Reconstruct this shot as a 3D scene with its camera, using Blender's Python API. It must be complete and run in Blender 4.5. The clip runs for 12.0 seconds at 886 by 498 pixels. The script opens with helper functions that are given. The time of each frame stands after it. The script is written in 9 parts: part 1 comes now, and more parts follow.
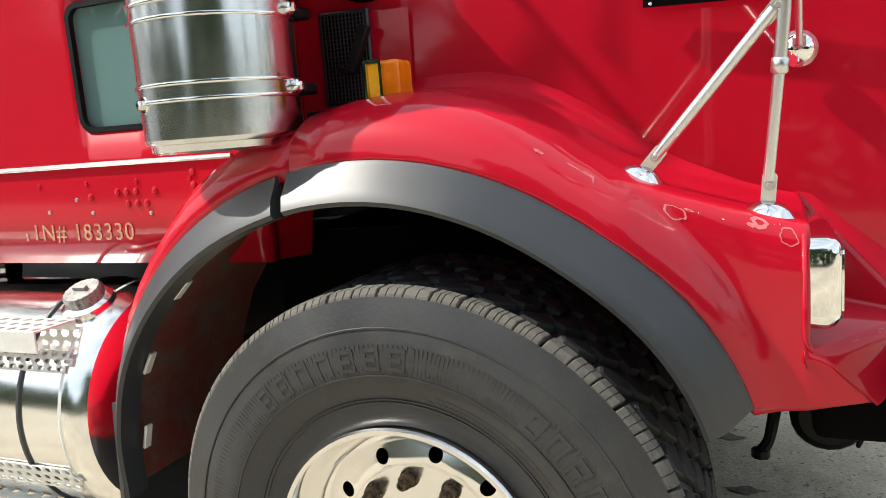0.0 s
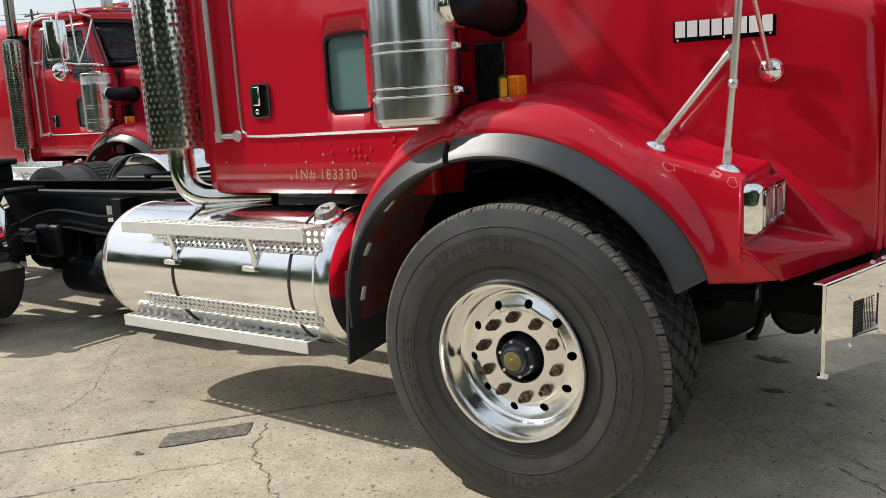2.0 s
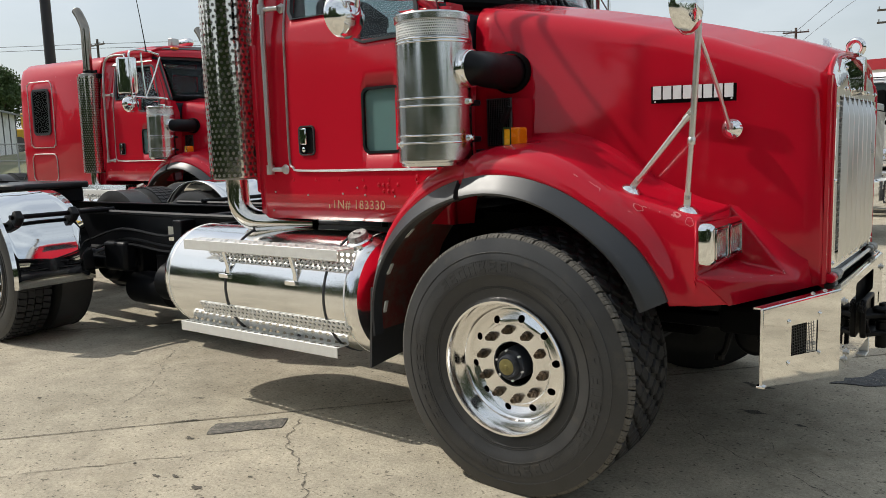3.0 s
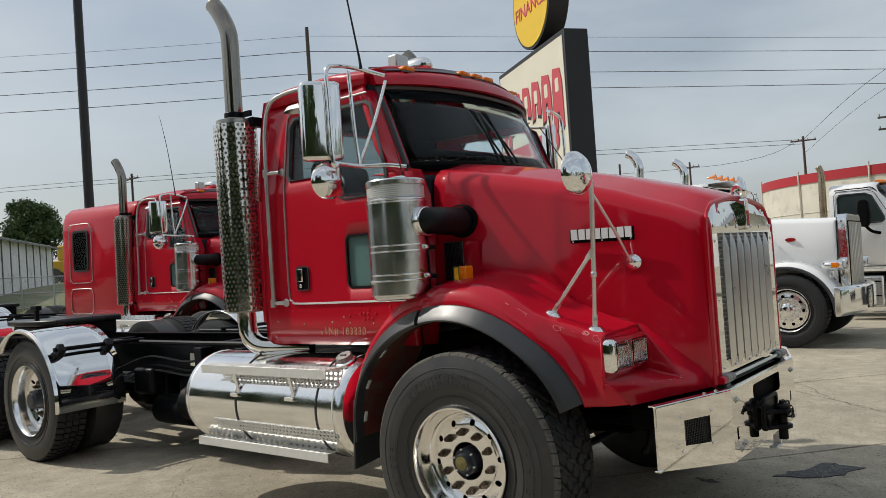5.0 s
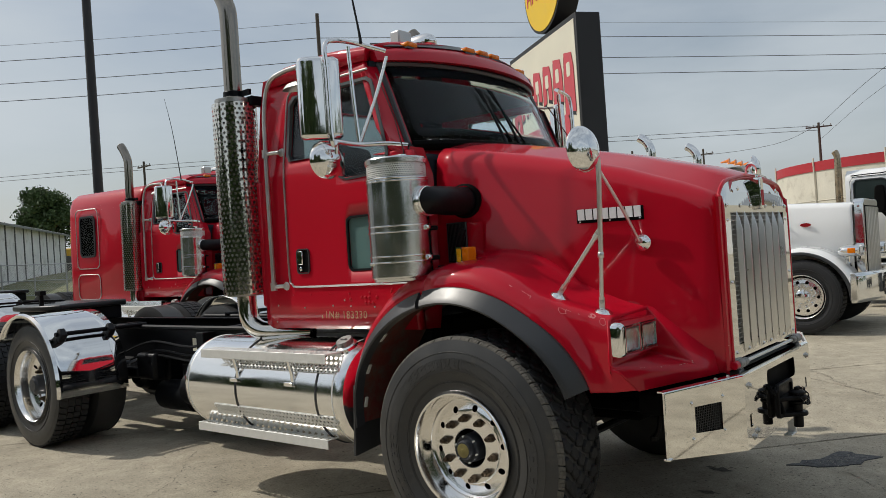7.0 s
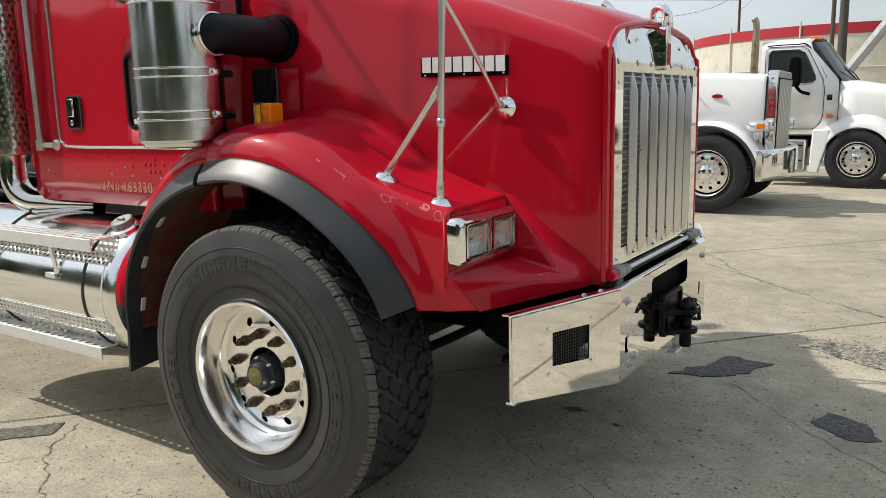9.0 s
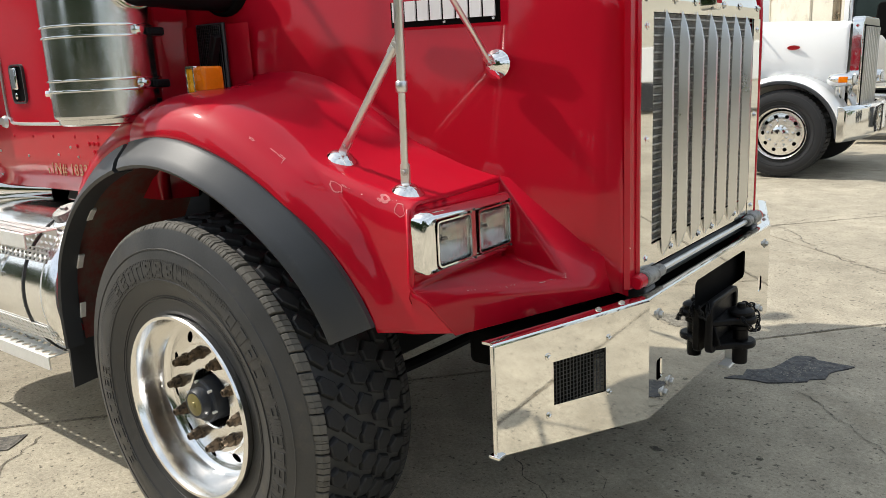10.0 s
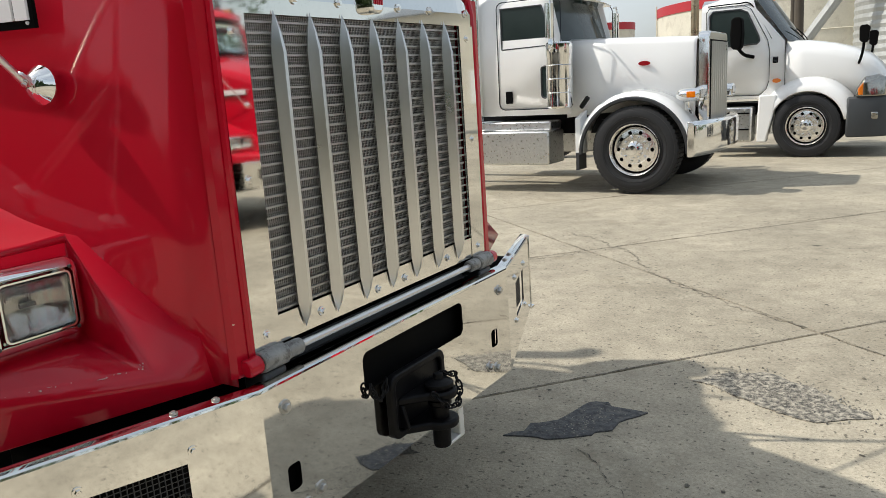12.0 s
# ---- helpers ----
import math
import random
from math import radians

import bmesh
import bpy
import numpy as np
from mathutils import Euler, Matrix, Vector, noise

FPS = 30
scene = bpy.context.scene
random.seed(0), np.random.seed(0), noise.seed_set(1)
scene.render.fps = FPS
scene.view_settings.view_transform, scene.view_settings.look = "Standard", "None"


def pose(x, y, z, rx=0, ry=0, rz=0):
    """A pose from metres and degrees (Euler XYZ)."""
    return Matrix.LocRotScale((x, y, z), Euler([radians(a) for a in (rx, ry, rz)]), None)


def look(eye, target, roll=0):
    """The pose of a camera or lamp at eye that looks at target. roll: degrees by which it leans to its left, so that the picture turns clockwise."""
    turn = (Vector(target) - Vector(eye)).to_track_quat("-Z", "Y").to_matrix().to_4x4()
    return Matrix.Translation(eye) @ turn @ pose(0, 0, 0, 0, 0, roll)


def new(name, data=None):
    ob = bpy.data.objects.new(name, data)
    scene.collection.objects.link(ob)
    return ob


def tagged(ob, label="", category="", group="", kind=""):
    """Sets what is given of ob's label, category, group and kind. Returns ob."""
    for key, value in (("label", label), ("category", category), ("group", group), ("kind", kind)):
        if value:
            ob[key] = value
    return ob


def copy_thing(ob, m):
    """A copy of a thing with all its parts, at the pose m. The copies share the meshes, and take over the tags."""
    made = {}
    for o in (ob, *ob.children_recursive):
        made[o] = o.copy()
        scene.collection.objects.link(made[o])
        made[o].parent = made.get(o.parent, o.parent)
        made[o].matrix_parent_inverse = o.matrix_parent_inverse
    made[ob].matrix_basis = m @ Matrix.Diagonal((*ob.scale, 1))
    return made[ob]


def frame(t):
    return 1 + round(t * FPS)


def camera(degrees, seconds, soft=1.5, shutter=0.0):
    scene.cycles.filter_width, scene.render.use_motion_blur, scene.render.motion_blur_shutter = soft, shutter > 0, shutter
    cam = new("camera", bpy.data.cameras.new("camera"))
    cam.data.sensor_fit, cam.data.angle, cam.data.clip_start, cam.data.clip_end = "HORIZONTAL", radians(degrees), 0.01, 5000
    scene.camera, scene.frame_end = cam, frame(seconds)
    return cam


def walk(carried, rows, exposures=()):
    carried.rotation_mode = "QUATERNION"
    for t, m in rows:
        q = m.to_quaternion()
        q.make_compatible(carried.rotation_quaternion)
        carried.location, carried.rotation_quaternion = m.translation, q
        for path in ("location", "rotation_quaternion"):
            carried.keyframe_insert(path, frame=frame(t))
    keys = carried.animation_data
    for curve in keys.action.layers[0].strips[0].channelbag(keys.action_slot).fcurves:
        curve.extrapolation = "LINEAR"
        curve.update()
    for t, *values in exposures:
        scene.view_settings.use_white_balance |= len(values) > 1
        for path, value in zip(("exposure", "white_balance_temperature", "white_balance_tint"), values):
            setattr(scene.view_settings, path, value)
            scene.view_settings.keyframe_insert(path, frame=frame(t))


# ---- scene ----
cam = camera(59.5, 12.0, 0.7)
EXPOSURES = [(0.0, 0.5), (0.5, 0.49), (1.0, 0.36), (1.5, 0.09), (2.5, -0.24), (4.3, -0.51), (5.5, -0.73), (6.7, -0.75), (8.5, -0.44), (9.5, -0.06), (10.5, 0.08), (11.0, -0.07), (12.0, -0.23)]
PATH = [
    (0, (0.634, -2.468, 1.362), (-0.133, -0.649, 1.037), -4.5),
    (0.5, (0.745, -2.7, 1.376), (-0.179, -0.954, 1.061), -5.5),
    (1, (0.882, -2.978, 1.385), (-0.107, -1.273, 1.046), -3.7),
    (1.5, (1.096, -3.182, 1.377), (0.046, -1.515, 1.031), -3.4),
    (2, (1.232, -3.449, 1.383), (0.134, -1.814, 1.034), -3.5),
    (2.5, (1.406, -3.668, 1.415), (0.242, -2.075, 1.089), -2.3),
    (2.7, (1.501, -3.72, 1.411), (0.317, -2.135, 1.116), -1.9),
    (4.3, (2.113, -4.149, 1.482), (0.921, -2.548, 1.358), -2.1),
    (4.5, (2.209, -4.173, 1.492), (1.001, -2.58, 1.432), -1.9),
    (5, (2.336, -4.215, 1.502), (1.096, -2.647, 1.543), -3.9),
    (5.5, (2.36, -4.255, 1.508), (1.101, -2.703, 1.59), -3.8),
    (6, (2.355, -4.244, 1.504), (1.129, -2.665, 1.576), -3.8),
    (6.5, (2.358, -4.211, 1.488), (1.099, -2.658, 1.543), -3.8),
    (6.7, (2.334, -4.17, 1.473), (1.065, -2.625, 1.507), -3.8),
    (8.3, (2.173, -3.47, 1.451), (1.012, -1.848, 1.298), -2.1),
    (8.5, (2.149, -3.361, 1.427), (1.015, -1.732, 1.179), -2.1),
    (9, (2.023, -3.056, 1.457), (0.936, -1.416, 1.099), -1.4),
    (9.5, (1.978, -2.701, 1.439), (0.852, -1.118, 0.966), -2.9),
    (10, (1.896, -2.414, 1.439), (0.678, -0.89, 0.995), -2.9),
    (10.5, (1.792, -2.143, 1.434), (0.66, -0.543, 1.04), 0.5),
    (11, (1.843, -1.968, 1.414), (0.771, -0.326, 1.02), -0.6),
    (11.5, (2.057, -1.778, 1.411), (0.962, -0.151, 1.022), -3.8),
    (12, (2.193, -1.578, 1.396), (1.152, 0.08, 0.989), -3.9),
]
walk(cam, [(t, look(eye, target, roll)) for t, eye, target, roll in PATH], EXPOSURES)

# ---- light ----
SUN_TO = Vector((-0.82, -0.33, 1.0)).normalized()      # from the ground towards the sun
sun_data = bpy.data.lights.new("sun", "SUN")
sun_data.energy, sun_data.angle, sun_data.color = 4.5, radians(0.7), (1.0, 0.95, 0.86)
sun = new("sun", sun_data)
sun.matrix_world = look(SUN_TO * 60, (0, 0, 0))

world = bpy.data.worlds.new("hazy_sky")
scene.world = world
world.use_nodes = True
wn, wl = world.node_tree.nodes, world.node_tree.links
wn.clear()
w_out, w_bg, w_sky = wn.new("ShaderNodeOutputWorld"), wn.new("ShaderNodeBackground"), wn.new("ShaderNodeTexSky")
w_sky.sky_type, w_sky.sun_disc = "NISHITA", False
w_sky.sun_elevation = math.asin(SUN_TO.z)
w_sky.sun_rotation = math.atan2(SUN_TO.x, SUN_TO.y)
w_sky.dust_density, w_sky.air_density = 2.5, 1.2
w_co, w_map, w_noise = wn.new("ShaderNodeTexCoord"), wn.new("ShaderNodeMapping"), wn.new("ShaderNodeTexNoise")
w_map.inputs["Scale"].default_value = (1.0, 1.0, 3.2)
w_noise.inputs["Scale"].default_value, w_noise.inputs["Detail"].default_value = 2.2, 6
w_ramp, w_mix = wn.new("ShaderNodeValToRGB"), wn.new("ShaderNodeMix")
w_ramp.color_ramp.elements[0].position, w_ramp.color_ramp.elements[1].position = 0.33, 0.70
w_ramp.color_ramp.elements[0].color, w_ramp.color_ramp.elements[1].color = (0.35, 0.35, 0.35, 1), (0.9, 0.9, 0.9, 1)
w_mix.data_type = "RGBA"
w_mix.inputs["B"].default_value = (6.9, 7.55, 8.05, 1)     # thin bright cloud
wl.new(w_co.outputs["Generated"], w_map.inputs["Vector"])
wl.new(w_map.outputs["Vector"], w_noise.inputs["Vector"])
wl.new(w_noise.outputs["Fac"], w_ramp.inputs["Fac"])
wl.new(w_ramp.outputs["Color"], w_mix.inputs["Factor"])
wl.new(w_sky.outputs["Color"], w_mix.inputs["A"])
wl.new(w_mix.outputs["Result"], w_bg.inputs["Color"])
w_bg.inputs["Strength"].default_value = 0.138
wl.new(w_bg.outputs["Background"], w_out.inputs["Surface"])


# ---- materials ----
def material(name, base, rough=0.5, metal=0.0, var=0.12, scale=6.0, fine=90.0, bump=0.0, coat=0.0, rough_var=0.1, dirt=None, dirt_at=0.62, spec=0.5, per_piece=0.0, coat_rough=0.04):
    """A surface with variation at two scales, a fine relief and, where dirt is a colour, stains of it."""
    m = bpy.data.materials.new(name)
    m.use_nodes = True
    n, l = m.node_tree.nodes, m.node_tree.links
    b = n["Principled BSDF"]
    co = n.new("ShaderNodeTexCoord")
    big, small = n.new("ShaderNodeTexNoise"), n.new("ShaderNodeTexNoise")
    big.inputs["Scale"].default_value, big.inputs["Detail"].default_value = scale, 5
    small.inputs["Scale"].default_value, small.inputs["Detail"].default_value = fine, 3
    for t in (big, small):
        l.new(co.outputs["Object"], t.inputs["Vector"])
    add = n.new("ShaderNodeMath")
    add.operation = "MULTIPLY_ADD"
    l.new(small.outputs["Fac"], add.inputs[0])
    add.inputs[1].default_value = 0.5
    l.new(big.outputs["Fac"], add.inputs[2])
    rng = n.new("ShaderNodeMapRange")
    rng.inputs["From Min"].default_value, rng.inputs["From Max"].default_value = 0.4, 1.1
    rng.inputs["To Min"].default_value, rng.inputs["To Max"].default_value = 1 - var, 1 + var
    l.new(add.outputs[0], rng.inputs["Value"])
    mul = n.new("ShaderNodeVectorMath")
    mul.operation = "SCALE"
    mul.inputs[0].default_value = base[:3]
    l.new(rng.outputs["Result"], mul.inputs["Scale"])
    colour = mul.outputs["Vector"]
    if per_piece:
        info, r2, m2 = n.new("ShaderNodeObjectInfo"), n.new("ShaderNodeMapRange"), n.new("ShaderNodeVectorMath")
        r2.inputs["To Min"].default_value, r2.inputs["To Max"].default_value = 1 - per_piece, 1 + per_piece
        l.new(info.outputs["Random"], r2.inputs["Value"])
        m2.operation = "SCALE"
        l.new(colour, m2.inputs[0])
        l.new(r2.outputs["Result"], m2.inputs["Scale"])
        colour = m2.outputs["Vector"]
    if dirt:
        stain, ramp, mix = n.new("ShaderNodeTexNoise"), n.new("ShaderNodeValToRGB"), n.new("ShaderNodeMix")
        stain.inputs["Scale"].default_value, stain.inputs["Detail"].default_value, stain.inputs["Roughness"].default_value = scale * 1.7, 9, 0.7
        l.new(co.outputs["Object"], stain.inputs["Vector"])
        ramp.color_ramp.elements[0].position, ramp.color_ramp.elements[1].position = dirt_at - 0.08, dirt_at + 0.12
        l.new(stain.outputs["Fac"], ramp.inputs["Fac"])
        mix.data_type = "RGBA"
        l.new(ramp.outputs["Color"], mix.inputs["Factor"])
        l.new(colour, mix.inputs["A"])
        mix.inputs["B"].default_value = (*dirt[:3], 1)
        colour = mix.outputs["Result"]
    l.new(colour, b.inputs["Base Color"])
    rr = n.new("ShaderNodeMapRange")
    rr.inputs["From Min"].default_value, rr.inputs["From Max"].default_value = 0.3, 0.7
    rr.inputs["To Min"].default_value, rr.inputs["To Max"].default_value = max(0.0, rough - rough_var * rough), min(1, rough + rough_var)
    l.new(big.outputs["Fac"], rr.inputs["Value"])
    l.new(rr.outputs["Result"], b.inputs["Roughness"])
    b.inputs["Metallic"].default_value = metal
    b.inputs["Specular IOR Level"].default_value = spec
    b.inputs["Coat Weight"].default_value = coat
    b.inputs["Coat Roughness"].default_value = coat_rough
    if bump:
        bp = n.new("ShaderNodeBump")
        bp.inputs["Strength"].default_value, bp.inputs["Distance"].default_value = min(1.0, bump * 100), 0.01 * max(1.0, bump * 100)
        l.new(add.outputs[0], bp.inputs["Height"])
        l.new(bp.outputs["Normal"], b.inputs["Normal"])
    return m


def add_chips(m):
    """Sparse small stone chips in a paint, down to the pale primer."""
    n, l = m.node_tree.nodes, m.node_tree.links
    b = n["Principled BSDF"]
    before = b.inputs["Base Color"].links[0].from_socket
    co, warp, vor, mask = n.new("ShaderNodeTexCoord"), n.new("ShaderNodeTexNoise"), n.new("ShaderNodeTexVoronoi"), n.new("ShaderNodeTexNoise")
    warp.inputs["Scale"].default_value = 70
    vor.inputs["Scale"].default_value = 11
    mask.inputs["Scale"].default_value, mask.inputs["Detail"].default_value = 1.7, 3
    mixv = n.new("ShaderNodeMix")
    mixv.data_type = "RGBA"
    mixv.inputs["Factor"].default_value = 0.012
    l.new(co.outputs["Object"], mixv.inputs["A"])
    l.new(warp.outputs["Color"], mixv.inputs["B"])
    l.new(co.outputs["Object"], warp.inputs["Vector"])
    l.new(mixv.outputs["Result"], vor.inputs["Vector"])
    l.new(co.outputs["Object"], mask.inputs["Vector"])
    near, on, both, mix = n.new("ShaderNodeMath"), n.new("ShaderNodeMath"), n.new("ShaderNodeMath"), n.new("ShaderNodeMix")
    near.operation, near.inputs[1].default_value = "LESS_THAN", 0.034
    on.operation, on.inputs[1].default_value = "GREATER_THAN", 0.53
    both.operation, mix.data_type = "MULTIPLY", "RGBA"
    l.new(vor.outputs["Distance"], near.inputs[0])
    l.new(mask.outputs["Fac"], on.inputs[0])
    l.new(near.outputs[0], both.inputs[0])
    l.new(on.outputs[0], both.inputs[1])
    l.new(both.outputs[0], mix.inputs["Factor"])
    l.new(before, mix.inputs["A"])
    mix.inputs["B"].default_value = (0.60, 0.30, 0.28, 1)
    l.new(mix.outputs["Result"], b.inputs["Base Color"])


def glass(name, tint, rough=0.0, see=0.35, ior=1.45):
    """Tinted window glass: a clear pane with a mirror gloss."""
    m = bpy.data.materials.new(name)
    m.use_nodes = True
    b = m.node_tree.nodes["Principled BSDF"]
    b.inputs["Base Color"].default_value = (*tint, 1)
    b.inputs["Roughness"].default_value = rough
    b.inputs["Transmission Weight"].default_value = see
    b.inputs["IOR"].default_value = ior
    return m


RED = material("red_truck_paint", (0.475, 0.0028, 0.018), 0.45, var=0.05, scale=2.5, fine=300, coat=0.75, coat_rough=0.06, spec=0.08)
add_chips(RED)
RED_INNER = material("red_underside_dusty", (0.17, 0.030, 0.024), 0.75, var=0.3, scale=5, dirt=(0.12, 0.09, 0.07), dirt_at=0.52)
CHROME = material("chrome", (0.86, 0.86, 0.85), 0.035, 1.0, var=0.03, scale=4, rough_var=0.05)
CANISTER = material("brushed_bright_canister", (0.70, 0.705, 0.695), 0.14, 1.0, var=0.08, scale=5, rough_var=0.15)
STEEL = material("polished_stainless_steel", (0.82, 0.81, 0.78), 0.025, 1.0, var=0.04, scale=5, rough_var=0.025)
ALU = material("polished_aluminium", (0.90, 0.90, 0.89), 0.09, 1.0, var=0.04, scale=3, fine=200, rough_var=0.12)
ALU_TREAD = material("matt_aluminium_tread", (0.80, 0.80, 0.78), 0.45, 0.45, var=0.08, scale=20, rough_var=0.15)
ALU_BRUSH = material("brushed_grille_aluminium", (0.72, 0.72, 0.71), 0.30, 1.0, var=0.03, scale=5)
RUBBER = material("black_rubber_trim", (0.032, 0.034, 0.038), 0.35, spec=0.6, var=0.15, scale=5, fine=200, bump=0.0002, dirt=(0.07, 0.068, 0.063), dirt_at=0.72)
TYRE = material("tyre_rubber_dusty", (0.033, 0.0335, 0.0345), 0.40, var=0.3, scale=9, fine=160, bump=0.001, dirt=(0.060, 0.055, 0.047), dirt_at=0.64, spec=0.5)
TREAD = material("tyre_tread_rubber", (0.018, 0.0187, 0.021), 0.6, spec=0.4, var=0.3, scale=9, fine=120, bump=0.001, dirt=(0.06, 0.057, 0.052), dirt_at=0.70)
SHOULDER = material("scuffed_tyre_shoulder", (0.115, 0.107, 0.093), 0.85, var=0.3, scale=14, fine=120, bump=0.001, dirt=(0.05, 0.045, 0.04), dirt_at=0.60)
BLACK = material("black_chassis_paint", (0.004, 0.0045, 0.006), 0.38, var=0.3, scale=8, dirt=(0.012, 0.011, 0.010), dirt_at=0.68, spec=0.14)
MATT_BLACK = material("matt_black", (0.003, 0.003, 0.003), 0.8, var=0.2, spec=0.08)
IRON = material("black_cast_iron", (0.005, 0.005, 0.006), 0.42, spec=0.16, var=0.3, scale=20, fine=160, bump=0.001)
RUST = material("greasy_lug_steel", (0.15, 0.105, 0.065), 0.5, 0.5, var=0.4, scale=40, dirt=(0.02, 0.015, 0.01), dirt_at=0.5)
BRASS = material("dull_brass_cap", (0.20, 0.17, 0.06), 0.4, 0.3, var=0.3, scale=30)
AMBER = material("amber_lens", (0.78, 0.19, 0.002), 0.22, var=0.12, scale=30, fine=200, coat=0.2, spec=0.3)
AMBER_LIGHT = material("yellow_reflector_lens", (0.85, 0.42, 0.01), 0.2, var=0.15, scale=40, fine=260, bump=0.0005)
WHITE = material("white_truck_paint", (0.92, 0.92, 0.91), 0.3, var=0.03, scale=2, coat=0.8)
CREAM = material("gold_worn_lettering", (0.50, 0.33, 0.19), 0.5, var=0.3, scale=60, dirt=(0.45, 0.015, 0.02), dirt_at=0.54)
BADGE_WHITE = material("badge_silver_white", (0.85, 0.85, 0.86), 0.3, var=0.05)
GLASS_DARK = glass("dark_cab_glass", (0.84, 0.94, 0.95), see=1.0, ior=1.28)
GLASS_REAR = glass("dark_rear_glass", (0.25, 0.30, 0.30), see=1.0)
GLASS_WIND = glass("windshield_glass", (0.92, 0.97, 0.98), see=1.0, ior=1.25)
WHEEL_ALU = material("bright_wheel_aluminium", (0.93, 0.92, 0.90), 0.12, 1.0, var=0.05, scale=3, fine=200, rough_var=0.12)
GLASS_TEAL = glass("tinted_peep_window", (0.20, 0.34, 0.33), see=0.45)
GLASS_CLEAR = glass("headlamp_glass", (0.92, 0.92, 0.92), see=0.97)
STACK = material("heat_tinted_stack_chrome", (0.70, 0.67, 0.61), 0.06, 1.0, var=0.12, scale=6, rough_var=0.1)
PIPE = material("browned_stack_pipe", (0.27, 0.245, 0.21), 0.09, 1.0, var=0.2, scale=5, rough_var=0.1)
HUB = material("dark_blue_hub_paint", (0.022, 0.026, 0.034), 0.4, var=0.3, scale=30, spec=0.4)
GRILLE_BAR = material("dull_grille_bar", (0.47, 0.465, 0.45), 0.42, 0.7, var=0.15, scale=20)
CHIP = material("bare_primer_chip", (0.55, 0.34, 0.32), 0.7, var=0.3, scale=80)
PEEL = material("flaking_clearcoat", (0.60, 0.16, 0.17), 0.6, var=0.25, scale=60)
REFLECT = material("fluted_lamp_reflector", (0.40, 0.39, 0.36), 0.10, 1.0, var=0.15, scale=30, rough_var=0.1)
MIRROR = material("mirror_glass", (0.9, 0.9, 0.9), 0.01, 1.0, var=0.01, rough_var=0.0)
SEAM = material("dark_seam", (0.06, 0.004, 0.006), 0.6, var=0.1)
SILVER_BEAD = material("silver_door_bead", (0.55, 0.54, 0.52), 0.35, 0.9, var=0.1)
CABIN = material("dark_cabin_trim", (0.014, 0.018, 0.024), 0.8, var=0.15, spec=0.12)
GREASE = material("black_fifth_wheel_grease", (0.008, 0.008, 0.009), 0.3, var=0.3, scale=10, bump=0.002)
TAG = material("faded_paper_label", (0.75, 0.72, 0.60), 0.7, var=0.15, scale=60)
DARK_STEEL = material("dark_muffler_steel", (0.10, 0.095, 0.09), 0.45, 0.8, var=0.3, scale=12)
MUFFLER = material("aluminised_muffler_steel", (0.46, 0.45, 0.43), 0.34, 0.9, var=0.25, scale=9)
HOSE = material("black_rubber_hose", (0.005, 0.0055, 0.007), 0.42, var=0.2, scale=14, spec=0.22)


# the yard falls gently away from the wheels
FALL_X, FALL_Y = -0.0100, -0.0080


def yard_z(x, y):
    """Height of the sloping yard."""
    return FALL_X * min(max(x, -26), 26) + FALL_Y * min(max(y, -26), 26)


def on_yard(x, y, turn=0.0):
    """A pose on the slope, leaning with it."""
    up = Vector((-FALL_X, -FALL_Y, 1.0)).normalized()
    return Matrix.Translation((x, y, yard_z(x, y))) @ Vector((0, 0, 1)).rotation_difference(up).to_matrix().to_4x4() @ Matrix.Rotation(radians(turn), 4, "Z")


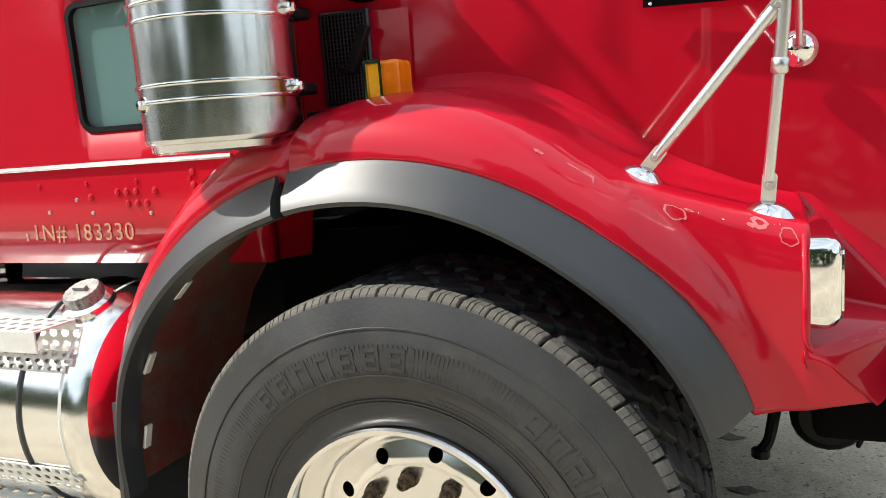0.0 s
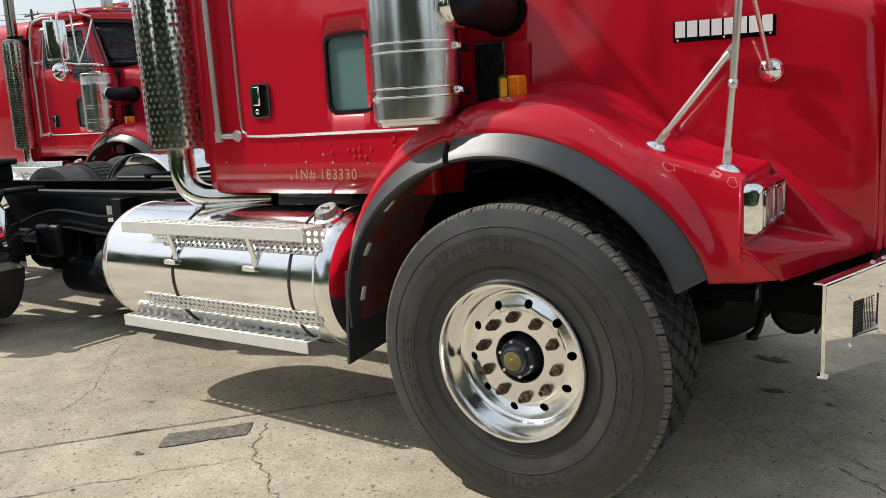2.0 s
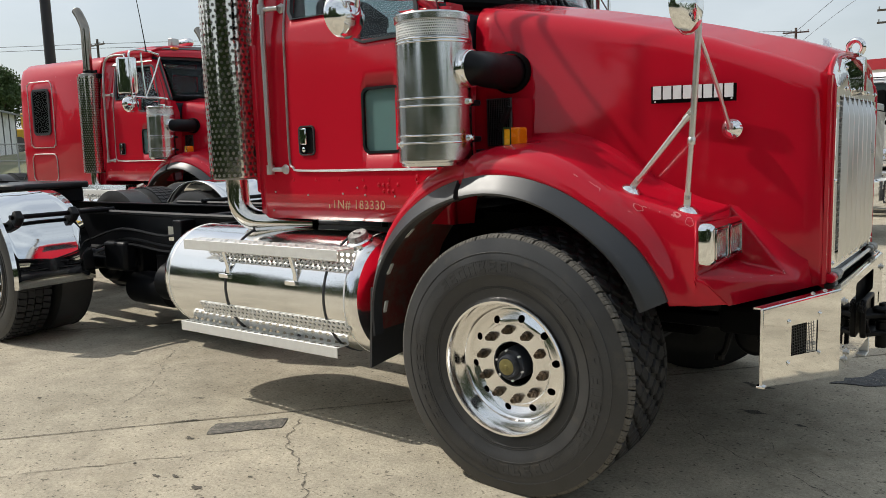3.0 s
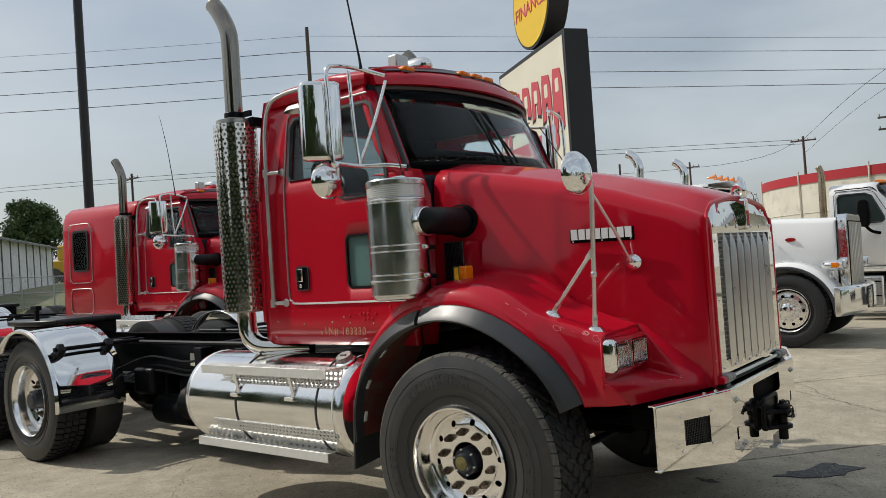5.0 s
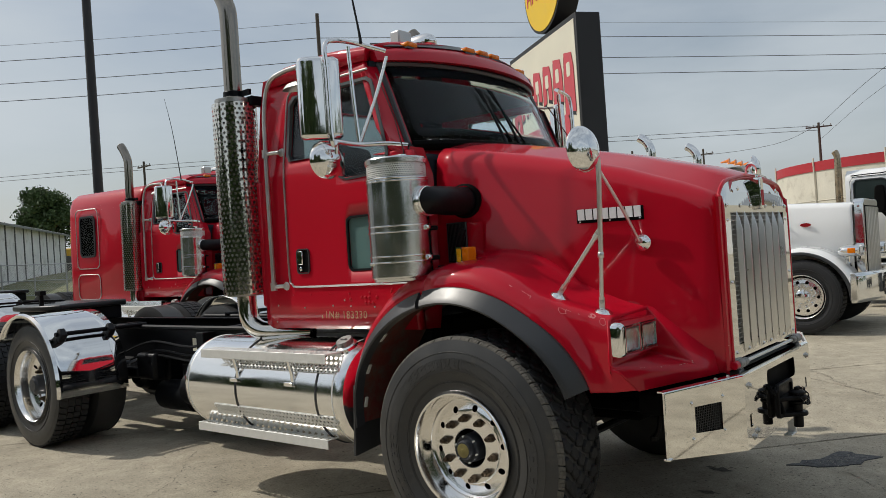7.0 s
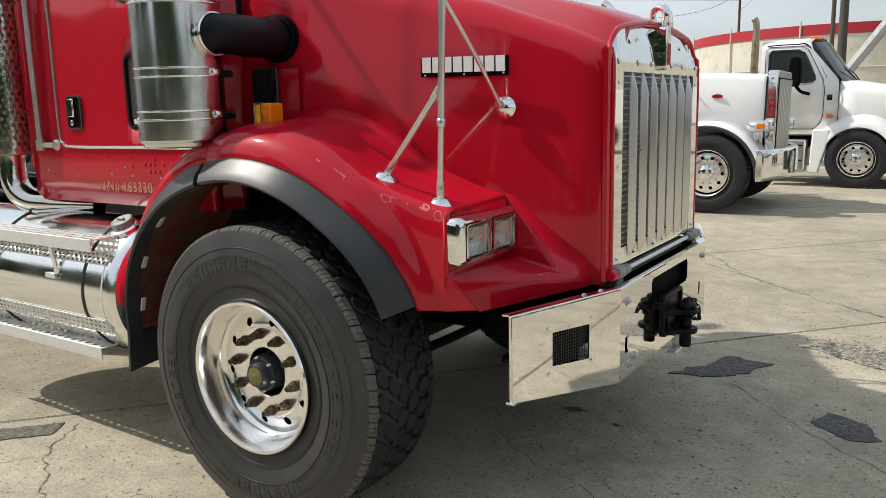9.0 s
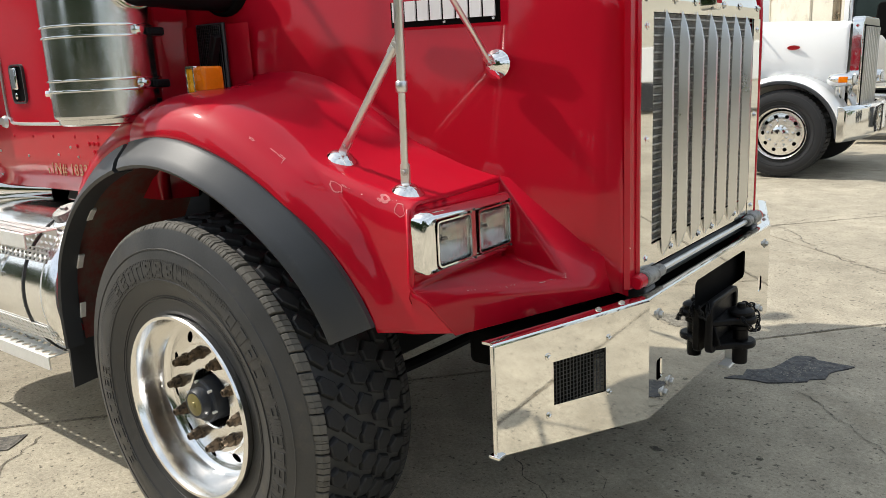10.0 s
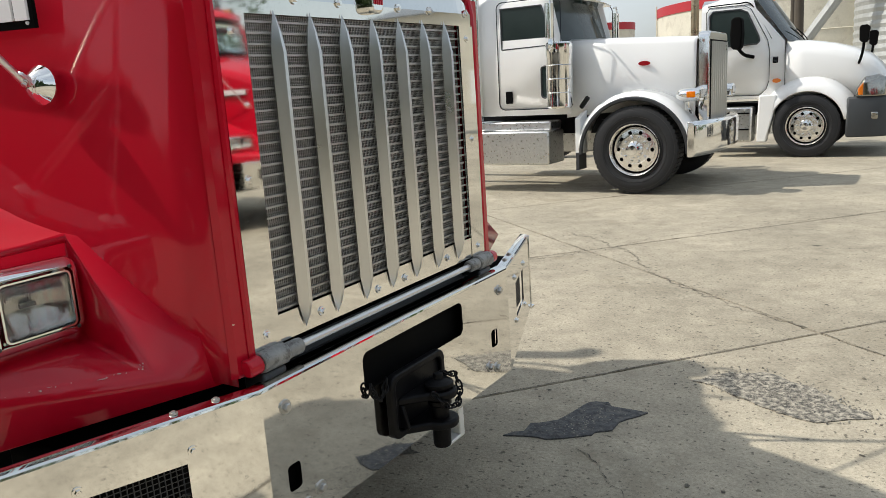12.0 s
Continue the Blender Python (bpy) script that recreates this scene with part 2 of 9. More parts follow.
# ---- mesh building ----
class Mesh:
    """Collects vertices and faces of one mesh."""

    def __init__(self):
        self.v, self.f = [], []

    def add(self, verts, faces, m=None):
        o = len(self.v)
        self.v += [tuple(m @ Vector(p)) if m else tuple(p) for p in verts]
        self.f += [tuple(i + o for i in f) for f in faces]
        return self

    def box(self, x0, x1, y0, y1, z0, z1, m=None):
        v = [(x, y, z) for x in (x0, x1) for y in (y0, y1) for z in (z0, z1)]
        return self.add(v, [(0, 1, 3, 2), (4, 6, 7, 5), (0, 4, 5, 1), (2, 3, 7, 6), (0, 2, 6, 4), (1, 5, 7, 3)], m)

    def loft(self, rings, closed=True, caps=False):
        n, o = len(rings[0]), len(self.v)
        for r in rings:
            self.v += [tuple(p) for p in r]
        for i in range(len(rings) - 1):
            for j in range(n if closed else n - 1):
                k = (j + 1) % n
                self.f.append((o + i * n + j, o + i * n + k, o + (i + 1) * n + k, o + (i + 1) * n + j))
        if caps:
            self.f.append(tuple(o + j for j in reversed(range(n))))
            self.f.append(tuple(o + (len(rings) - 1) * n + j for j in range(n)))
        return self

    def lathe(self, profile, seg=24, m=None, caps=False):
        """Profile of (radius, height) turned about z."""
        rings = [[(r * math.cos(a), r * math.sin(a), h) for a in (2 * math.pi * i / seg for i in range(seg))] for r, h in profile]
        t = Mesh().loft(rings, True, caps)
        return self.add(t.v, t.f, m)

    def cyl(self, p0, p1, r0, r1=None, seg=12):
        p0, p1 = Vector(p0), Vector(p1)
        q = (p1 - p0).to_track_quat("Z", "Y").to_matrix().to_4x4()
        r1 = r0 if r1 is None else r1
        return self.lathe([(r0, 0), (r1, (p1 - p0).length)], seg, Matrix.Translation(p0) @ q, True)

    def tube(self, pts, r, seg=8, steps=6, caps=True):
        """A round tube along a smooth line through pts; r may be a list."""
        p = [Vector(q) for q in pts]
        rs = r if isinstance(r, (list, tuple)) else [r] * len(p)
        line, rad = [], []
        for i in range(len(p) - 1):
            a, b, c, d = p[max(i - 1, 0)], p[i], p[i + 1], p[min(i + 2, len(p) - 1)]
            for k in range(steps):
                t = k / steps
                line.append(0.5 * (2 * b + (c - a) * t + (2 * a - 5 * b + 4 * c - d) * t * t + (3 * b - a - 3 * c + d) * t ** 3))
                rad.append(rs[i] + (rs[i + 1] - rs[i]) * t)
        line.append(p[-1]), rad.append(rs[-1])
        rings, up = [], Vector((0.123, 0.31, 0.94))
        for i, c in enumerate(line):
            d = (line[min(i + 1, len(line) - 1)] - line[max(i - 1, 0)]).normalized()
            u = (up - d * up.dot(d)).normalized()
            up = u
            w = d.cross(u)
            rings.append([c + rad[i] * (math.cos(a) * u + math.sin(a) * w) for a in (2 * math.pi * k / seg for k in range(seg))])
        return self.loft(rings, True, caps)

    def plate(self, us, vs, holes, at):
        """A sheet over the cut lines us and vs, without the cells that lie in holes (u0, u1, v0, v1); at(u, v) gives the place."""
        us = sorted({round(u, 5) for u in list(us) + [h for q in holes for h in q[:2]]})
        vs = sorted({round(v, 5) for v in list(vs) + [h for q in holes for h in q[2:]]})
        o = len(self.v)
        self.v += [tuple(at(u, v)) for u in us for v in vs]
        for i in range(len(us) - 1):
            for j in range(len(vs) - 1):
                cu, cv = (us[i] + us[i + 1]) / 2, (vs[j] + vs[j + 1]) / 2
                if not any(a < cu < b and c < cv < d for a, b, c, d in holes):
                    n = len(vs)
                    self.f.append((o + i * n + j, o + (i + 1) * n + j, o + (i + 1) * n + j + 1, o + i * n + j + 1))
        return self

    def holed(self, nu, nv, ru, rv, at, seg=8, stagger=True):
        """nu by nv cells of a sheet, each with a round hole of half-width ru, rv (parts of a cell); at(u, v) in cells."""
        for i in range(nu):
            for j in range(nv):
                o = len(self.v)
                sh = 0.5 if stagger and j % 2 else 0.0
                for k in range(seg):
                    a = 2 * math.pi * k / seg
                    c, s = math.cos(a), math.sin(a)
                    q = 0.5 / max(abs(c), abs(s))
                    self.v.append(tuple(at(i + sh + 0.5 + q * c, j + 0.5 + q * s)))
                    self.v.append(tuple(at(i + sh + 0.5 + ru * c, j + 0.5 + rv * s)))
                for k in range(seg):
                    k2 = (k + 1) % seg
                    self.f.append((o + 2 * k, o + 2 * k2, o + 2 * k2 + 1, o + 2 * k + 1))
                # square corners of the cell
        return self

    def prism(self, outline, lo, hi, axis="y"):
        """An outline of (a, b) pushed along an axis from lo to hi."""
        def put(a, b, c):
            return {"y": (a, c, b), "x": (c, a, b), "z": (a, b, c)}[axis]
        n = len(outline)
        self.add([put(a, b, lo) for a, b in outline] + [put(a, b, hi) for a, b in outline],
                 [tuple(range(n)), tuple(reversed(range(n, 2 * n)))] + [(i, i + n, (i + 1) % n + n, (i + 1) % n) for i in range(n)])
        return self


def part(name, mesh, mat, parent=None, label="", bevel=0.0, solid=0.0, smooth=38, seg=2, middle=(-0.5, 0.0, 1.0)):
    """One mesh object, under a thing or a part."""
    d = bpy.data.meshes.new(name)
    d.from_pydata(mesh.v, [], mesh.f)
    bm = bmesh.new()
    bm.from_mesh(d)
    bmesh.ops.remove_doubles(bm, verts=bm.verts, dist=1e-5)
    bmesh.ops.recalc_face_normals(bm, faces=bm.faces)
    if len(bm.faces) < 20000:                                   # open sheets look away from the middle of their thing
        c = Vector(middle)
        if sum(f.normal.dot(f.calc_center_median() - c) * f.calc_area() for f in bm.faces) < 0:
            bmesh.ops.reverse_faces(bm, faces=bm.faces)
    bm.to_mesh(d)
    bm.free()
    d.materials.append(mat)
    if smooth:
        d.shade_smooth()
        d.set_sharp_from_angle(angle=radians(smooth))
    ob = new(name, d)
    if parent:
        ob.parent = parent
    if solid:
        s = ob.modifiers.new("thickness", "SOLIDIFY")
        s.thickness, s.offset = abs(solid), -1
    if bevel:
        b = ob.modifiers.new("edges", "BEVEL")
        b.width, b.segments, b.limit_method, b.angle_limit = bevel, seg, "ANGLE", radians(35)
        b.harden_normals = False
    if label:
        ob["label"] = label
    return ob


def thing(name, label, category, group="", kind="", at=(0, 0, 0)):
    e = new(name)
    e.location = at
    return tagged(e, label, category, group, kind)


def round_rect(x0, x1, y0, y1, r, n=5):
    pts = []
    for cx, cy, a0 in ((x1 - r, y1 - r, 0), (x0 + r, y1 - r, 90), (x0 + r, y0 + r, 180), (x1 - r, y0 + r, 270)):
        pts += [(cx + r * math.cos(radians(a0 + 90 * k / n)), cy + r * math.sin(radians(a0 + 90 * k / n))) for k in range(n + 1)]
    return pts


def ring_frame(mesh, outline, inner, lo, hi, axis="y"):
    """A flat frame between two outlines of equal length, pushed from lo to hi."""
    def put(p, c):
        return {"y": (p[0], c, p[1]), "x": (c, p[0], p[1])}[axis]
    rings = [[put(p, c) for p in o] for o, c in ((outline, lo), (outline, hi), (inner, hi), (inner, lo), (outline, lo))]
    return mesh.loft(rings, True)


def facing(p, n):
    """A pose at p whose z looks along n."""
    return Matrix.Translation(p) @ Vector(n).to_track_quat("Z", "Y").to_matrix().to_4x4()


def bolt(p, n, r=0.010, h=0.008):
    """A hexagon bolt head on a washer, at p looking along n."""
    m = Mesh()
    m.lathe([(0.0005, 0.003), (r * 1.6, 0.003), (r * 1.7, 0.0)], 12, facing(p, n))
    m.lathe([(r, 0.0), (r, h), (r * 0.8, h + 0.002), (0.0005, h + 0.002)], 6, facing(p, n))
    return m


# ---- the red tractor ----
truck = thing("semi_truck", "red day-cab tractor truck with chrome stacks, parked on concrete", "truck", "parked tractors")
ARCH = (-0.03, 0.54, 0.745)                    # wheel arch: x, z, radius


def lerp_table(x, table):
    for (x0, a), (x1, b) in zip(table, table[1:]):
        if x <= x1:
            t = min(max((x - x0) / (x1 - x0), 0), 1)
            return a + (b - a) * t
    return table[-1][1]


def smooth_table(x, table):
    """A smooth line through the rows of a table."""
    n = len(table)
    for i in range(n - 1):
        if x <= table[i + 1][0] or i == n - 2:
            x0, x1 = table[i][0], table[i + 1][0]
            t = min(max((x - x0) / (x1 - x0), 0), 1)
            a, b, c, d = table[max(i - 1, 0)][1], table[i][1], table[i + 1][1], table[min(i + 2, n - 1)][1]
            return 0.5 * (2 * b + (c - a) * t + (2 * a - 5 * b + 4 * c - d) * t * t + (3 * b - a - 3 * c + d) * t ** 3)


def hood_side(x):
    return lerp_table(x, [(-0.45, 0.865), (0.4, 0.704), (0.714, 0.636), (1.04, 0.555)])


def hood_top(x):
    return smooth_table(x, [(-0.45, 2.105), (0.0, 2.035), (0.5, 1.925), (0.9, 1.815), (1.035, 1.765)])


def hood_section(x, low):
    ys, zt = hood_side(x), hood_top(x)
    shoulder = lerp_table(x, [(-0.45, 0.03), (0.6, 0.05), (1.035, 0.09)])
    out = []
    zs = zt - shoulder
    r = 0.11
    for y in (0.0, ys * 0.35, ys * 0.62):
        out.append((y, zt - shoulder * (y / ys) ** 2 * 0.8))
    top_y = ys - r - 0.03
    for k in range(9):
        a = radians(90 - 11.0 * k)
        out.append((top_y + r * math.cos(a) + 0.0, zs - 0.02 - r + r * math.sin(a)))
    y_now, z_now = out[-1]
    for t in (0.15, 0.35, 0.6, 0.8, 1.0):
        out.append((y_now + (ys + 0.012 - y_now) * min(1.0, t * 1.6), z_now + (low - z_now) * t))
    return out


def build_hood():
    m = Mesh()
    rings = []
    for x in (-0.38, -0.3, -0.15, 0.0, 0.15, 0.3, 0.45, 0.6, 0.72, 0.85, 0.95, 1.01, 1.03):
        half = hood_section(x, lerp_table(x, [(-0.44, 1.32), (0.45, 1.05), (0.72, 0.86), (1.04, 0.845)]))
        if x > 1.0:                                            # rounded front edge
            k = 0.010 if x < 1.02 else 0.028
            half = [(y - k * min(1, y / 0.5), z - k * 0.7) for y, z in half]
        rings.append([(x, -y, z) for y, z in reversed(half)] + [(x, y, z) for y, z in half[1:]])
    m.loft(rings, False)
    return part("hood", m, RED, truck, "glossy red sloped hood with small paint chips", solid=0.012, smooth=50)


hood = build_hood()


ARCH_R = [(0, 0.66), (24, 0.695), (40, 0.715), (58, 0.722), (75, 0.74), (95, 0.752), (110, 0.757), (130, 0.757), (150, 0.745), (165, 0.712), (176, 0.68)]


def arch_r(deg):
    return smooth_table(deg, ARCH_R)


def arch_z(x):
    """Height of the wheel arch over x."""
    best = 0.0
    for k in range(0, 360):
        a = k * 0.5
        px = ARCH[0] + arch_r(a) * math.cos(radians(a))
        if abs(px - x) < 0.008:
            best = max(best, ARCH[1] + arch_r(a) * math.sin(radians(a)))
    return best


FENDER_TOP = [(-0.26, 1.393), (-0.12, 1.420), (0.0, 1.425), (0.12, 1.406), (0.25, 1.346), (0.36, 1.268), (0.45, 1.218), (0.55, 1.184), (0.64, 1.157), (0.72, 1.140)]


FENDER_EDGE = [(-0.3, 1.205), (0.15, 1.20), (0.40, 1.165), (0.56, 1.115), (0.62, 1.085), (0.66, 1.056), (0.72, 1.030)]
BOX_SIDE = [(-0.3, 1.09), (0.45, 1.076), (0.58, 1.063), (0.72, 1.046)]


def reach(c, sn, a, h, n, m):
    """Distance from a rounded form's middle to its edge, in one direction."""
    lo, hi = 0.0, 1.5
    for _ in range(26):
        r = 0.5 * (lo + hi)
        if (r * c / a) ** n + (r * sn / h) ** m > 1:
            hi = r
        else:
            lo = r
    return lo


def fender_section(x, s):
    """Side, crown and top at x: the wheel arch's band with the lamp box grown out of it."""
    za = max(arch_z(x), 0.815)
    zt = smooth_table(x, FENDER_TOP)
    ra = lerp_table(x, [(0.25, 0.853), (0.36, 0.828), (0.45, 0.820), (0.72, 0.805)])
    band = zt if x < 0.25 else min(zt, ARCH[1] + math.sqrt(max(0.0, ra * ra - (x - ARCH[0]) ** 2)))
    box = zt if x >= 0.45 else 1.218 + 0.30 * (0.45 - x)
    yc = lerp_table(x, [(-0.3, 1.025), (0.2, 1.01), (0.5, 0.985), (0.72, 0.955)])
    wide, side = lerp_table(x, FENDER_EDGE) - yc, lerp_table(x, BOX_SIDE) - yc
    corner = math.atan2(box - za, side) if x > 0.36 else radians(60)
    pts = []
    for k in range(20):
        th = corner * (1 - (1 - k / 13) ** 1.5) if k <= 13 else corner + (radians(90) - corner) * ((k - 13) / 6) ** 1.3
        c, sn = max(0.0, math.cos(th)), math.sin(th)
        r = reach(c, sn, wide, max(0.02, band - za), 2.0, 2.6)
        if x > 0.36:
            q = reach(c, sn, side, box - za, 7.0, 7.0)
            g = max(0.0, 0.014 - abs(r - q)) / 0.014
            r = max(r, q) + 0.0035 * g * g
        pts.append((yc + r * c, za + r * sn))
    zt = pts[19][1]
    hs = hood_side(x)
    z_in = zt + lerp_table(x, [(-0.26, 0.006), (0.0, 0.010), (0.3, 0.016), (0.5, 0.014), (0.72, 0.008)])
    for t in (0.35, 0.7):
        pts.append((pts[19][0] + (hs + 0.06 - pts[19][0]) * t, zt + (z_in - zt) * t))
    rise = lerp_table(x, [(-0.3, 1.0), (0.35, 1.0), (0.62, 0.15), (0.70, 0.0)])
    pts.append((hs + 0.006 + 0.022 * rise, z_in + 0.010 * rise))
    pts.append((hs - 0.002 + 0.008 * rise, z_in + 0.032 * rise + 0.004))
    return [(x, s * y, z) for y, z in pts]


def soft_box(s):
    """Lamp box front, the shelf under it, the ridge to the nose and the chin, with softened folds."""
    p = [(0.70, 1.045, 1.125), (0.70, 1.052, 0.935), (0.70, 0.66, 0.935), (0.70, 0.655, 1.142), (0.722, 1.042, 0.916), (0.919, 0.672, 0.893),
         (0.815, 1.026, 0.827), (1.005, 0.552, 0.836), (0.70, 1.066, 0.813), (0.985, 0.562, 0.95), (0.79, 0.610, 1.13)]
    faces = [(0, 1, 2, 3), (1, 4, 5, 2), (2, 5, 3), (4, 6, 7, 5), (3, 5, 9, 10), (5, 7, 9)]
    bm = bmesh.new()
    vs = [bm.verts.new((x, s * y, z)) for x, y, z in p]
    for f in faces:
        bm.faces.new([vs[i] for i in f])
    bmesh.ops.recalc_face_normals(bm, faces=bm.faces)
    if sum(f.normal.x for f in bm.faces) < 0:
        bmesh.ops.reverse_faces(bm, faces=bm.faces)
    def edge(a, b):
        return bm.edges.get((vs[a], vs[b]))
    soft = [edge(*e) for e in ((3, 5), (4, 5), (4, 6), (2, 5), (2, 3), (1, 2))]
    bmesh.ops.bevel(bm, geom=[e for e in soft if e], offset=0.020, segments=5, profile=0.5, affect="EDGES", clamp_overlap=True)
    d = bpy.data.meshes.new("bumper_shelf")
    bm.to_mesh(d)
    bm.free()
    d.materials.append(RED)
    d.shade_smooth()
    d.set_sharp_from_angle(angle=radians(62))
    ob = new("bumper_shelf", d)
    ob.parent = truck
    ob["label"] = "red shelf under the headlamp with chipped edge"
    q = ob.modifiers.new("thickness", "SOLIDIFY")
    q.thickness, q.offset = 0.008, -1


def chips(parent, rows, seed, tall=0.004):
    """Flakes of lost paint along edges; rows of (from, to, normal, count)."""
    m, r = Mesh(), random.Random(seed)
    for a, b, nrm, count in rows:
        a, b, nrm = Vector(a), Vector(b), Vector(nrm).normalized()
        u = (b - a).normalized()
        w = nrm.cross(u).normalized()
        for _ in range(count):
            c = a.lerp(b, r.random() ** 1.3) + nrm * 0.0006 + w * r.gauss(0, tall)
            e, g = r.choice((0.0012, 0.0016, 0.002, 0.003, 0.006, 0.010)) * r.uniform(0.7, 1.3), r.uniform(0.0007, 0.0026)
            k = 8
            ring = [c + u * e * r.uniform(0.6, 1.2) * math.cos(6.283 * i / k) + w * g * r.uniform(0.6, 1.2) * math.sin(6.283 * i / k) for i in range(k)]
            m.add(ring, [tuple(range(k))])
    part("paint_chip", m, CHIP, parent, "pale chips in the red paint", smooth=0)["kind"] = "stuff"


def peeled(parent, spots, s, seed):
    """Ragged rims of flaked clearcoat lying on the fender; spots of (x, place along the section, half length, half width, hole)."""
    m, r = Mesh(), random.Random(seed)

    def on_skin(x, k):
        p = fender_section(x, s)
        i = min(int(k), 22)
        a, b = Vector(p[i]), Vector(p[i + 1])
        q = a.lerp(b, k - i)
        n = Vector((0, -(b - a).z, (b - a).y)).normalized()
        return q + n * (0.0009 if n.z >= 0 and n.y * s >= -0.2 else -0.0009)

    for x, k, rx, rk, hole in spots:
        n = 26
        ring, core = [], []
        a1, a2, a3 = r.uniform(0, 6), r.uniform(0, 6), r.uniform(0, 6)
        for i in range(n):
            w = 6.283 * i / n
            c, d = math.cos(w), math.sin(w)
            g = 0.95 + 0.13 * math.sin(2 * w + a1) + 0.09 * math.sin(3 * w + a2) + 0.06 * math.sin(7 * w + a3) + r.uniform(-0.03, 0.03)
            ring.append(on_skin(x + rx * g * c, k + rk * g * d))
            g *= hole + 0.10 * math.sin(w + a2) * (1 - hole) * 4 * 0.5
            core.append(on_skin(x + rx * g * c, k + rk * g * d))
        m.add(ring + core, [(i, (i + 1) % n, n + (i + 1) % n, n + i) for i in range(n)])
    part("peeled_clearcoat", m, PEEL, parent, "pale rim of peeling clearcoat", smooth=0)["kind"] = "stuff"


for s in (-1, 1):
    m = Mesh()
    xs = [-0.205, -0.12, -0.03, 0.06, 0.15, 0.22, 0.28, 0.32, 0.35, 0.38, 0.405, 0.43, 0.45, 0.47, 0.487, 0.505, 0.518, 0.53, 0.543, 0.555, 0.565, 0.575, 0.583, 0.59, 0.60, 0.615, 0.63, 0.65, 0.67, 0.685, 0.695, 0.70]
    rings = [fender_section(x, s) for x in xs]
    last = rings[-1]
    for out, inset in ((0.004, 0.002), (0.006, 0.006), (0.005, 0.011), (0.0, 0.015), (-0.010, 0.017)):     # rolled lip round the lamp recess
        ring = []
        for k, p in enumerate(last):
            g = min(1, max(0, (p[2] - 0.90) / 0.05))
            side_in = inset * g * (1 if k < 15 else max(0, 1 - (k - 15) / 4))
            ring.append((p[0] + out * g, p[1] - s * side_in, p[2] - inset * g * min(1, max(0, (k - 12) / 5))))
        rings.append(ring)
    m.loft(rings, False)
    base = [p for p in last if p[2] < 0.937]                    # the side runs on below the lamp to the chin
    tall = base[-1][2] - base[0][2]
    rings = [base]
    for x in (0.708, 0.722, 0.745, 0.770, 0.795, 0.816):
        lo = 0.815 + 0.012 * (x - 0.70) / 0.115
        hi = lerp_table(x, [(0.70, base[-1][2]), (0.722, 0.917), (0.816, 0.830)])
        rings.append([(x, p[1] - s * 0.31 * (x - 0.70), lo + (hi - lo) * (p[2] - base[0][2]) / tall) for p in base])
    m.loft(rings, False)
    fender = part("front_fender", m, RED, truck, "flared red front fender with chipped clearcoat", solid=0.010 * -s, smooth=55)
    peeled(truck, [(0.488, 10.9, 0.020, 1.3, 0.80), (0.512, 12.4, 0.010, 0.35, 0.4), (0.626, 14.4, 0.016, 0.7, 0.45), (0.612, 13.9, 0.006, 0.3, 0.2), (0.672, 13.4, 0.017, 1.0, 0.86), (0.27, 5.3, 0.010, 0.22, 0.3), (0.335, 6.1, 0.022, 0.10, 0.3), (0.35, 6.5, 0.012, 0.08, 0.3), (0.44, 18.2, 0.014, 0.12, 0.3)], s, 31)
    # lamp box front, shelf, gusset and chin
    soft_box(s)
    # rear half of the fender, hung on the cab
    m = Mesh()
    cx, cz, R = ARCH
    rings = []
    for k in range(14):
        a = radians(101 + 72 * k / 13)
        R = arch_r(101 + 72 * k / 13)
        w = lerp_table(k, [(0, 0.095), (1, 0.115), (2, 0.118), (4, 0.112), (8, 0.072), (13, 0.012)])
        c, sn = math.cos(a), math.sin(a)
        rings.append([(cx + (R + dr) * c, s * y, cz + (R + dr) * sn) for dr, y in
                      ((0.0, 1.20), (w * 0.55, 1.185), (w * 0.9, 1.13), (w, 1.05), (w * 0.96, 1.0 if k < 3 else 0.82))])
    m.loft(rings, False)
    part("rear_fender", m, RED, truck, "red rear half of the front fender", solid=0.008, smooth=60)
    m = Mesh()                                                  # inner liner
    rings = []
    for k in range(17):
        a = radians(20 + 155 * k / 16)
        R = arch_r(20 + 155 * k / 16)
        rings.append([(cx + (R - 0.012) * math.cos(a), s * y, cz + (R - 0.012) * math.sin(a)) for y in (1.185, 1.0, 0.78)])
    m.loft(rings[6:], False)
    part("fender_liner", m, RED_INNER, truck, "dusty dark red inner fender", smooth=60)
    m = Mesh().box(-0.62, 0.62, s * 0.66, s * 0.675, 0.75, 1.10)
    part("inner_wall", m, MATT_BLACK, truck)
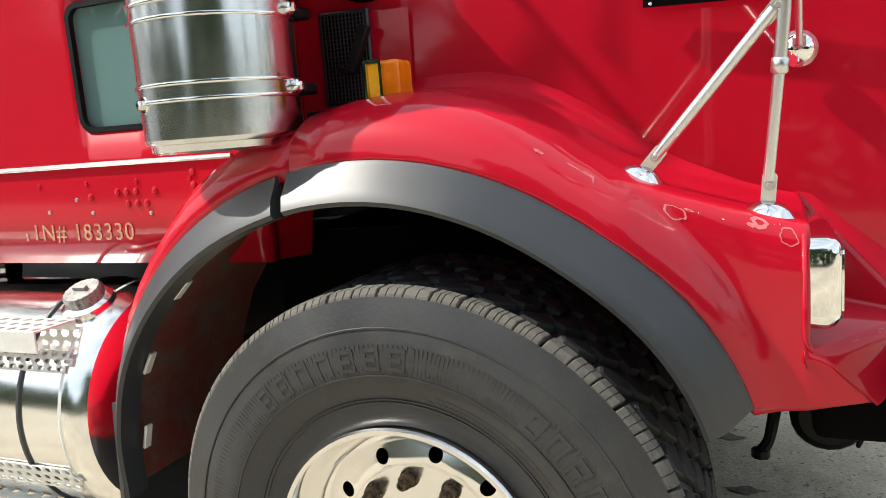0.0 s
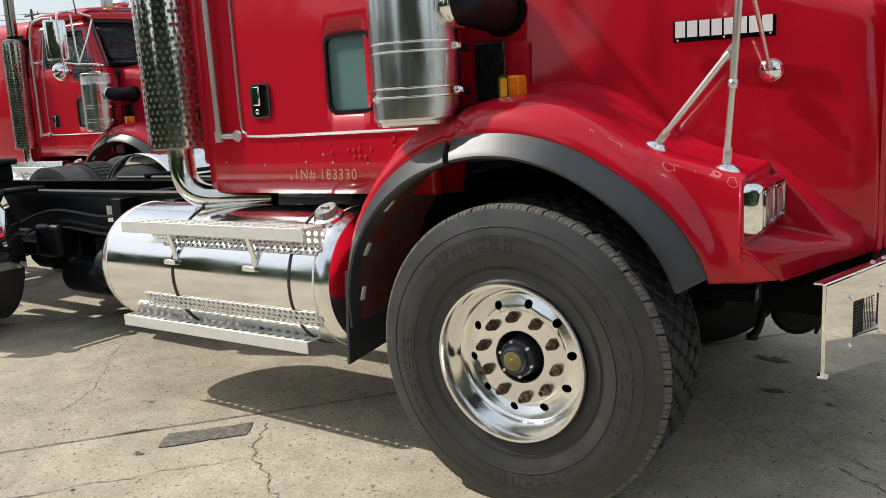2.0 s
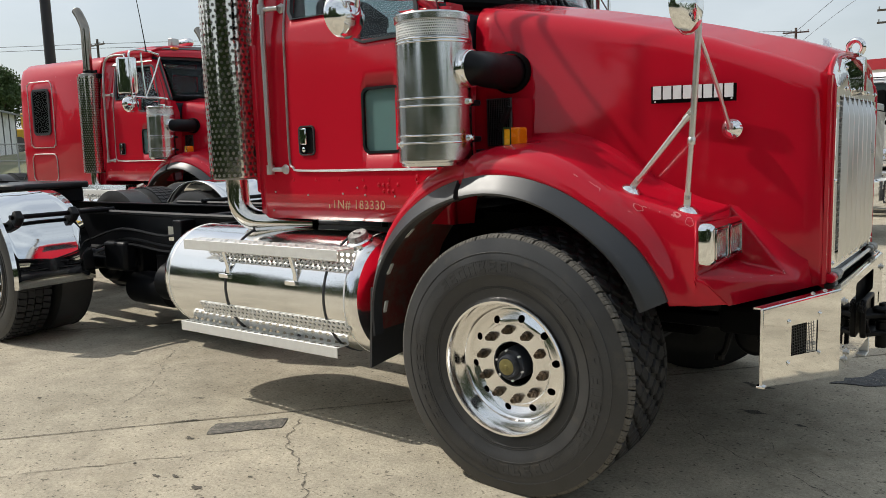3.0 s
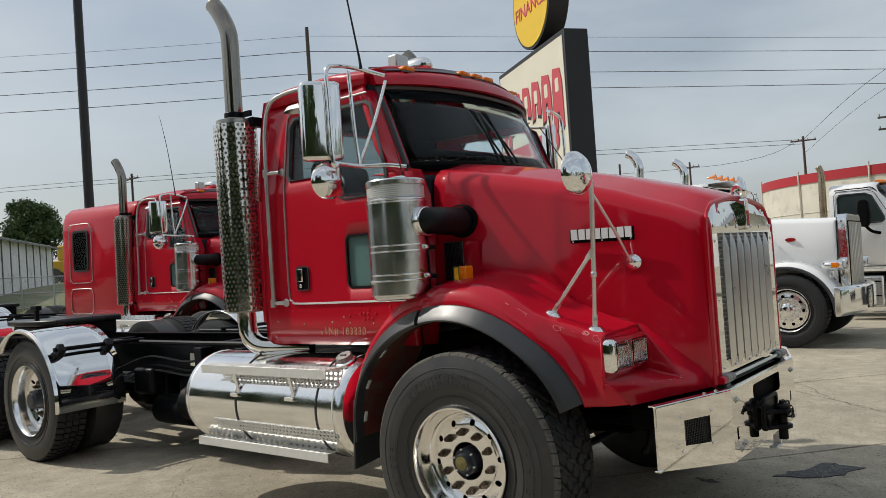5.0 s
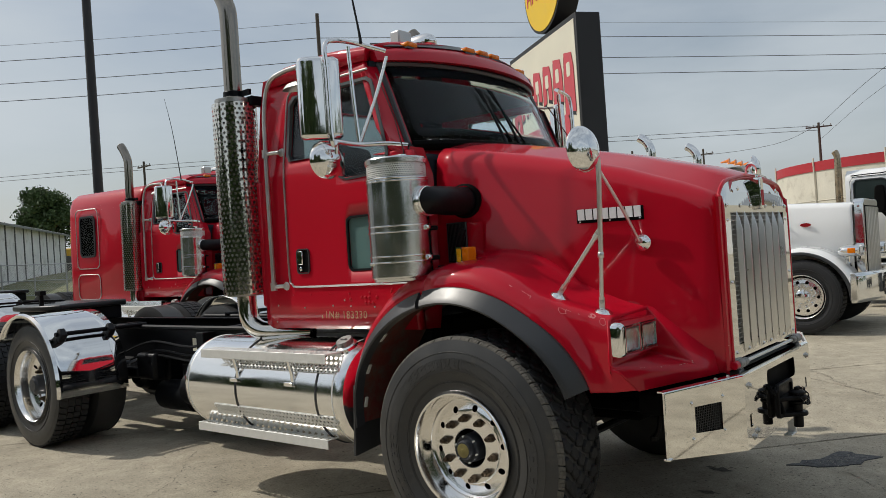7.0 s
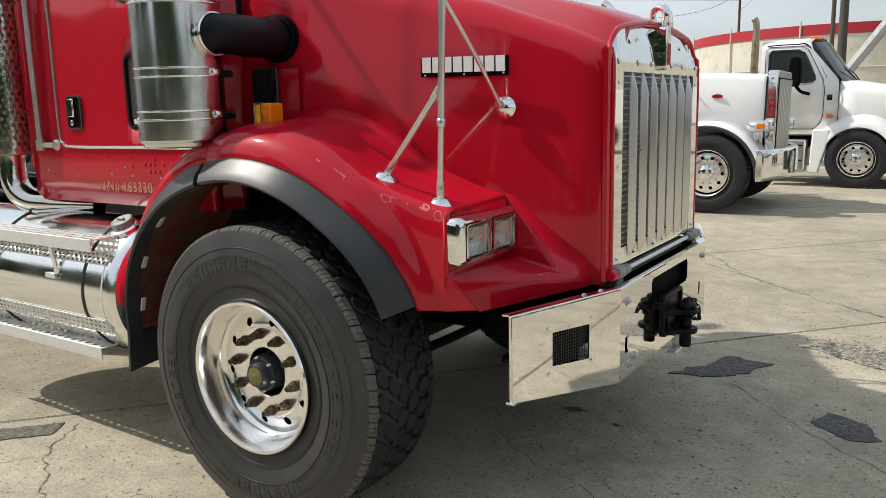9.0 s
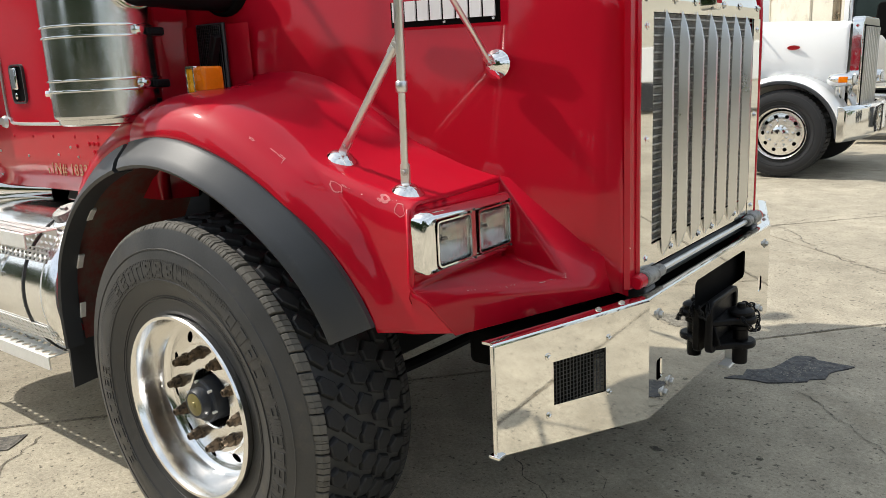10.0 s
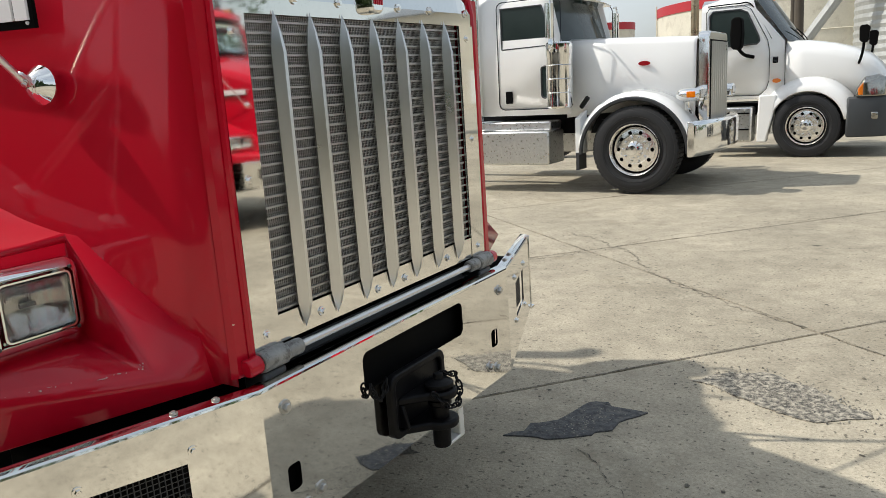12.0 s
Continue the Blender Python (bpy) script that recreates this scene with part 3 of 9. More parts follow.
    # rubber flare in two lengths
    for a0, a1 in ((24.5, 103.5), (105.5, 176.0)):
        m, rings, n = Mesh(), [], 22
        for k in range(n + 1):
            a = radians(a0 + (a1 - a0) * k / n)
            c, sn = math.cos(a), math.sin(a)
            R = arch_r(math.degrees(a))
            y_in = lerp_table(math.degrees(a), [(24, 1.125), (48, 1.165), (75, 1.20), (180, 1.20)])
            y_lip = lerp_table(math.degrees(a), [(24, 1.099), (48, 1.150), (75, 1.199), (180, 1.20)])
            wide = lerp_table(math.degrees(a), [(24, 0.066), (60, 0.060), (110, 0.062), (150, 0.045), (176, 0.026)])
            rings.append([(cx + r * c, s * y, cz + r * sn) for r, y in
                          ((R + 0.013, y_lip - 0.006), (R + 0.013, y_lip + 0.008), (R + 0.006, y_lip + 0.012), (R - wide * 0.50, y_in + 0.050), (R - wide * 0.92, y_in + 0.064), (R - wide - 0.004, y_in + 0.058), (R - wide - 0.004, y_in + 0.0), (R - 0.005, y_in - 0.006))])
        m.loft(rings, True, True)
        part("fender_flare", m, RUBBER, truck, "black rubber fender flare", smooth=42)
    for a in (133, 150, 165):
        m = Mesh()
        R = arch_r(a)
        c = Vector((cx + (R - 0.055) * math.cos(radians(a)), s * 1.195, cz + (R - 0.055) * math.sin(radians(a))))
        m.box(-0.028, 0.028, -0.010, 0.010, -0.004, 0.004, Matrix.Translation(c) @ Matrix.Rotation(radians(90 - a), 4, "Y"))
        part("flare_clip", m, ALU_TREAD, truck, bevel=0.002)
    m = Mesh()
    m.add([(-0.715, s * 1.235, 0.80), (-0.715, s * 0.82, 0.80), (-0.735, s * 0.82, 0.47), (-0.742, s * 1.235, 0.425)], [(0, 1, 2, 3)])
    part("mud_flap", m, RUBBER, truck, "black rubber mud flap", solid=0.012, smooth=0)


# wheels
WALL_SHAPE = [(0.0, 0.80), (0.03, 0.885), (0.08, 0.915), (0.16, 0.930), (0.25, 0.955), (0.34, 1.005), (0.42, 1.035), (0.52, 1.045), (0.64, 1.030), (0.76, 0.990), (0.885, 0.935)]


def tyre_profile(R, half, r_in, scale=1.0):
    """Outside of a tyre, from bead to bead; h runs across."""
    p = []
    for t, h in WALL_SHAPE + [(0.94, 0.91)]:
        p.append((r_in + (R - r_in) * t, h * half))
    p += [(R - 0.022, half * 0.88), (R - 0.016, half * 0.7), (R - 0.014, 0)]
    return p + [(r, -h) for r, h in reversed(p[:-1])]


def build_wheel(parent, at, wide, R, name, label, dish, turn=0.0, steer=True, side=-1, cover=False):
    """A disc wheel under parent; the disc is the part, tyre, tread, nuts and hub its sub-parts. side: which way it looks."""
    to = Matrix.Translation(at) @ Matrix.Rotation(radians(90 if side < 0 else -90), 4, "X") @ Matrix.Rotation(turn, 4, "Z")
    half = wide / 2
    o = half                                                    # outer face
    m = Mesh()
    if steer:
        prof = [(0.296, -half * 0.85), (0.285, o - 0.16), (0.288, o - 0.030), (0.292, o - 0.006), (0.297, o - 0.002), (0.293, o + 0.004), (0.284, o + 0.003), (0.277, o - 0.012),
                (0.274, o - 0.040), (0.270, o - 0.070), (0.265, o - 0.090), (0.258, o - 0.101), (0.248, o - 0.107), (0.238, o - 0.107), (0.228, o - 0.103)]
    else:
        prof = [(0.296, -half * 0.85), (0.29, o - 0.20), (0.300, o - 0.006), (0.297, o + 0.002), (0.303, o + 0.008), (0.294, o - 0.002), (0.284, o - 0.05), (0.276, o - 0.15), (0.262, o - dish - 0.02),
                (0.240, o - dish - 0.02), (0.234, o - dish)]
    if steer:
        prof = [(r * 0.94, h) for r, h in prof]
    m.lathe(prof, 64, to)
    d = 0.103 if steer else dish                                # disc plane below the outer face
    f = 0.084 if steer else (dish - 0.012 if cover else dish + 0.03)
    # disc ring with hand holes
    def disc(u, v):
        r = (0.2143 if steer else 0.234) - v * ((0.2143 if steer else 0.234) - 0.170)
        a = 2 * math.pi * u / 10
        h = (o - d) + (d - f) * min(1, v * 1.25) * 0.62
        return to @ Vector((r * math.cos(a), r * math.sin(a), h))
    m.holed(10, 1, 0.19 if cover else 0.125, 0.36 if steer else 0.34, disc, 24, False)
    h0 = (o - d) + (d - f) * 0.62
    m.lathe([(0.170, h0), (0.166, o - f), (0.094, o - f), (0.090, o - f - 0.004), (0.088, o - f - 0.03), (0.086, o - f - 0.09)], 64, to)
    wheel = part(name, m, WHEEL_ALU, parent, label, smooth=32)
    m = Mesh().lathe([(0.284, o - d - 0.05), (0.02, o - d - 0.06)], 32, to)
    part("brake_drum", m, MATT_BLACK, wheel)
    m = Mesh().lathe(tyre_profile(R, half, 0.268 if steer else 0.298), 72, to)
    tyre = part("tyre", m, TREAD if cover else TYRE, wheel, "dusty black truck tyre", smooth=50)
    # sidewall ridges and worn raised lettering as plain bars
    m = Mesh()
    for r, w in ((0.325, 0.003), (0.332, 0.002), (0.470, 0.003), (0.383, 0.002)):
        t = (r - 0.268) / (R - 0.268)
        hh = lerp_table(t, WALL_SHAPE) * half
        m.lathe([(r - w, hh - 0.002), (r - w * 0.5, hh + 0.0025), (r + w * 0.5, hh + 0.0025), (r + w, hh - 0.002)], 72, to)
    if steer:
        def wall(r):
            t = (r - 0.268) / (R - 0.268)
            return lerp_table(t, WALL_SHAPE) * half
        rnd = random.Random(4)
        def bar(a, da, r0, r1, up=0.0022):
            q = []
            for rr in (r0, r1):
                for aa in (a - da, a + da):
                    for e in (-0.002, up):
                        q.append(to @ Vector((rr * math.cos(aa), rr * math.sin(aa), wall(rr) + e)))
            m.add(q, [(0, 1, 3, 2), (4, 6, 7, 5), (0, 4, 5, 1), (2, 3, 7, 6), (0, 2, 6, 4), (1, 5, 7, 3)])
        for start, count, step, tall in ((62, 7, 7.2, 1), (-12, 6, 7.2, 1), (150, 8, 6.0, 1), (232, 7, 7.2, 1), (305, 6, 6.5, 1)):
            for i in range(count):                              # block-letter bars
                a = radians(start + i * step)
                bar(a - 0.034, 0.009, 0.393, 0.436)
                bar(a + 0.028, 0.008, 0.393, 0.436)
                bar(a, 0.030, 0.428, 0.436)
                if rnd.random() < 0.7:
                    bar(a, 0.026, 0.410, 0.418)
                if rnd.random() < 0.6:
                    bar(a, 0.028, 0.393, 0.400)
            for e in (start - 9, start + count * step + 1):     # hatched lines beside the words
                for j in range(9):
                    bar(radians(e + (j - 4) * 1.1), 0.0035, 0.389 + 0.004 * (j % 3), 0.440, 0.0015)
        for i in range(280):                                     # fine hatching of the lettered band
            bar(radians(i * 360 / 280), 0.0028, 0.387 + 0.003 * (i % 3), 0.442, 0.0011)
        for i in range(26):                                      # small moulded print near the rim
            bar(radians(52 - i * 1.7), 0.008, 0.338 + 0.001 * (i % 2), 0.344, 0.0012)
            bar(radians(50 - i * 1.7), 0.008, 0.349, 0.355, 0.0012)
    part("sidewall_relief", m, TYRE, wheel, smooth=0)
    # tread
    m, sh, rnd = Mesh(), Mesh(), random.Random(7)
    n = 62 if steer else 56
    def lug(dst, a, da, h0, h1, lo, hi, skew=0.0, jag=0.0):
        q = []
        for h in (h0, h1):
            s2 = skew * (h - (h0 + h1) / 2)
            for r in (lo, hi):
                e = 0.9 if r == hi else 1.0
                for aa in (a - da * e + s2, a + da * e + s2 + jag):
                    q.append(to @ Vector((r * math.cos(aa), r * math.sin(aa), h)))
        dst.add(q, [(0, 1, 3, 2), (4, 6, 7, 5), (0, 4, 5, 1), (2, 3, 7, 6), (0, 2, 6, 4), (1, 5, 7, 3)])
    def shoulder(dst, a, db, side_of):
        """A rounded shoulder lug that runs down the side."""
        prof = ((0.700, -0.036), (0.715, -0.006), (0.745, -0.001), (0.85, -0.003), (0.895, -0.012), (0.925, -0.030), (0.940, -0.058))
        rings = []
        cuts = [(-1, 0.012), (-0.95, 0.0015), (-0.88, 0)]
        for u in ((-0.35, 0.30), (0.0,), (-0.5, 0.1, 0.45))[rnd.randrange(3)]:      # thin sipes
            u += rnd.uniform(-0.06, 0.06)
            cuts += [(u - 0.042, 0), (u - 0.034, 0.004), (u + 0.034, 0.004), (u + 0.042, 0)]
        cuts += [(0.88, 0), (0.95, 0.0015), (1, 0.012)]
        for h, dr in prof:
            w = db * (0.98 if h < 0.92 else 0.94)
            lean = 0.10 * (h - 0.8)
            rings.append([to @ Vector(((R + q) * math.cos(b2), (R + q) * math.sin(b2), side_of * h * half)) for b2, q in [(a + w * u + lean, dr - cut) for u, cut in cuts]])
        dst.loft(rings, False)
    def block(b, hc, db, dh):
        """One tread block: a worn six-sided lug with chamfered edges and a sipe across its top."""
        lean = 0.35 if hc > 0 else -0.35
        shape = [(-0.95, -0.25), (-0.42, -1.0), (0.34, -0.88), (0.92, 0.22), (0.46, 1.0), (-0.36, 0.9)]
        shape = [(u + rnd.uniform(-0.09, 0.09), v + rnd.uniform(-0.10, 0.10)) for u, v in shape]
        rings = []
        for r, k in ((R - 0.034, 1.0), (R - 0.010, 0.93), (R - 0.003, 0.86), (R, 0.74)):
            ring = []
            for u, v in shape:
                aa = b + db * u * k * 0.82 + lean * db * v * k * 0.5
                ring.append(to @ Vector((r * math.cos(aa), r * math.sin(aa), hc + dh * v * k)))
            rings.append(ring)
        o = len(m.v)
        m.loft(rings, True)
        top = o + 18
        m.f.append(tuple(top + q for q in range(6)))
    da = math.pi / n
    for i in range(n):
        a = 2 * math.pi * i / n
        j = rnd.uniform(-0.06, 0.06) * da
        if steer:
            if i < 40:                                          # interlocking chunky blocks, five rows
                d2 = math.pi / 40
                for row in range(5):
                    hc = (-0.56 + 0.28 * row) * half
                    b = 2 * d2 * (i + 0.5 * (row % 2))
                    block(b, hc, d2 * 1.20, 0.165 * half)
            for s2 in (1, -1):
                wide = 0.985 if i % 2 else 0.955
                shoulder(sh if s2 > 0 else m, a + j, da * wide, s2)
        else:
            for h0, h1 in ((0.88, 0.45), (0.38, 0.04), (-0.04, -0.38), (-0.45, -0.88)):
                lug(m, a + j, da * 0.82, h0 * half, h1 * half, R - 0.03, R, 0.5)
    if steer:
        part("shoulder_tread", sh, SHOULDER, wheel, "scuffed brown tyre shoulder blocks", smooth=0)["kind"] = "stuff"
    part("tread", m, TREAD, wheel, "deep black tread blocks", smooth=0)["kind"] = "stuff"
    # hub
    m = Mesh()
    if steer:
        m.lathe([(0.068, o - f - 0.08), (0.068, o - f - 0.020), (0.067, o - f - 0.010), (0.065, o - f + 0.0), (0.065, o - f + 0.022), (0.060, o - f + 0.028), (0.047, o - f + 0.028), (0.045, o - f + 0.046), (0.040, o - f + 0.054), (0.034, o - f + 0.054)], 32, to)
        hub = part("hub", m, HUB, wheel, "black oil-bath hub", smooth=35)
        m = Mesh().lathe([(0.037, o - f + 0.052), (0.032, o - f + 0.055), (0.010, o - f + 0.055), (0.008, o - f + 0.059), (0.0005, o - f + 0.060)], 24, to)
        part("hub_window", m, BRASS, wheel, "cloudy olive hub window")
        for i in range(6):
            a = 2 * math.pi * (i + 0.3) / 6
            m = Mesh().lathe([(0.0050, o - f + 0.022), (0.0050, o - f + 0.034), (0.0005, o - f + 0.035)], 6, to @ Matrix.Translation((0.062 * math.cos(a), 0.062 * math.sin(a), 0)))
            part("hub_bolt", m, ALU_TREAD, wheel)
    else:
        m.lathe([(0.105, o - f - 0.08), (0.105, o - f - 0.005), (0.085, o - f + 0.02), (0.08, o - f + 0.10), (0.06, o - f + 0.105), (0.055, o - f + 0.12), (0.0005, o - f + 0.122)], 24, to)
        part("hub", m, CHROME if cover else HUB, wheel)
    nut = None
    for i in range(10):
        a = 2 * math.pi * (i if steer else i + 0.5) / 10
        p = Vector((0.143 * math.cos(a), 0.143 * math.sin(a), o - f))
        if nut is None:
            m = Mesh()
            m.lathe([(0.0205, 0), (0.0195, 0.006), (0.0170, 0.007)], 16)
            m.lathe([(0.0168, 0.006), (0.0168, 0.024), (0.0145, 0.028), (0.0110, 0.028)], 6)
            m.lathe([(0.0112, 0.026), (0.0112, 0.040), (0.0092, 0.043), (0.006, 0.043), (0.006, 0.038), (0.0004, 0.038)], 12)
            nut = part("lug_nut", m, CHROME if cover else RUST, wheel, "chrome lug nut" if cover else "greasy brown lug nut")
        else:
            c = nut.copy()
            scene.collection.objects.link(c)
            c.parent = wheel
            nut_now = c
        (nut if i == 0 else nut_now).matrix_local = to @ Matrix.Translation(p) @ Matrix.Rotation(a, 4, "Z")
    return wheel


FW = 0.40                                       # steer tyre width
build_wheel(truck, (0.0, -1.265 + FW / 2, 0.533), FW, 0.541, "front_wheel", "polished aluminium steer wheel with wide off-road tyre", 0, radians(25))
build_wheel(truck, (0.0, 1.265 - FW / 2, 0.533), FW, 0.541, "front_wheel", "polished aluminium steer wheel with wide off-road tyre", 0, 0.4, side=1)
for ax in (-4.66, -6.02):
    for s in (-1, 1):
        build_wheel(truck, (ax, s * 1.105, 0.580), 0.27, 0.520, "drive_wheel", "polished aluminium dual drive wheel", 0.105, 0.2, steer=False, side=s)
        m = Mesh().lathe(tyre_profile(0.52, 0.135, 0.298), 48, Matrix.Translation((ax, s * 0.775, 0.580)) @ Matrix.Rotation(radians(90), 4, "X"))
        part("inner_dual_tyre", m, TYRE, truck, smooth=50)
    m = Mesh().cyl((ax, -0.9, 0.580), (ax, 0.9, 0.580), 0.09).lathe([(0.0005, -0.18), (0.15, -0.15), (0.2, 0.0), (0.15, 0.15), (0.0005, 0.18)], 20, Matrix.Translation((ax, 0, 0.580)) @ Matrix.Rotation(radians(90), 4, "Y"))
    part("drive_axle", m, BLACK, truck)
m = Mesh().box(-0.06, 0.06, -0.85, 0.85, 0.42, 0.52).box(-0.5, 0.62, -0.46, -0.38, 0.60, 0.66).box(-0.5, 0.62, 0.38, 0.46, 0.60, 0.66)
part("front_axle", m, BLACK, truck, bevel=0.01)
for s in (-1, 1):
    m = Mesh().lathe([(0.0005, -0.07), (0.075, -0.065), (0.085, -0.05), (0.085, 0.05), (0.075, 0.065), (0.0005, 0.07)], 20, Matrix.Translation((0.77, s * 0.47, 0.60)) @ Matrix.Rotation(radians(90), 4, "X"))
    m.box(0.70, 0.82, s * 0.42, s * 0.52, 0.62, 0.80)
    hanger = part("spring_hanger", m, BLACK, truck, "black cast front spring hanger", bevel=0.01)
    part("hanger_pin", Mesh().cyl((0.77, s * 0.38, 0.60), (0.77, s * 0.57, 0.60), 0.024, 0.024, 12), IRON, hanger)
    m = Mesh().tube([(0.655, s * 0.48, 0.60), (0.640, s * 0.49, 0.52), (0.622, s * 0.50, 0.49)], [0.016, 0.014, 0.016], 8).lathe([(0.0005, -0.012), (0.022, -0.010), (0.022, 0.010), (0.0005, 0.012)], 8, Matrix.Translation((0.620, s * 0.50, 0.485)))
    part("drain_plug", m, IRON, hanger)
    m = Mesh().tube([(0.845, s * 0.50, 0.64), (0.850, s * 0.50, 0.585), (0.835, s * 0.50, 0.52)], [0.020, 0.014, 0.005], 7)
    part("hook", m, IRON, hanger)
m = Mesh().tube([(0.0, -0.78, 0.45), (0.17, -0.60, 0.44), (0.17, 0.6, 0.44), (0.0, 0.78, 0.45)], 0.022)
part("tie_rod", m, BLACK, truck)
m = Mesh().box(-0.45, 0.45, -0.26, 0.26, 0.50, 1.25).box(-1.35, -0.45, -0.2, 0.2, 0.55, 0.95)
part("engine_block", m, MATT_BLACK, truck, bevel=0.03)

# frame rails, cross-members and what hangs on them
for s in (-1, 1):
    m = Mesh()
    prof = [(0.0, 0.72), (0.085, 0.72), (0.085, 0.73), (0.010, 0.735), (0.010, 0.975), (0.085, 0.98), (0.085, 0.99), (0.0, 0.99)]
    n = len(prof)
    m.add([(x, s * (0.43 - y), z) for x in (-7.6, 0.95) for y, z in prof], [(i, (i + 1) % n, (i + 1) % n + n, i + n) for i in range(n)])
    part("frame_rail", m, BLACK, truck, "black painted steel frame rail", smooth=20)
    m = Mesh().tube([(-4.6, s * 0.46, 1.00), (-3.2, s * 0.47, 0.995), (-1.9, s * 0.47, 0.995), (-1.0, s * 0.46, 0.99)], 0.020)
    part("air_line", m, HOSE, truck)
for x in (-6.9, -5.7, -3.6, -2.6):
    m = Mesh().box(x - 0.06, x + 0.06, -0.42, 0.42, 0.76, 0.95)
    part("cross_member", m, BLACK, truck, bevel=0.01)
for x, z0 in ((-2.62, 0.42), (-3.15, 0.44)):
    m = Mesh().box(x - 0.05, x + 0.05, -0.56, -0.435, z0, 0.97)
    part("tank_hanger", m, BLACK, truck, bevel=0.008)
m = Mesh().box(-3.44, -3.30, -0.438, -0.433, 0.80, 0.905)
part("rail_tag", m, TAG, truck, "faded paper tag on the frame rail")
m = Mesh().box(-2.47, -2.41, -0.438, -0.433, 0.80, 0.905)
part("rail_tag", m, TAG, truck)
m = Mesh().lathe([(0.0005, -0.36), (0.10, -0.34), (0.145, -0.28), (0.145, 0.28), (0.10, 0.34), (0.0005, 0.36)], 24, Matrix.Translation((-3.15, -0.45, 0.50)) @ Matrix.Rotation(radians(90), 4, "Y"))
part("air_tank", m, BLACK, truck, "black air tank under the frame", smooth=30)
m = Mesh().lathe([(0.0005, -0.30), (0.10, -0.285), (0.13, -0.24), (0.13, 0.24), (0.10, 0.285), (0.0005, 0.30)], 24, Matrix.Translation((-3.75, -0.36, 0.40)) @ Matrix.Rotation(radians(90), 4, "Y"))
part("air_tank", m, BLACK, truck, "black air tank under the frame", smooth=30)
m = Mesh().tube([(-3.5, -0.42, 0.62), (-3.1, -0.55, 0.70), (-2.75, -0.58, 0.64), (-2.55, -0.5, 0.75)], 0.018).tube([(-2.9, -0.44, 0.95), (-3.0, -0.56, 0.8), (-3.2, -0.5, 0.62)], 0.012)
part("air_hose", m, HOSE, truck)
m = Mesh().cyl((-3.0, -0.52, 0.70), (-2.86, -0.58, 0.76), 0.028)
part("valve", m, ALU_TREAD, truck)
m = Mesh().tube([(-7.0, 0, 0.62), (-5.0, 0, 0.60), (-3.0, 0.0, 0.66), (-1.0, 0, 0.75)], 0.06)
part("drive_shaft", m, BLACK, truck)
for s in (-1, 1):
    for x in (-4.66, -6.02):
        m = Mesh().box(x - 0.55, x + 0.55, s * 0.47, s * 0.57, 0.56, 0.66)
        part("suspension_beam", m, BLACK, truck, bevel=0.02)
for y0, y1, x0, x1, z0, z1, lab in ((0.46, 1.05, -3.9, -2.7, 0.36, 0.86, "battery_box"), (-0.56, -0.45, -4.15, -3.85, 0.55, 0.78, "valve_box"), (-0.40, 0.30, -3.7, -2.5, 0.30, 0.70, "transmission"), (-0.40, 0.40, -4.3, -3.9, 0.40, 0.75, "spring_hanger")):
    m = Mesh().box(x0, x1, y0, y1, z0, z1)
    part(lab, m, BLACK, truck, bevel=0.03)
for x, z in ((-4.28, 0.40), (-2.58, 0.36)):
    m = Mesh().lathe([(0.0005, -0.20), (0.09, -0.19), (0.12, -0.14), (0.12, 0.14), (0.09, 0.19), (0.0005, 0.20)], 20, Matrix.Translation((x, -0.30, z + 0.12)) @ Matrix.Rotation(radians(70), 4, "X"))
    part("brake_chamber", m, BLACK, truck, smooth=30)
for k, (y, z) in enumerate(((-0.50, 0.88), (-0.47, 0.80), (-0.48, 0.76))):
    m = Mesh().tube([(-4.4, y, z - 0.1), (-3.9, y - 0.03, z), (-3.4, y + 0.01, z - 0.04), (-2.9, y - 0.04, z + 0.02), (-2.45, y, z - 0.12)], 0.011, 6, 5)
    part("air_hose", m, HOSE, truck)
# fifth wheel
m = Mesh()
prof = [(-5.05, 0.22), (-4.95, 0.36), (-5.15, 0.46), (-5.55, 0.50), (-6.05, 0.40), (-6.35, 0.20), (-5.75, 0.06), (-5.75, -0.06), (-6.35, -0.20), (-6.05, -0.40), (-5.55, -0.50), (-5.15, -0.46), (-4.95, -0.36), (-5.05, -0.22)]
m.prism([(x - 1.0, y) for x, y in prof], 1.14, 1.20, "z")
part("fifth_wheel_plate", m, GREASE, truck, "greasy black fifth-wheel plate", bevel=0.015)
m = Mesh().box(-6.8, -6.2, -0.44, 0.44, 0.985, 1.14)
part("fifth_wheel_mount", m, BLACK, truck, bevel=0.02)
m = Mesh().box(-6.28, -6.24, -0.44, -0.40, 0.98, 1.32).box(-6.34, -6.20, -0.45, -0.39, 1.31, 1.36)
part("lamp_post", m, BLACK, truck, bevel=0.006)

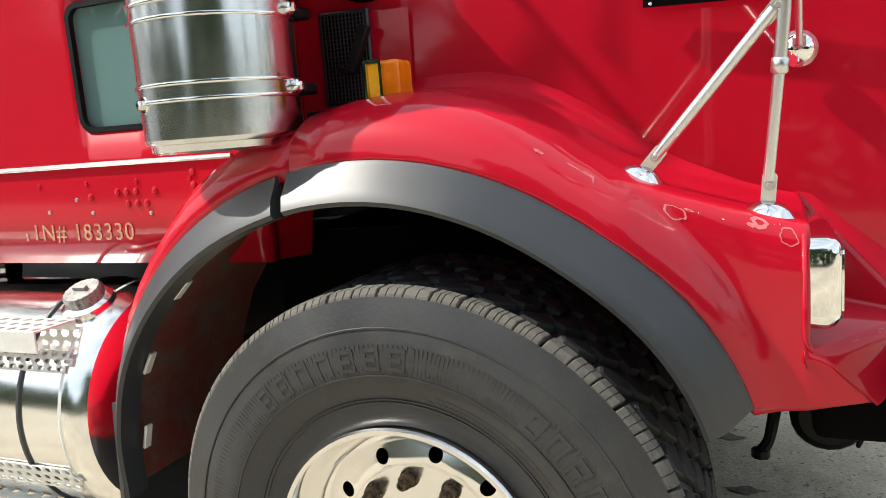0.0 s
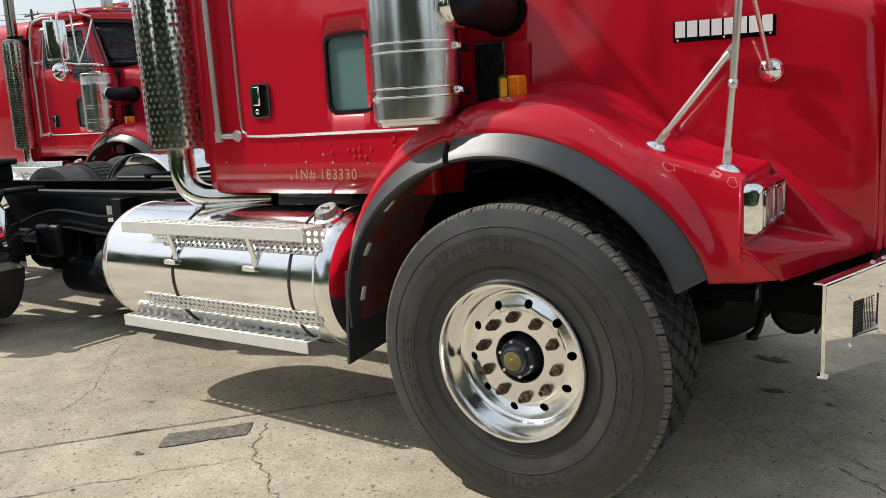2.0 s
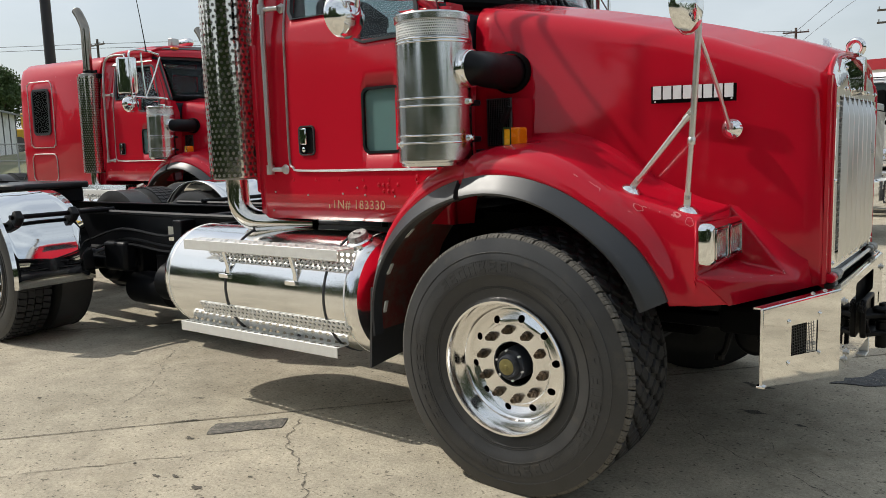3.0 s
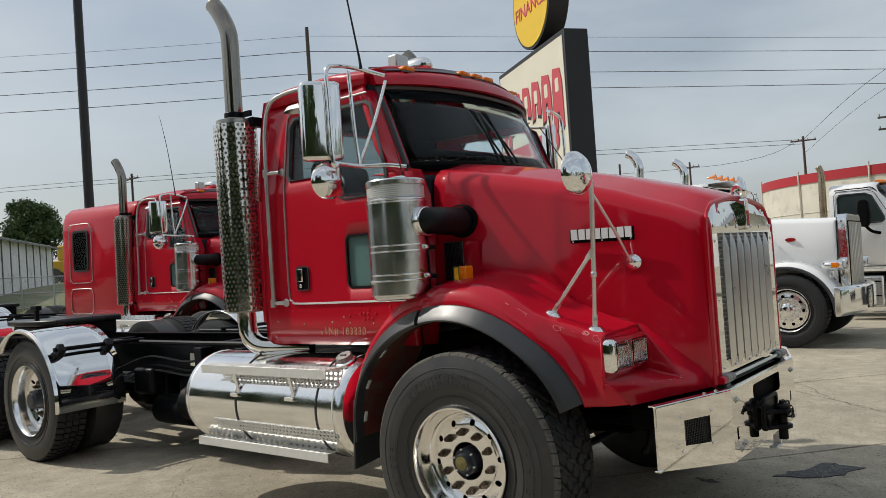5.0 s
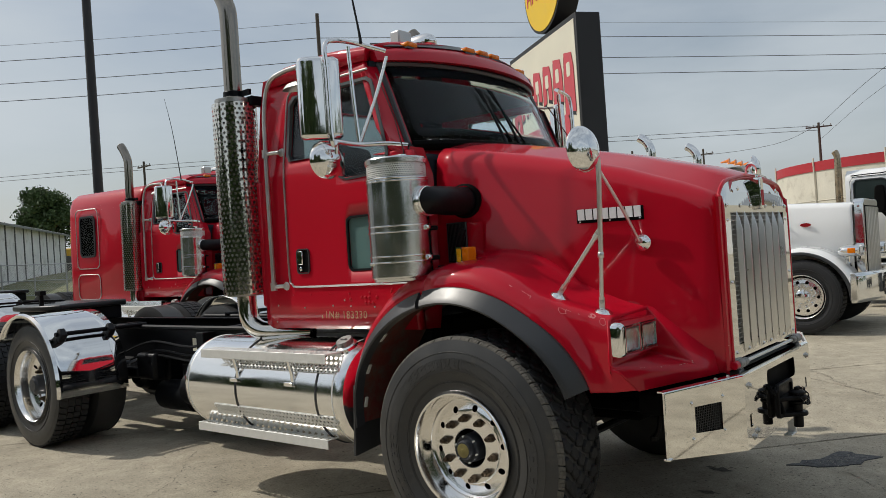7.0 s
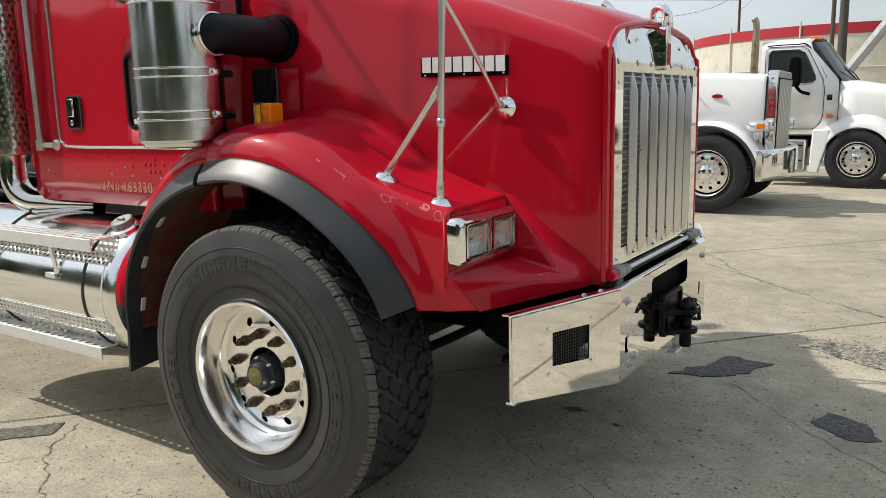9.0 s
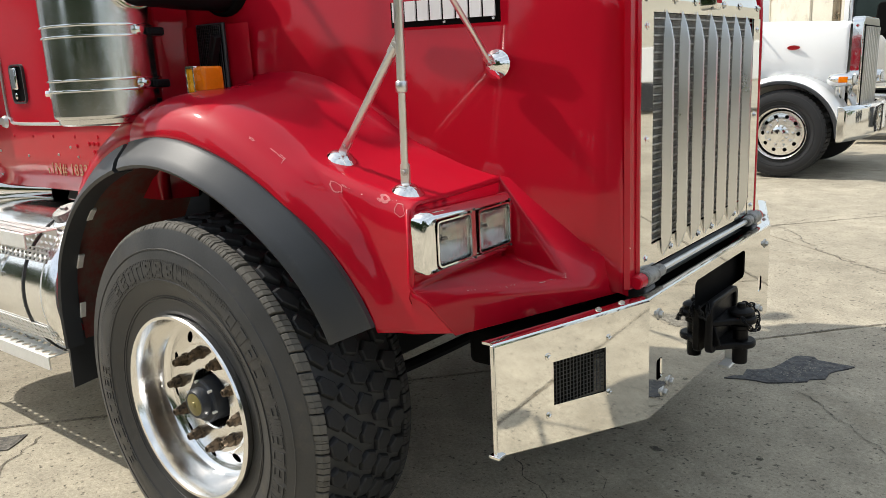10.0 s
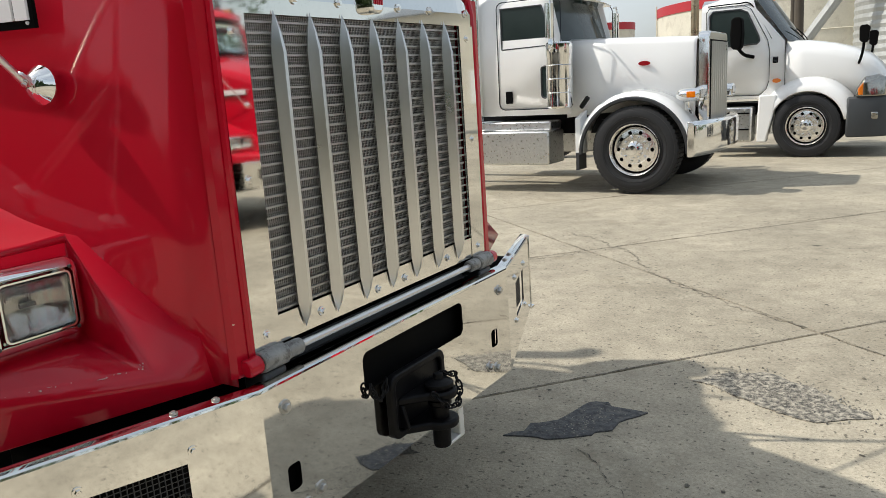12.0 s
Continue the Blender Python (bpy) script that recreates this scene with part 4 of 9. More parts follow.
# half fenders over the drive wheels
for s in (-1, 1):
    m, rings = Mesh(), []
    cx, cz, R = -4.66, 0.575, 0.606
    for k in range(25):
        a = radians(-6 + 150 * k / 24)
        c, sn = math.cos(a), math.sin(a)
        ring = [(cx + R * c, s * 0.69, cz + R * sn)] + [(cx + R * c, s * y, cz + R * sn) for y in (0.8, 1.0, 1.24)]
        ring += [(cx + (R + 0.014) * c, s * 1.268, cz + (R + 0.014) * sn), (cx + (R + 0.004) * c, s * 1.290, cz + (R + 0.004) * sn), (cx + (R - 0.018) * c, s * 1.284, cz + (R - 0.018) * sn)]
        rings.append(ring)
    m.loft(rings, False)
    quarter = part("quarter_fender", m, CHROME, truck, "polished stainless quarter fender over the drive wheel", solid=0.004, smooth=40)
    a = radians(43)
    ax, az = cx + (R + 0.045) * math.cos(a), cz + (R + 0.045) * math.sin(a)
    m = Mesh().cyl((ax, s * 1.22, az), (ax, s * 0.42, az - 0.0), 0.018)
    part("fender_pipe", m, BLACK, quarter)
    for y in (1.17, 0.76):
        m = Mesh().box(-0.045, 0.045, -0.03, 0.03, -0.05, 0.035, Matrix.Translation((ax, s * y, az - 0.005)) @ Matrix.Rotation(radians(-43), 4, "Y"))
        part("fender_clamp", m, HOSE, quarter, bevel=0.012)

# ---- cab ----


def cab_half(z):
    return lerp_table(z, [(1.05, 0.985), (1.32, 0.985), (2.02, 0.975), (2.45, 0.918), (2.62, 0.885), (2.75, 0.84)])


def door_glass():
    """The outline of the door window, x and z."""
    return [(-1.42, 2.095), (-1.445, 2.135), (-1.445, 2.45), (-1.41, 2.490), (-0.785, 2.490), (-0.742, 2.465), (-0.602, 2.05), (-0.605, 1.99), (-0.65, 1.938), (-0.93, 1.930), (-0.985, 1.950), (-1.06, 2.065), (-1.13, 2.092)]


for s in (-1, 1):
    # side skin with its openings cut through
    m = Mesh()
    xs = [-1.72 + 1.30 * k / 26 for k in range(27)]
    zs = [1.07, 1.2, 1.315, 1.5, 1.8, 1.9, 2.03, 2.042, 2.485, 2.55, 2.63]
    def side(u, v, s=s):
        front = lerp_table(v, [(2.031, -0.42), (2.04, -0.585), (2.63, -0.83)])      # raked pillar
        x = u if u < -0.9 else -0.9 + (u + 0.9) * (front + 0.9) / 0.48
        return (x, s * cab_half(v), v)
    m.plate(xs, zs, [(-0.94, -0.74, 1.41, 1.705), (-1.44, -0.46, 2.09, 2.485), (-0.97, -0.46, 2.042, 2.09), (-0.97, -0.61, 1.94, 2.042)], side)
    part("cab_side", m, RED, truck, "red cab door side with silver bead", solid=0.03 * s, smooth=45)
    # window glass and gaskets
    go = door_glass()
    c = Vector((sum(p[0] for p in go) / len(go), sum(p[1] for p in go) / len(go)))
    def rake(p, s=s, k=1.0, out=0.0):
        x, z = c.x + (p[0] - c.x) * k, c.y + (p[1] - c.y) * k
        return (x, s * (cab_half(z) + out), z)
    m = Mesh().add([rake(p, s, 1.0, -0.012) for p in go], [tuple(range(len(go)))])
    g = part("door_window", m, GLASS_DARK, truck, "dark tinted door window", smooth=0, solid=0.006)
    g.visible_shadow = False
    m = Mesh().loft([[rake(p, s, k, o) for p in go] for k, o in ((1.03, 0.001), (1.03, 0.007), (0.975, 0.007), (0.965, -0.014))], True)
    part("window_gasket", m, RUBBER, truck, smooth=40)
    rr = round_rect(-0.940, -0.710, 1.410, 1.705, 0.03)
    m = Mesh().add([(x, s * 0.968, z) for x, z in rr], [tuple(range(len(rr)))])
    g = part("peep_window", m, GLASS_TEAL, truck, "small teal-tinted lower door window", smooth=0, solid=0.006)
    g.visible_shadow = False
    m = Mesh()
    ring_frame(m, round_rect(-0.950, -0.700, 1.400, 1.715, 0.04), round_rect(-0.937, -0.713, 1.413, 1.702, 0.03), s * 0.972, s * 0.986)
    part("peep_gasket", m, HOSE, truck, smooth=40)
    # silver bead round the door
    m = Mesh().tube([(x, s * (cab_half(z) + 0.003), z) for x, z in ((-0.50, 1.322), (-0.9, 1.322), (-1.38, 1.322), (-1.45, 1.34), (-1.475, 1.40), (-1.478, 1.8), (-1.478, 2.03), (-1.477, 2.25), (-1.475, 2.46), (-1.45, 2.53), (-1.40, 2.545), (-0.78, 2.545))], 0.0065, 6, 4)
    part("door_bead", m, SILVER_BEAD, truck)
    m = Mesh().tube([(-0.475, s * 0.987, 1.33), (-0.475, s * 0.978, 2.03), (-0.70, s * 0.914, 2.50)], 0.004, 5, 3)
    part("door_seam", m, SEAM, truck)
    # skirt rivets
    m = Mesh()
    for x in [-1.62 + 0.165 * k for k in range(9)]:
        m.lathe([(0.008, 0.0), (0.006, 0.004), (0.0005, 0.005)], 8, facing((x, s * 0.984, 1.275), (0, s, 0)))
    for x, z in ((-0.86, 1.25), (-0.83, 1.25), (-0.80, 1.25), (-0.80, 1.22), (-0.77, 1.22), (-0.83, 1.22), (-0.74, 1.25), (-0.62, 1.26), (-0.62, 1.23), (-0.95, 1.24), (-0.62, 1.29)):
        m.lathe([(0.010, 0.0), (0.008, 0.005), (0.0005, 0.007)], 10, facing((x, s * 0.984, z), (0, s, 0)))
    part("rivet_row", m, RED, truck)["kind"] = "stuff"
    m = Mesh()
    for x, z in ((-1.60, 1.21), (-1.35, 1.195), (-1.10, 1.205), (-0.95, 1.20), (-0.76, 1.195), (-1.62, 1.11), (-1.0, 1.235)):
        m.lathe([(0.0060, 0.0), (0.005, 0.004), (0.0005, 0.005)], 8, facing((x, s * 0.984, z), (0, s, 0)))
    part("bolt_row", m, SILVER_BEAD, truck)["kind"] = "stuff"
    # handle
    m = Mesh()
    ring_frame(m, round_rect(-1.395, -1.280, 1.400, 1.552, 0.024, 4), round_rect(-1.388, -1.287, 1.407, 1.545, 0.018, 4), s * 0.975, s * 0.992)
    handle = part("handle_bezel", m, RUBBER, truck, smooth=40)
    m = Mesh().box(-1.386, -1.289, s * 0.975, s * 0.984, 1.409, 1.543)
    part("handle_pocket", m, MATT_BLACK, handle)
    m = Mesh().box(-1.384, -1.336, s * 0.983, s * 0.996, 1.455, 1.540)
    part("door_handle", m, CHROME, handle, "chrome paddle handle", bevel=0.006)
    m = Mesh().lathe([(0.013, 0.0), (0.013, 0.006), (0.009, 0.008), (0.0005, 0.008)], 16, facing((-1.362, s * 0.984, 1.430), (0, s, 0)))
    part("key_lock", m, CHROME, handle)
    # grab rail behind the door
    m = Mesh().tube([(-1.60, s * 1.012, 1.33), (-1.60, s * 1.012, 1.8), (-1.60, s * 1.008, 2.2), (-1.60, s * 0.995, 2.45), (-1.55, s * 0.985, 2.60), (-1.42, s * 0.975, 2.645), (-1.15, s * 1.01, 2.635), (-1.10, s * 1.06, 2.63)], 0.0145, 10)
    rail = part("grab_rail", m, SILVER_BEAD, truck, "satin metal grab rail", smooth=60)
    for x, y, z in ((-1.60, 1.012, 1.33), (-1.60, 1.012, 2.16)):
        m = Mesh().cyl((x, s * y, z), (x + 0.09, s * 0.98, z), 0.013).lathe([(0.028, 0), (0.02, 0.014), (0.0005, 0.015)], 12, facing((x + 0.09, s * (cab_half(z) - 0.001), z), (0, s, 0))).cyl((x, s * y, z - 0.025), (x, s * y, z + 0.025), 0.021)
        part("rail_bracket", m, SILVER_BEAD, rail)
    # corner post behind the cab
    m = Mesh().box(-1.76, -1.70, s * 0.90, s * 0.985, 1.20, 2.0)
    part("cab_corner", m, RED, truck, bevel=0.02)

# rear wall, floor, roof, visor
m = Mesh()
m.plate([-0.90, 0.90], [1.1, 2.66], [(-0.62, 0.62, 2.05, 2.50)], lambda u, v: (-1.72 - 0.02 * (v - 1.1), u * cab_half(v) / 0.9, v))
part("cab_back", m, RED, truck, solid=0.03, smooth=0)
m = Mesh().add([(-1.725, y, z) for y, z in ((-0.64, 2.03), (0.64, 2.03), (0.64, 2.52), (-0.64, 2.52))], [(0, 1, 2, 3)])
part("rear_window", m, GLASS_REAR, truck, "clear rear cab window", smooth=0, solid=0.006).visible_shadow = False
m = Mesh().box(-1.70, -0.46, -0.95, 0.95, 1.07, 1.12)
part("cab_floor", m, MATT_BLACK, truck)
m = Mesh()
rings = []
for x, zc, drop, hw in ((-1.775, 2.50, 0.03, 0.84), (-1.77, 2.64, 0.04, 0.86), (-1.70, 2.735, 0.08, 0.885), (-1.5, 2.785, 0.09, 0.90), (-1.1, 2.80, 0.10, 0.905), (-0.8, 2.785, 0.115, 0.885), (-0.66, 2.755, 0.100, 0.830)):
    ring = []
    for k in range(21):
        u = -1 + 2 * k / 20
        ring.append((x + (0.0 if x < -0.7 else -0.16 * u * u), hw * math.copysign(abs(u) ** 0.9, u) if abs(u) < 1 else hw * u, zc - drop * abs(u) ** 3.2))
    e0, e1 = ring[0], ring[-1]
    ring = [(e0[0], e0[1] - 0.012, min(e0[2] - 0.03, 2.60)), (e0[0], e0[1] - 0.006, e0[2] - 0.015)] + ring + [(e1[0], e1[1] + 0.006, e1[2] - 0.015), (e1[0], e1[1] + 0.012, min(e1[2] - 0.03, 2.60))]
    rings.append(ring)
m.loft(rings, False)
part("cab_roof", m, RED, truck, "domed red cab roof", solid=0.02, smooth=55)
m = Mesh()                                                       # sun visor brow
rings = []
for k in range(25):
    u = -1 + 2 * k / 24
    y = 0.83 * u
    xo = -0.52 - 0.21 * u * u - 0.03 * abs(u) ** 8
    zb = 2.612 - 0.012 * u * u
    rings.append([(xo - 0.26, y * 0.985, zb + 0.165 - 0.045 * u * u), (xo - 0.12, y, zb + 0.13 - 0.03 * u * u), (xo - 0.02, y, zb + 0.055), (xo, y, zb), (xo - 0.025, y, zb - 0.006), (xo - 0.10, y * 0.99, zb + 0.03), (xo - 0.24, y * 0.985, zb + 0.03)])
m.loft(rings, True, True)
part("visor_brow", m, RED, truck, "red brow over the windshield", smooth=50)


def ws(u, v):
    """The windshield: u from side to side (-1 to 1), v from sill to brow."""
    hw = 0.855 - 0.015 * v
    bulge = 0.13 * u * u + 0.10 * u ** 4
    return (-0.37 - 0.20 * v - bulge, hw * u, 2.065 + 0.50 * v + 0.01 * (1 - u * u))


m = Mesh().plate([-0.93 + 1.86 * k / 20 for k in range(21)], [0.03, 0.25, 0.5, 0.75, 1.0], [], ws)
part("windshield", m, GLASS_WIND, truck, "dark one-piece curved windshield", smooth=60, solid=0.006).visible_shadow = False
m = Mesh()
edge = [ws(-0.95 + 1.9 * k / 20, 0.0) for k in range(21)] + [ws(0.955, v) for v in (0.06, 0.35, 0.7, 1.0)] + [ws(0.95 - 1.9 * k / 20, 1.04) for k in range(21)] + [ws(-0.955, v) for v in (1.0, 0.7, 0.35, 0.06)]
m.tube(edge + [edge[0]], 0.018, 6, 2)
part("windshield_gasket", m, RUBBER, truck)
m = Mesh().tube([(ws(u, 0.03)[0] + 0.012, ws(u, 0.03)[1], ws(u, 0.03)[2]) for u in [-0.94 + 1.88 * k / 16 for k in range(17)]], 0.030, 8, 2)
part("wiper_cowl", m, MATT_BLACK, truck, "black cowl strip under the wipers")
for s in (-1, 1):
    m = Mesh()
    rings = []
    for v in (-0.14, -0.06, 0.0, 0.25, 0.5, 0.75, 1.0):
        g0, g1, z = ws(s * 0.93, v), ws(s * 0.965, v), 2.065 + 0.5 * v
        front = lerp_table(z, [(2.0, -0.43), (2.04, -0.50), (2.09, -0.595), (2.63, -0.82)])
        half_w = cab_half(z)
        rings.append([g0, g1, ((g1[0] + front) / 2 - 0.005, s * (abs(g1[1]) + half_w) / 2, z), (front - 0.01, s * (half_w - 0.010), z), (front - 0.05, s * (half_w + 0.001), z)])
    m.loft(rings, False)
    part("a_pillar", m, RED, truck, solid=0.03, smooth=60)
m = Mesh()                                                       # cowl between hood and glass
rings = []
for k in range(17):
    u = -1 + 2 * k / 16
    g0 = ws(u * 0.97, 0.0)
    rings.append([(-0.40 - 0.05 * abs(u) ** 3, u * 0.90, 1.30), (-0.40 - 0.05 * abs(u) ** 3, u * 0.90, 1.97 + 0.06 * (1 - u * u)), (g0[0] + 0.01, g0[1], 2.03 + 0.02 * (1 - u * u)), (g0[0] - 0.02, g0[1], 2.055)])
m.loft(rings, False)
part("cowl", m, RED, truck, smooth=50)
for s in (-1, 1):                                                # firewall flank beside the hood
    m = Mesh()
    m.add([(-0.44, s * 0.966, 1.07), (-0.44, s * 0.966, 2.05), (-0.40, s * 0.90, 2.04), (-0.38, s * 0.86, 1.9), (-0.36, s * 0.84, 1.36), (-0.38, s * 0.88, 1.07)], [(0, 1, 2, 3, 4, 5)])
    m.add([(-0.37, s * 0.862, 1.34), (-0.10, s * 0.822, 1.34), (-0.10, s * 0.822, 1.62), (-0.37, s * 0.862, 1.62)], [(0, 1, 2, 3)])
    part("firewall_flank", m, RED, truck, smooth=0)
    m = Mesh()                                                   # black intake screen
    at = lambda u, v, s=s: (u, s * (0.862 + (u + 0.37) * -0.10 + 0.012), v)
    m.plate([-0.305, -0.185], [1.415, 1.625], [(-0.297, -0.193, 1.423, 1.617)], at)
    screen = part("intake_screen", m, RUBBER, truck, "black wire intake screen", solid=0.012)
    m = Mesh().add([at(-0.30, 1.418), at(-0.19, 1.418), at(-0.19, 1.62), at(-0.30, 1.62)], [(0, 1, 2, 3)])
    part("screen_backing", m, MATT_BLACK, screen, smooth=0)
    m = Mesh()
    for k in range(13):
        x = -0.297 + 0.104 * k / 12
        y = abs(at(x, 1.5)[1])
        m.box(x - 0.0009, x + 0.0009, s * (y + 0.003), s * (y + 0.006), 1.423, 1.617)
    for k in range(22):
        z = 1.423 + 0.194 * k / 21
        m.add([(x, s * (abs(at(x, 0)[1]) + 0.0065), z + e) for x, e in ((-0.297, -0.0009), (-0.193, -0.0009), (-0.193, 0.0009), (-0.297, 0.0009))], [(0, 1, 2, 3)])
    part("screen_wire", m, RUBBER, screen, smooth=0)["kind"] = "stuff"
    m = Mesh().box(-0.012, 0.012, -0.012, 0.012, -0.055, 0.055, Matrix.Translation((-0.20, s * 0.885, 1.535)) @ Matrix.Rotation(radians(24), 4, "Y"))
    m.box(-0.035, -0.005, -0.008, 0.008, -0.066, -0.05, Matrix.Translation((-0.20, s * 0.885, 1.535)) @ Matrix.Rotation(radians(24), 4, "Y"))
    part("hood_latch", m, HOSE, truck, "black rubber hood latch", bevel=0.004)
    m = Mesh().box(-0.30, -0.235, s * 0.93, s * 0.97, 1.375, 1.405).tube([(-0.30, s * 0.95, 1.385), (-0.36, s * 0.95, 1.36), (-0.42, s * 0.96, 1.33)], 0.010)
    part("latch_strap", m, HOSE, truck, bevel=0.004)

# cab inside, seen through the glass
m = Mesh().prism([(-1.68, -0.86), (-0.80, -0.86), (-0.66, -0.55), (-0.585, -0.2), (-0.585, 0.2), (-0.66, 0.55), (-0.80, 0.86), (-1.68, 0.86)], 2.53, 2.60, "z")
part("headliner", m, CABIN, truck, "grey headliner")
for s in (-1, 1):
    m = Mesh().plate([-1.68, -0.55], [1.12, 1.96], [(-0.94, -0.74, 1.41, 1.705)], lambda u, v, s=s: (u, s * 0.945, v))
    part("door_lining", m, CABIN, truck, smooth=0)
m = Mesh().plate([-0.88, 0.88], [1.12, 2.6], [(-0.62, 0.62, 2.05, 2.50)], lambda u, v: (-1.68, u, v))
part("back_lining", m, CABIN, truck, smooth=0)
m = Mesh().box(-0.62, -0.40, -0.86, 0.86, 1.60, 2.02)
part("dashboard", m, CABIN, truck, "dark grey dashboard", bevel=0.04)
for s in (-1, 1):
    m = Mesh().box(-1.42, -0.95, s * 0.25, s * 0.75, 1.40, 1.58).box(-1.50, -1.36, s * 0.26, s * 0.74, 1.56, 2.24)
    part("cab_seat", m, CABIN, truck, bevel=0.05)
m = Mesh().lathe([(0.20, -0.012), (0.212, 0.0), (0.20, 0.012), (0.188, 0.0), (0.20, -0.012)], 28, facing((-0.82, 0.5, 1.95), (-0.6, 0, 0.8)))
part("steering_wheel", m, HOSE, truck)
# added dark strip, keeps the glass dark where light leaks in under the brow
m = Mesh().plate([-0.93 + 1.86 * k / 20 for k in range(21)], [0.86, 1.06], [], lambda u, v: (ws(u, v)[0] - 0.03, ws(u, v)[1], ws(u, v)[2] + 0.01))
part("header_trim", m, CABIN, truck, "dark strip added to cover the bright gap over the windshield", smooth=60, solid=0.004)
# wipers
for y0, y1 in ((-0.16, 0.24), (-0.02, 0.36)):
    a, b = ws(y0 / 0.85, 0.02), ws(y1 / 0.85 - 0.52, 0.78)
    mid = ws((y0 / 0.85 + y1 / 0.85 - 0.52) / 2, 0.4)
    m = Mesh().tube([(a[0] + 0.03, a[1], a[2]), (mid[0] + 0.03, mid[1], mid[2]), (b[0] + 0.02, b[1], b[2])], [0.010, 0.008, 0.006], 6)
    p, q = ws(y0 / 0.85 + 0.10, 0.12), ws(y1 / 0.85 - 0.55, 0.80)
    m.tube([(p[0] + 0.02, p[1], p[2]), (q[0] + 0.015, q[1], q[2])], 0.007, 6)
    part("wiper", m, HOSE, truck, "black windshield wiper")
# roof lamps, horn, antenna
m = Mesh()
rings = []
for k in range(17):
    u = -0.9 + 1.8 * k / 16
    xo, zb = -0.52 - 0.21 * u * u, 2.612 - 0.012 * u * u
    rings.append([(xo - 0.085, 0.83 * u, zb + 0.112 - 0.02 * u * u), (xo - 0.14, 0.83 * u, zb + 0.152 - 0.03 * u * u), (xo - 0.20, 0.83 * u, zb + 0.168 - 0.035 * u * u), (xo - 0.21, 0.83 * u, zb + 0.11 - 0.035 * u * u)])
m.loft(rings, True, True)
part("lamp_strip", m, RUBBER, truck, "black strip under the roof lamps", smooth=50)
for y in (-0.58, -0.135, 0.0, 0.135, 0.58):
    u = y / 0.83
    p = Vector((-0.52 - 0.21 * u * u - 0.115, y, 2.612 + 0.100 - 0.034 * u * u))
    m = Mesh().box(-0.040, 0.040, -0.050, 0.050, -0.004, 0.006, Matrix.Translation(p))
    base = part("marker_lamp", m, RUBBER, truck, "amber roof marker lamp")
    m = Mesh().box(-0.038, 0.042, -0.048, 0.048, 0.004, 0.040, Matrix.Translation(p))
    part("lens", m, AMBER, base, "amber lens", bevel=0.014)
m = Mesh().lathe([(0.060, -0.20), (0.066, -0.06), (0.064, 0.0), (0.056, 0.045), (0.040, 0.075), (0.018, 0.090), (0.0005, 0.093)], 24, facing((-0.95, -0.17, 2.850), (1, 0, 0.04)))
m.box(-1.08, -0.96, -0.20, -0.14, 2.77, 2.81)
part("air_horn", m, CHROME, truck, "chrome bullet-shaped horn cover on the roof", smooth=50)
m = Mesh().box(-0.97, -0.89, -0.48, -0.36, 2.775, 2.875)
part("work_lamp", m, SILVER_BEAD, truck, "square silver work lamp on the roof", bevel=0.012)
m = Mesh().tube([(-0.62, -1.10, 2.62), (-0.64, -1.10, 2.75), (-0.75, -1.10, 3.3), (-0.88, -1.10, 3.75)], [0.010, 0.006, 0.004, 0.002], 6)
part("whip_antenna", m, HOSE, truck, "thin black whip antenna")


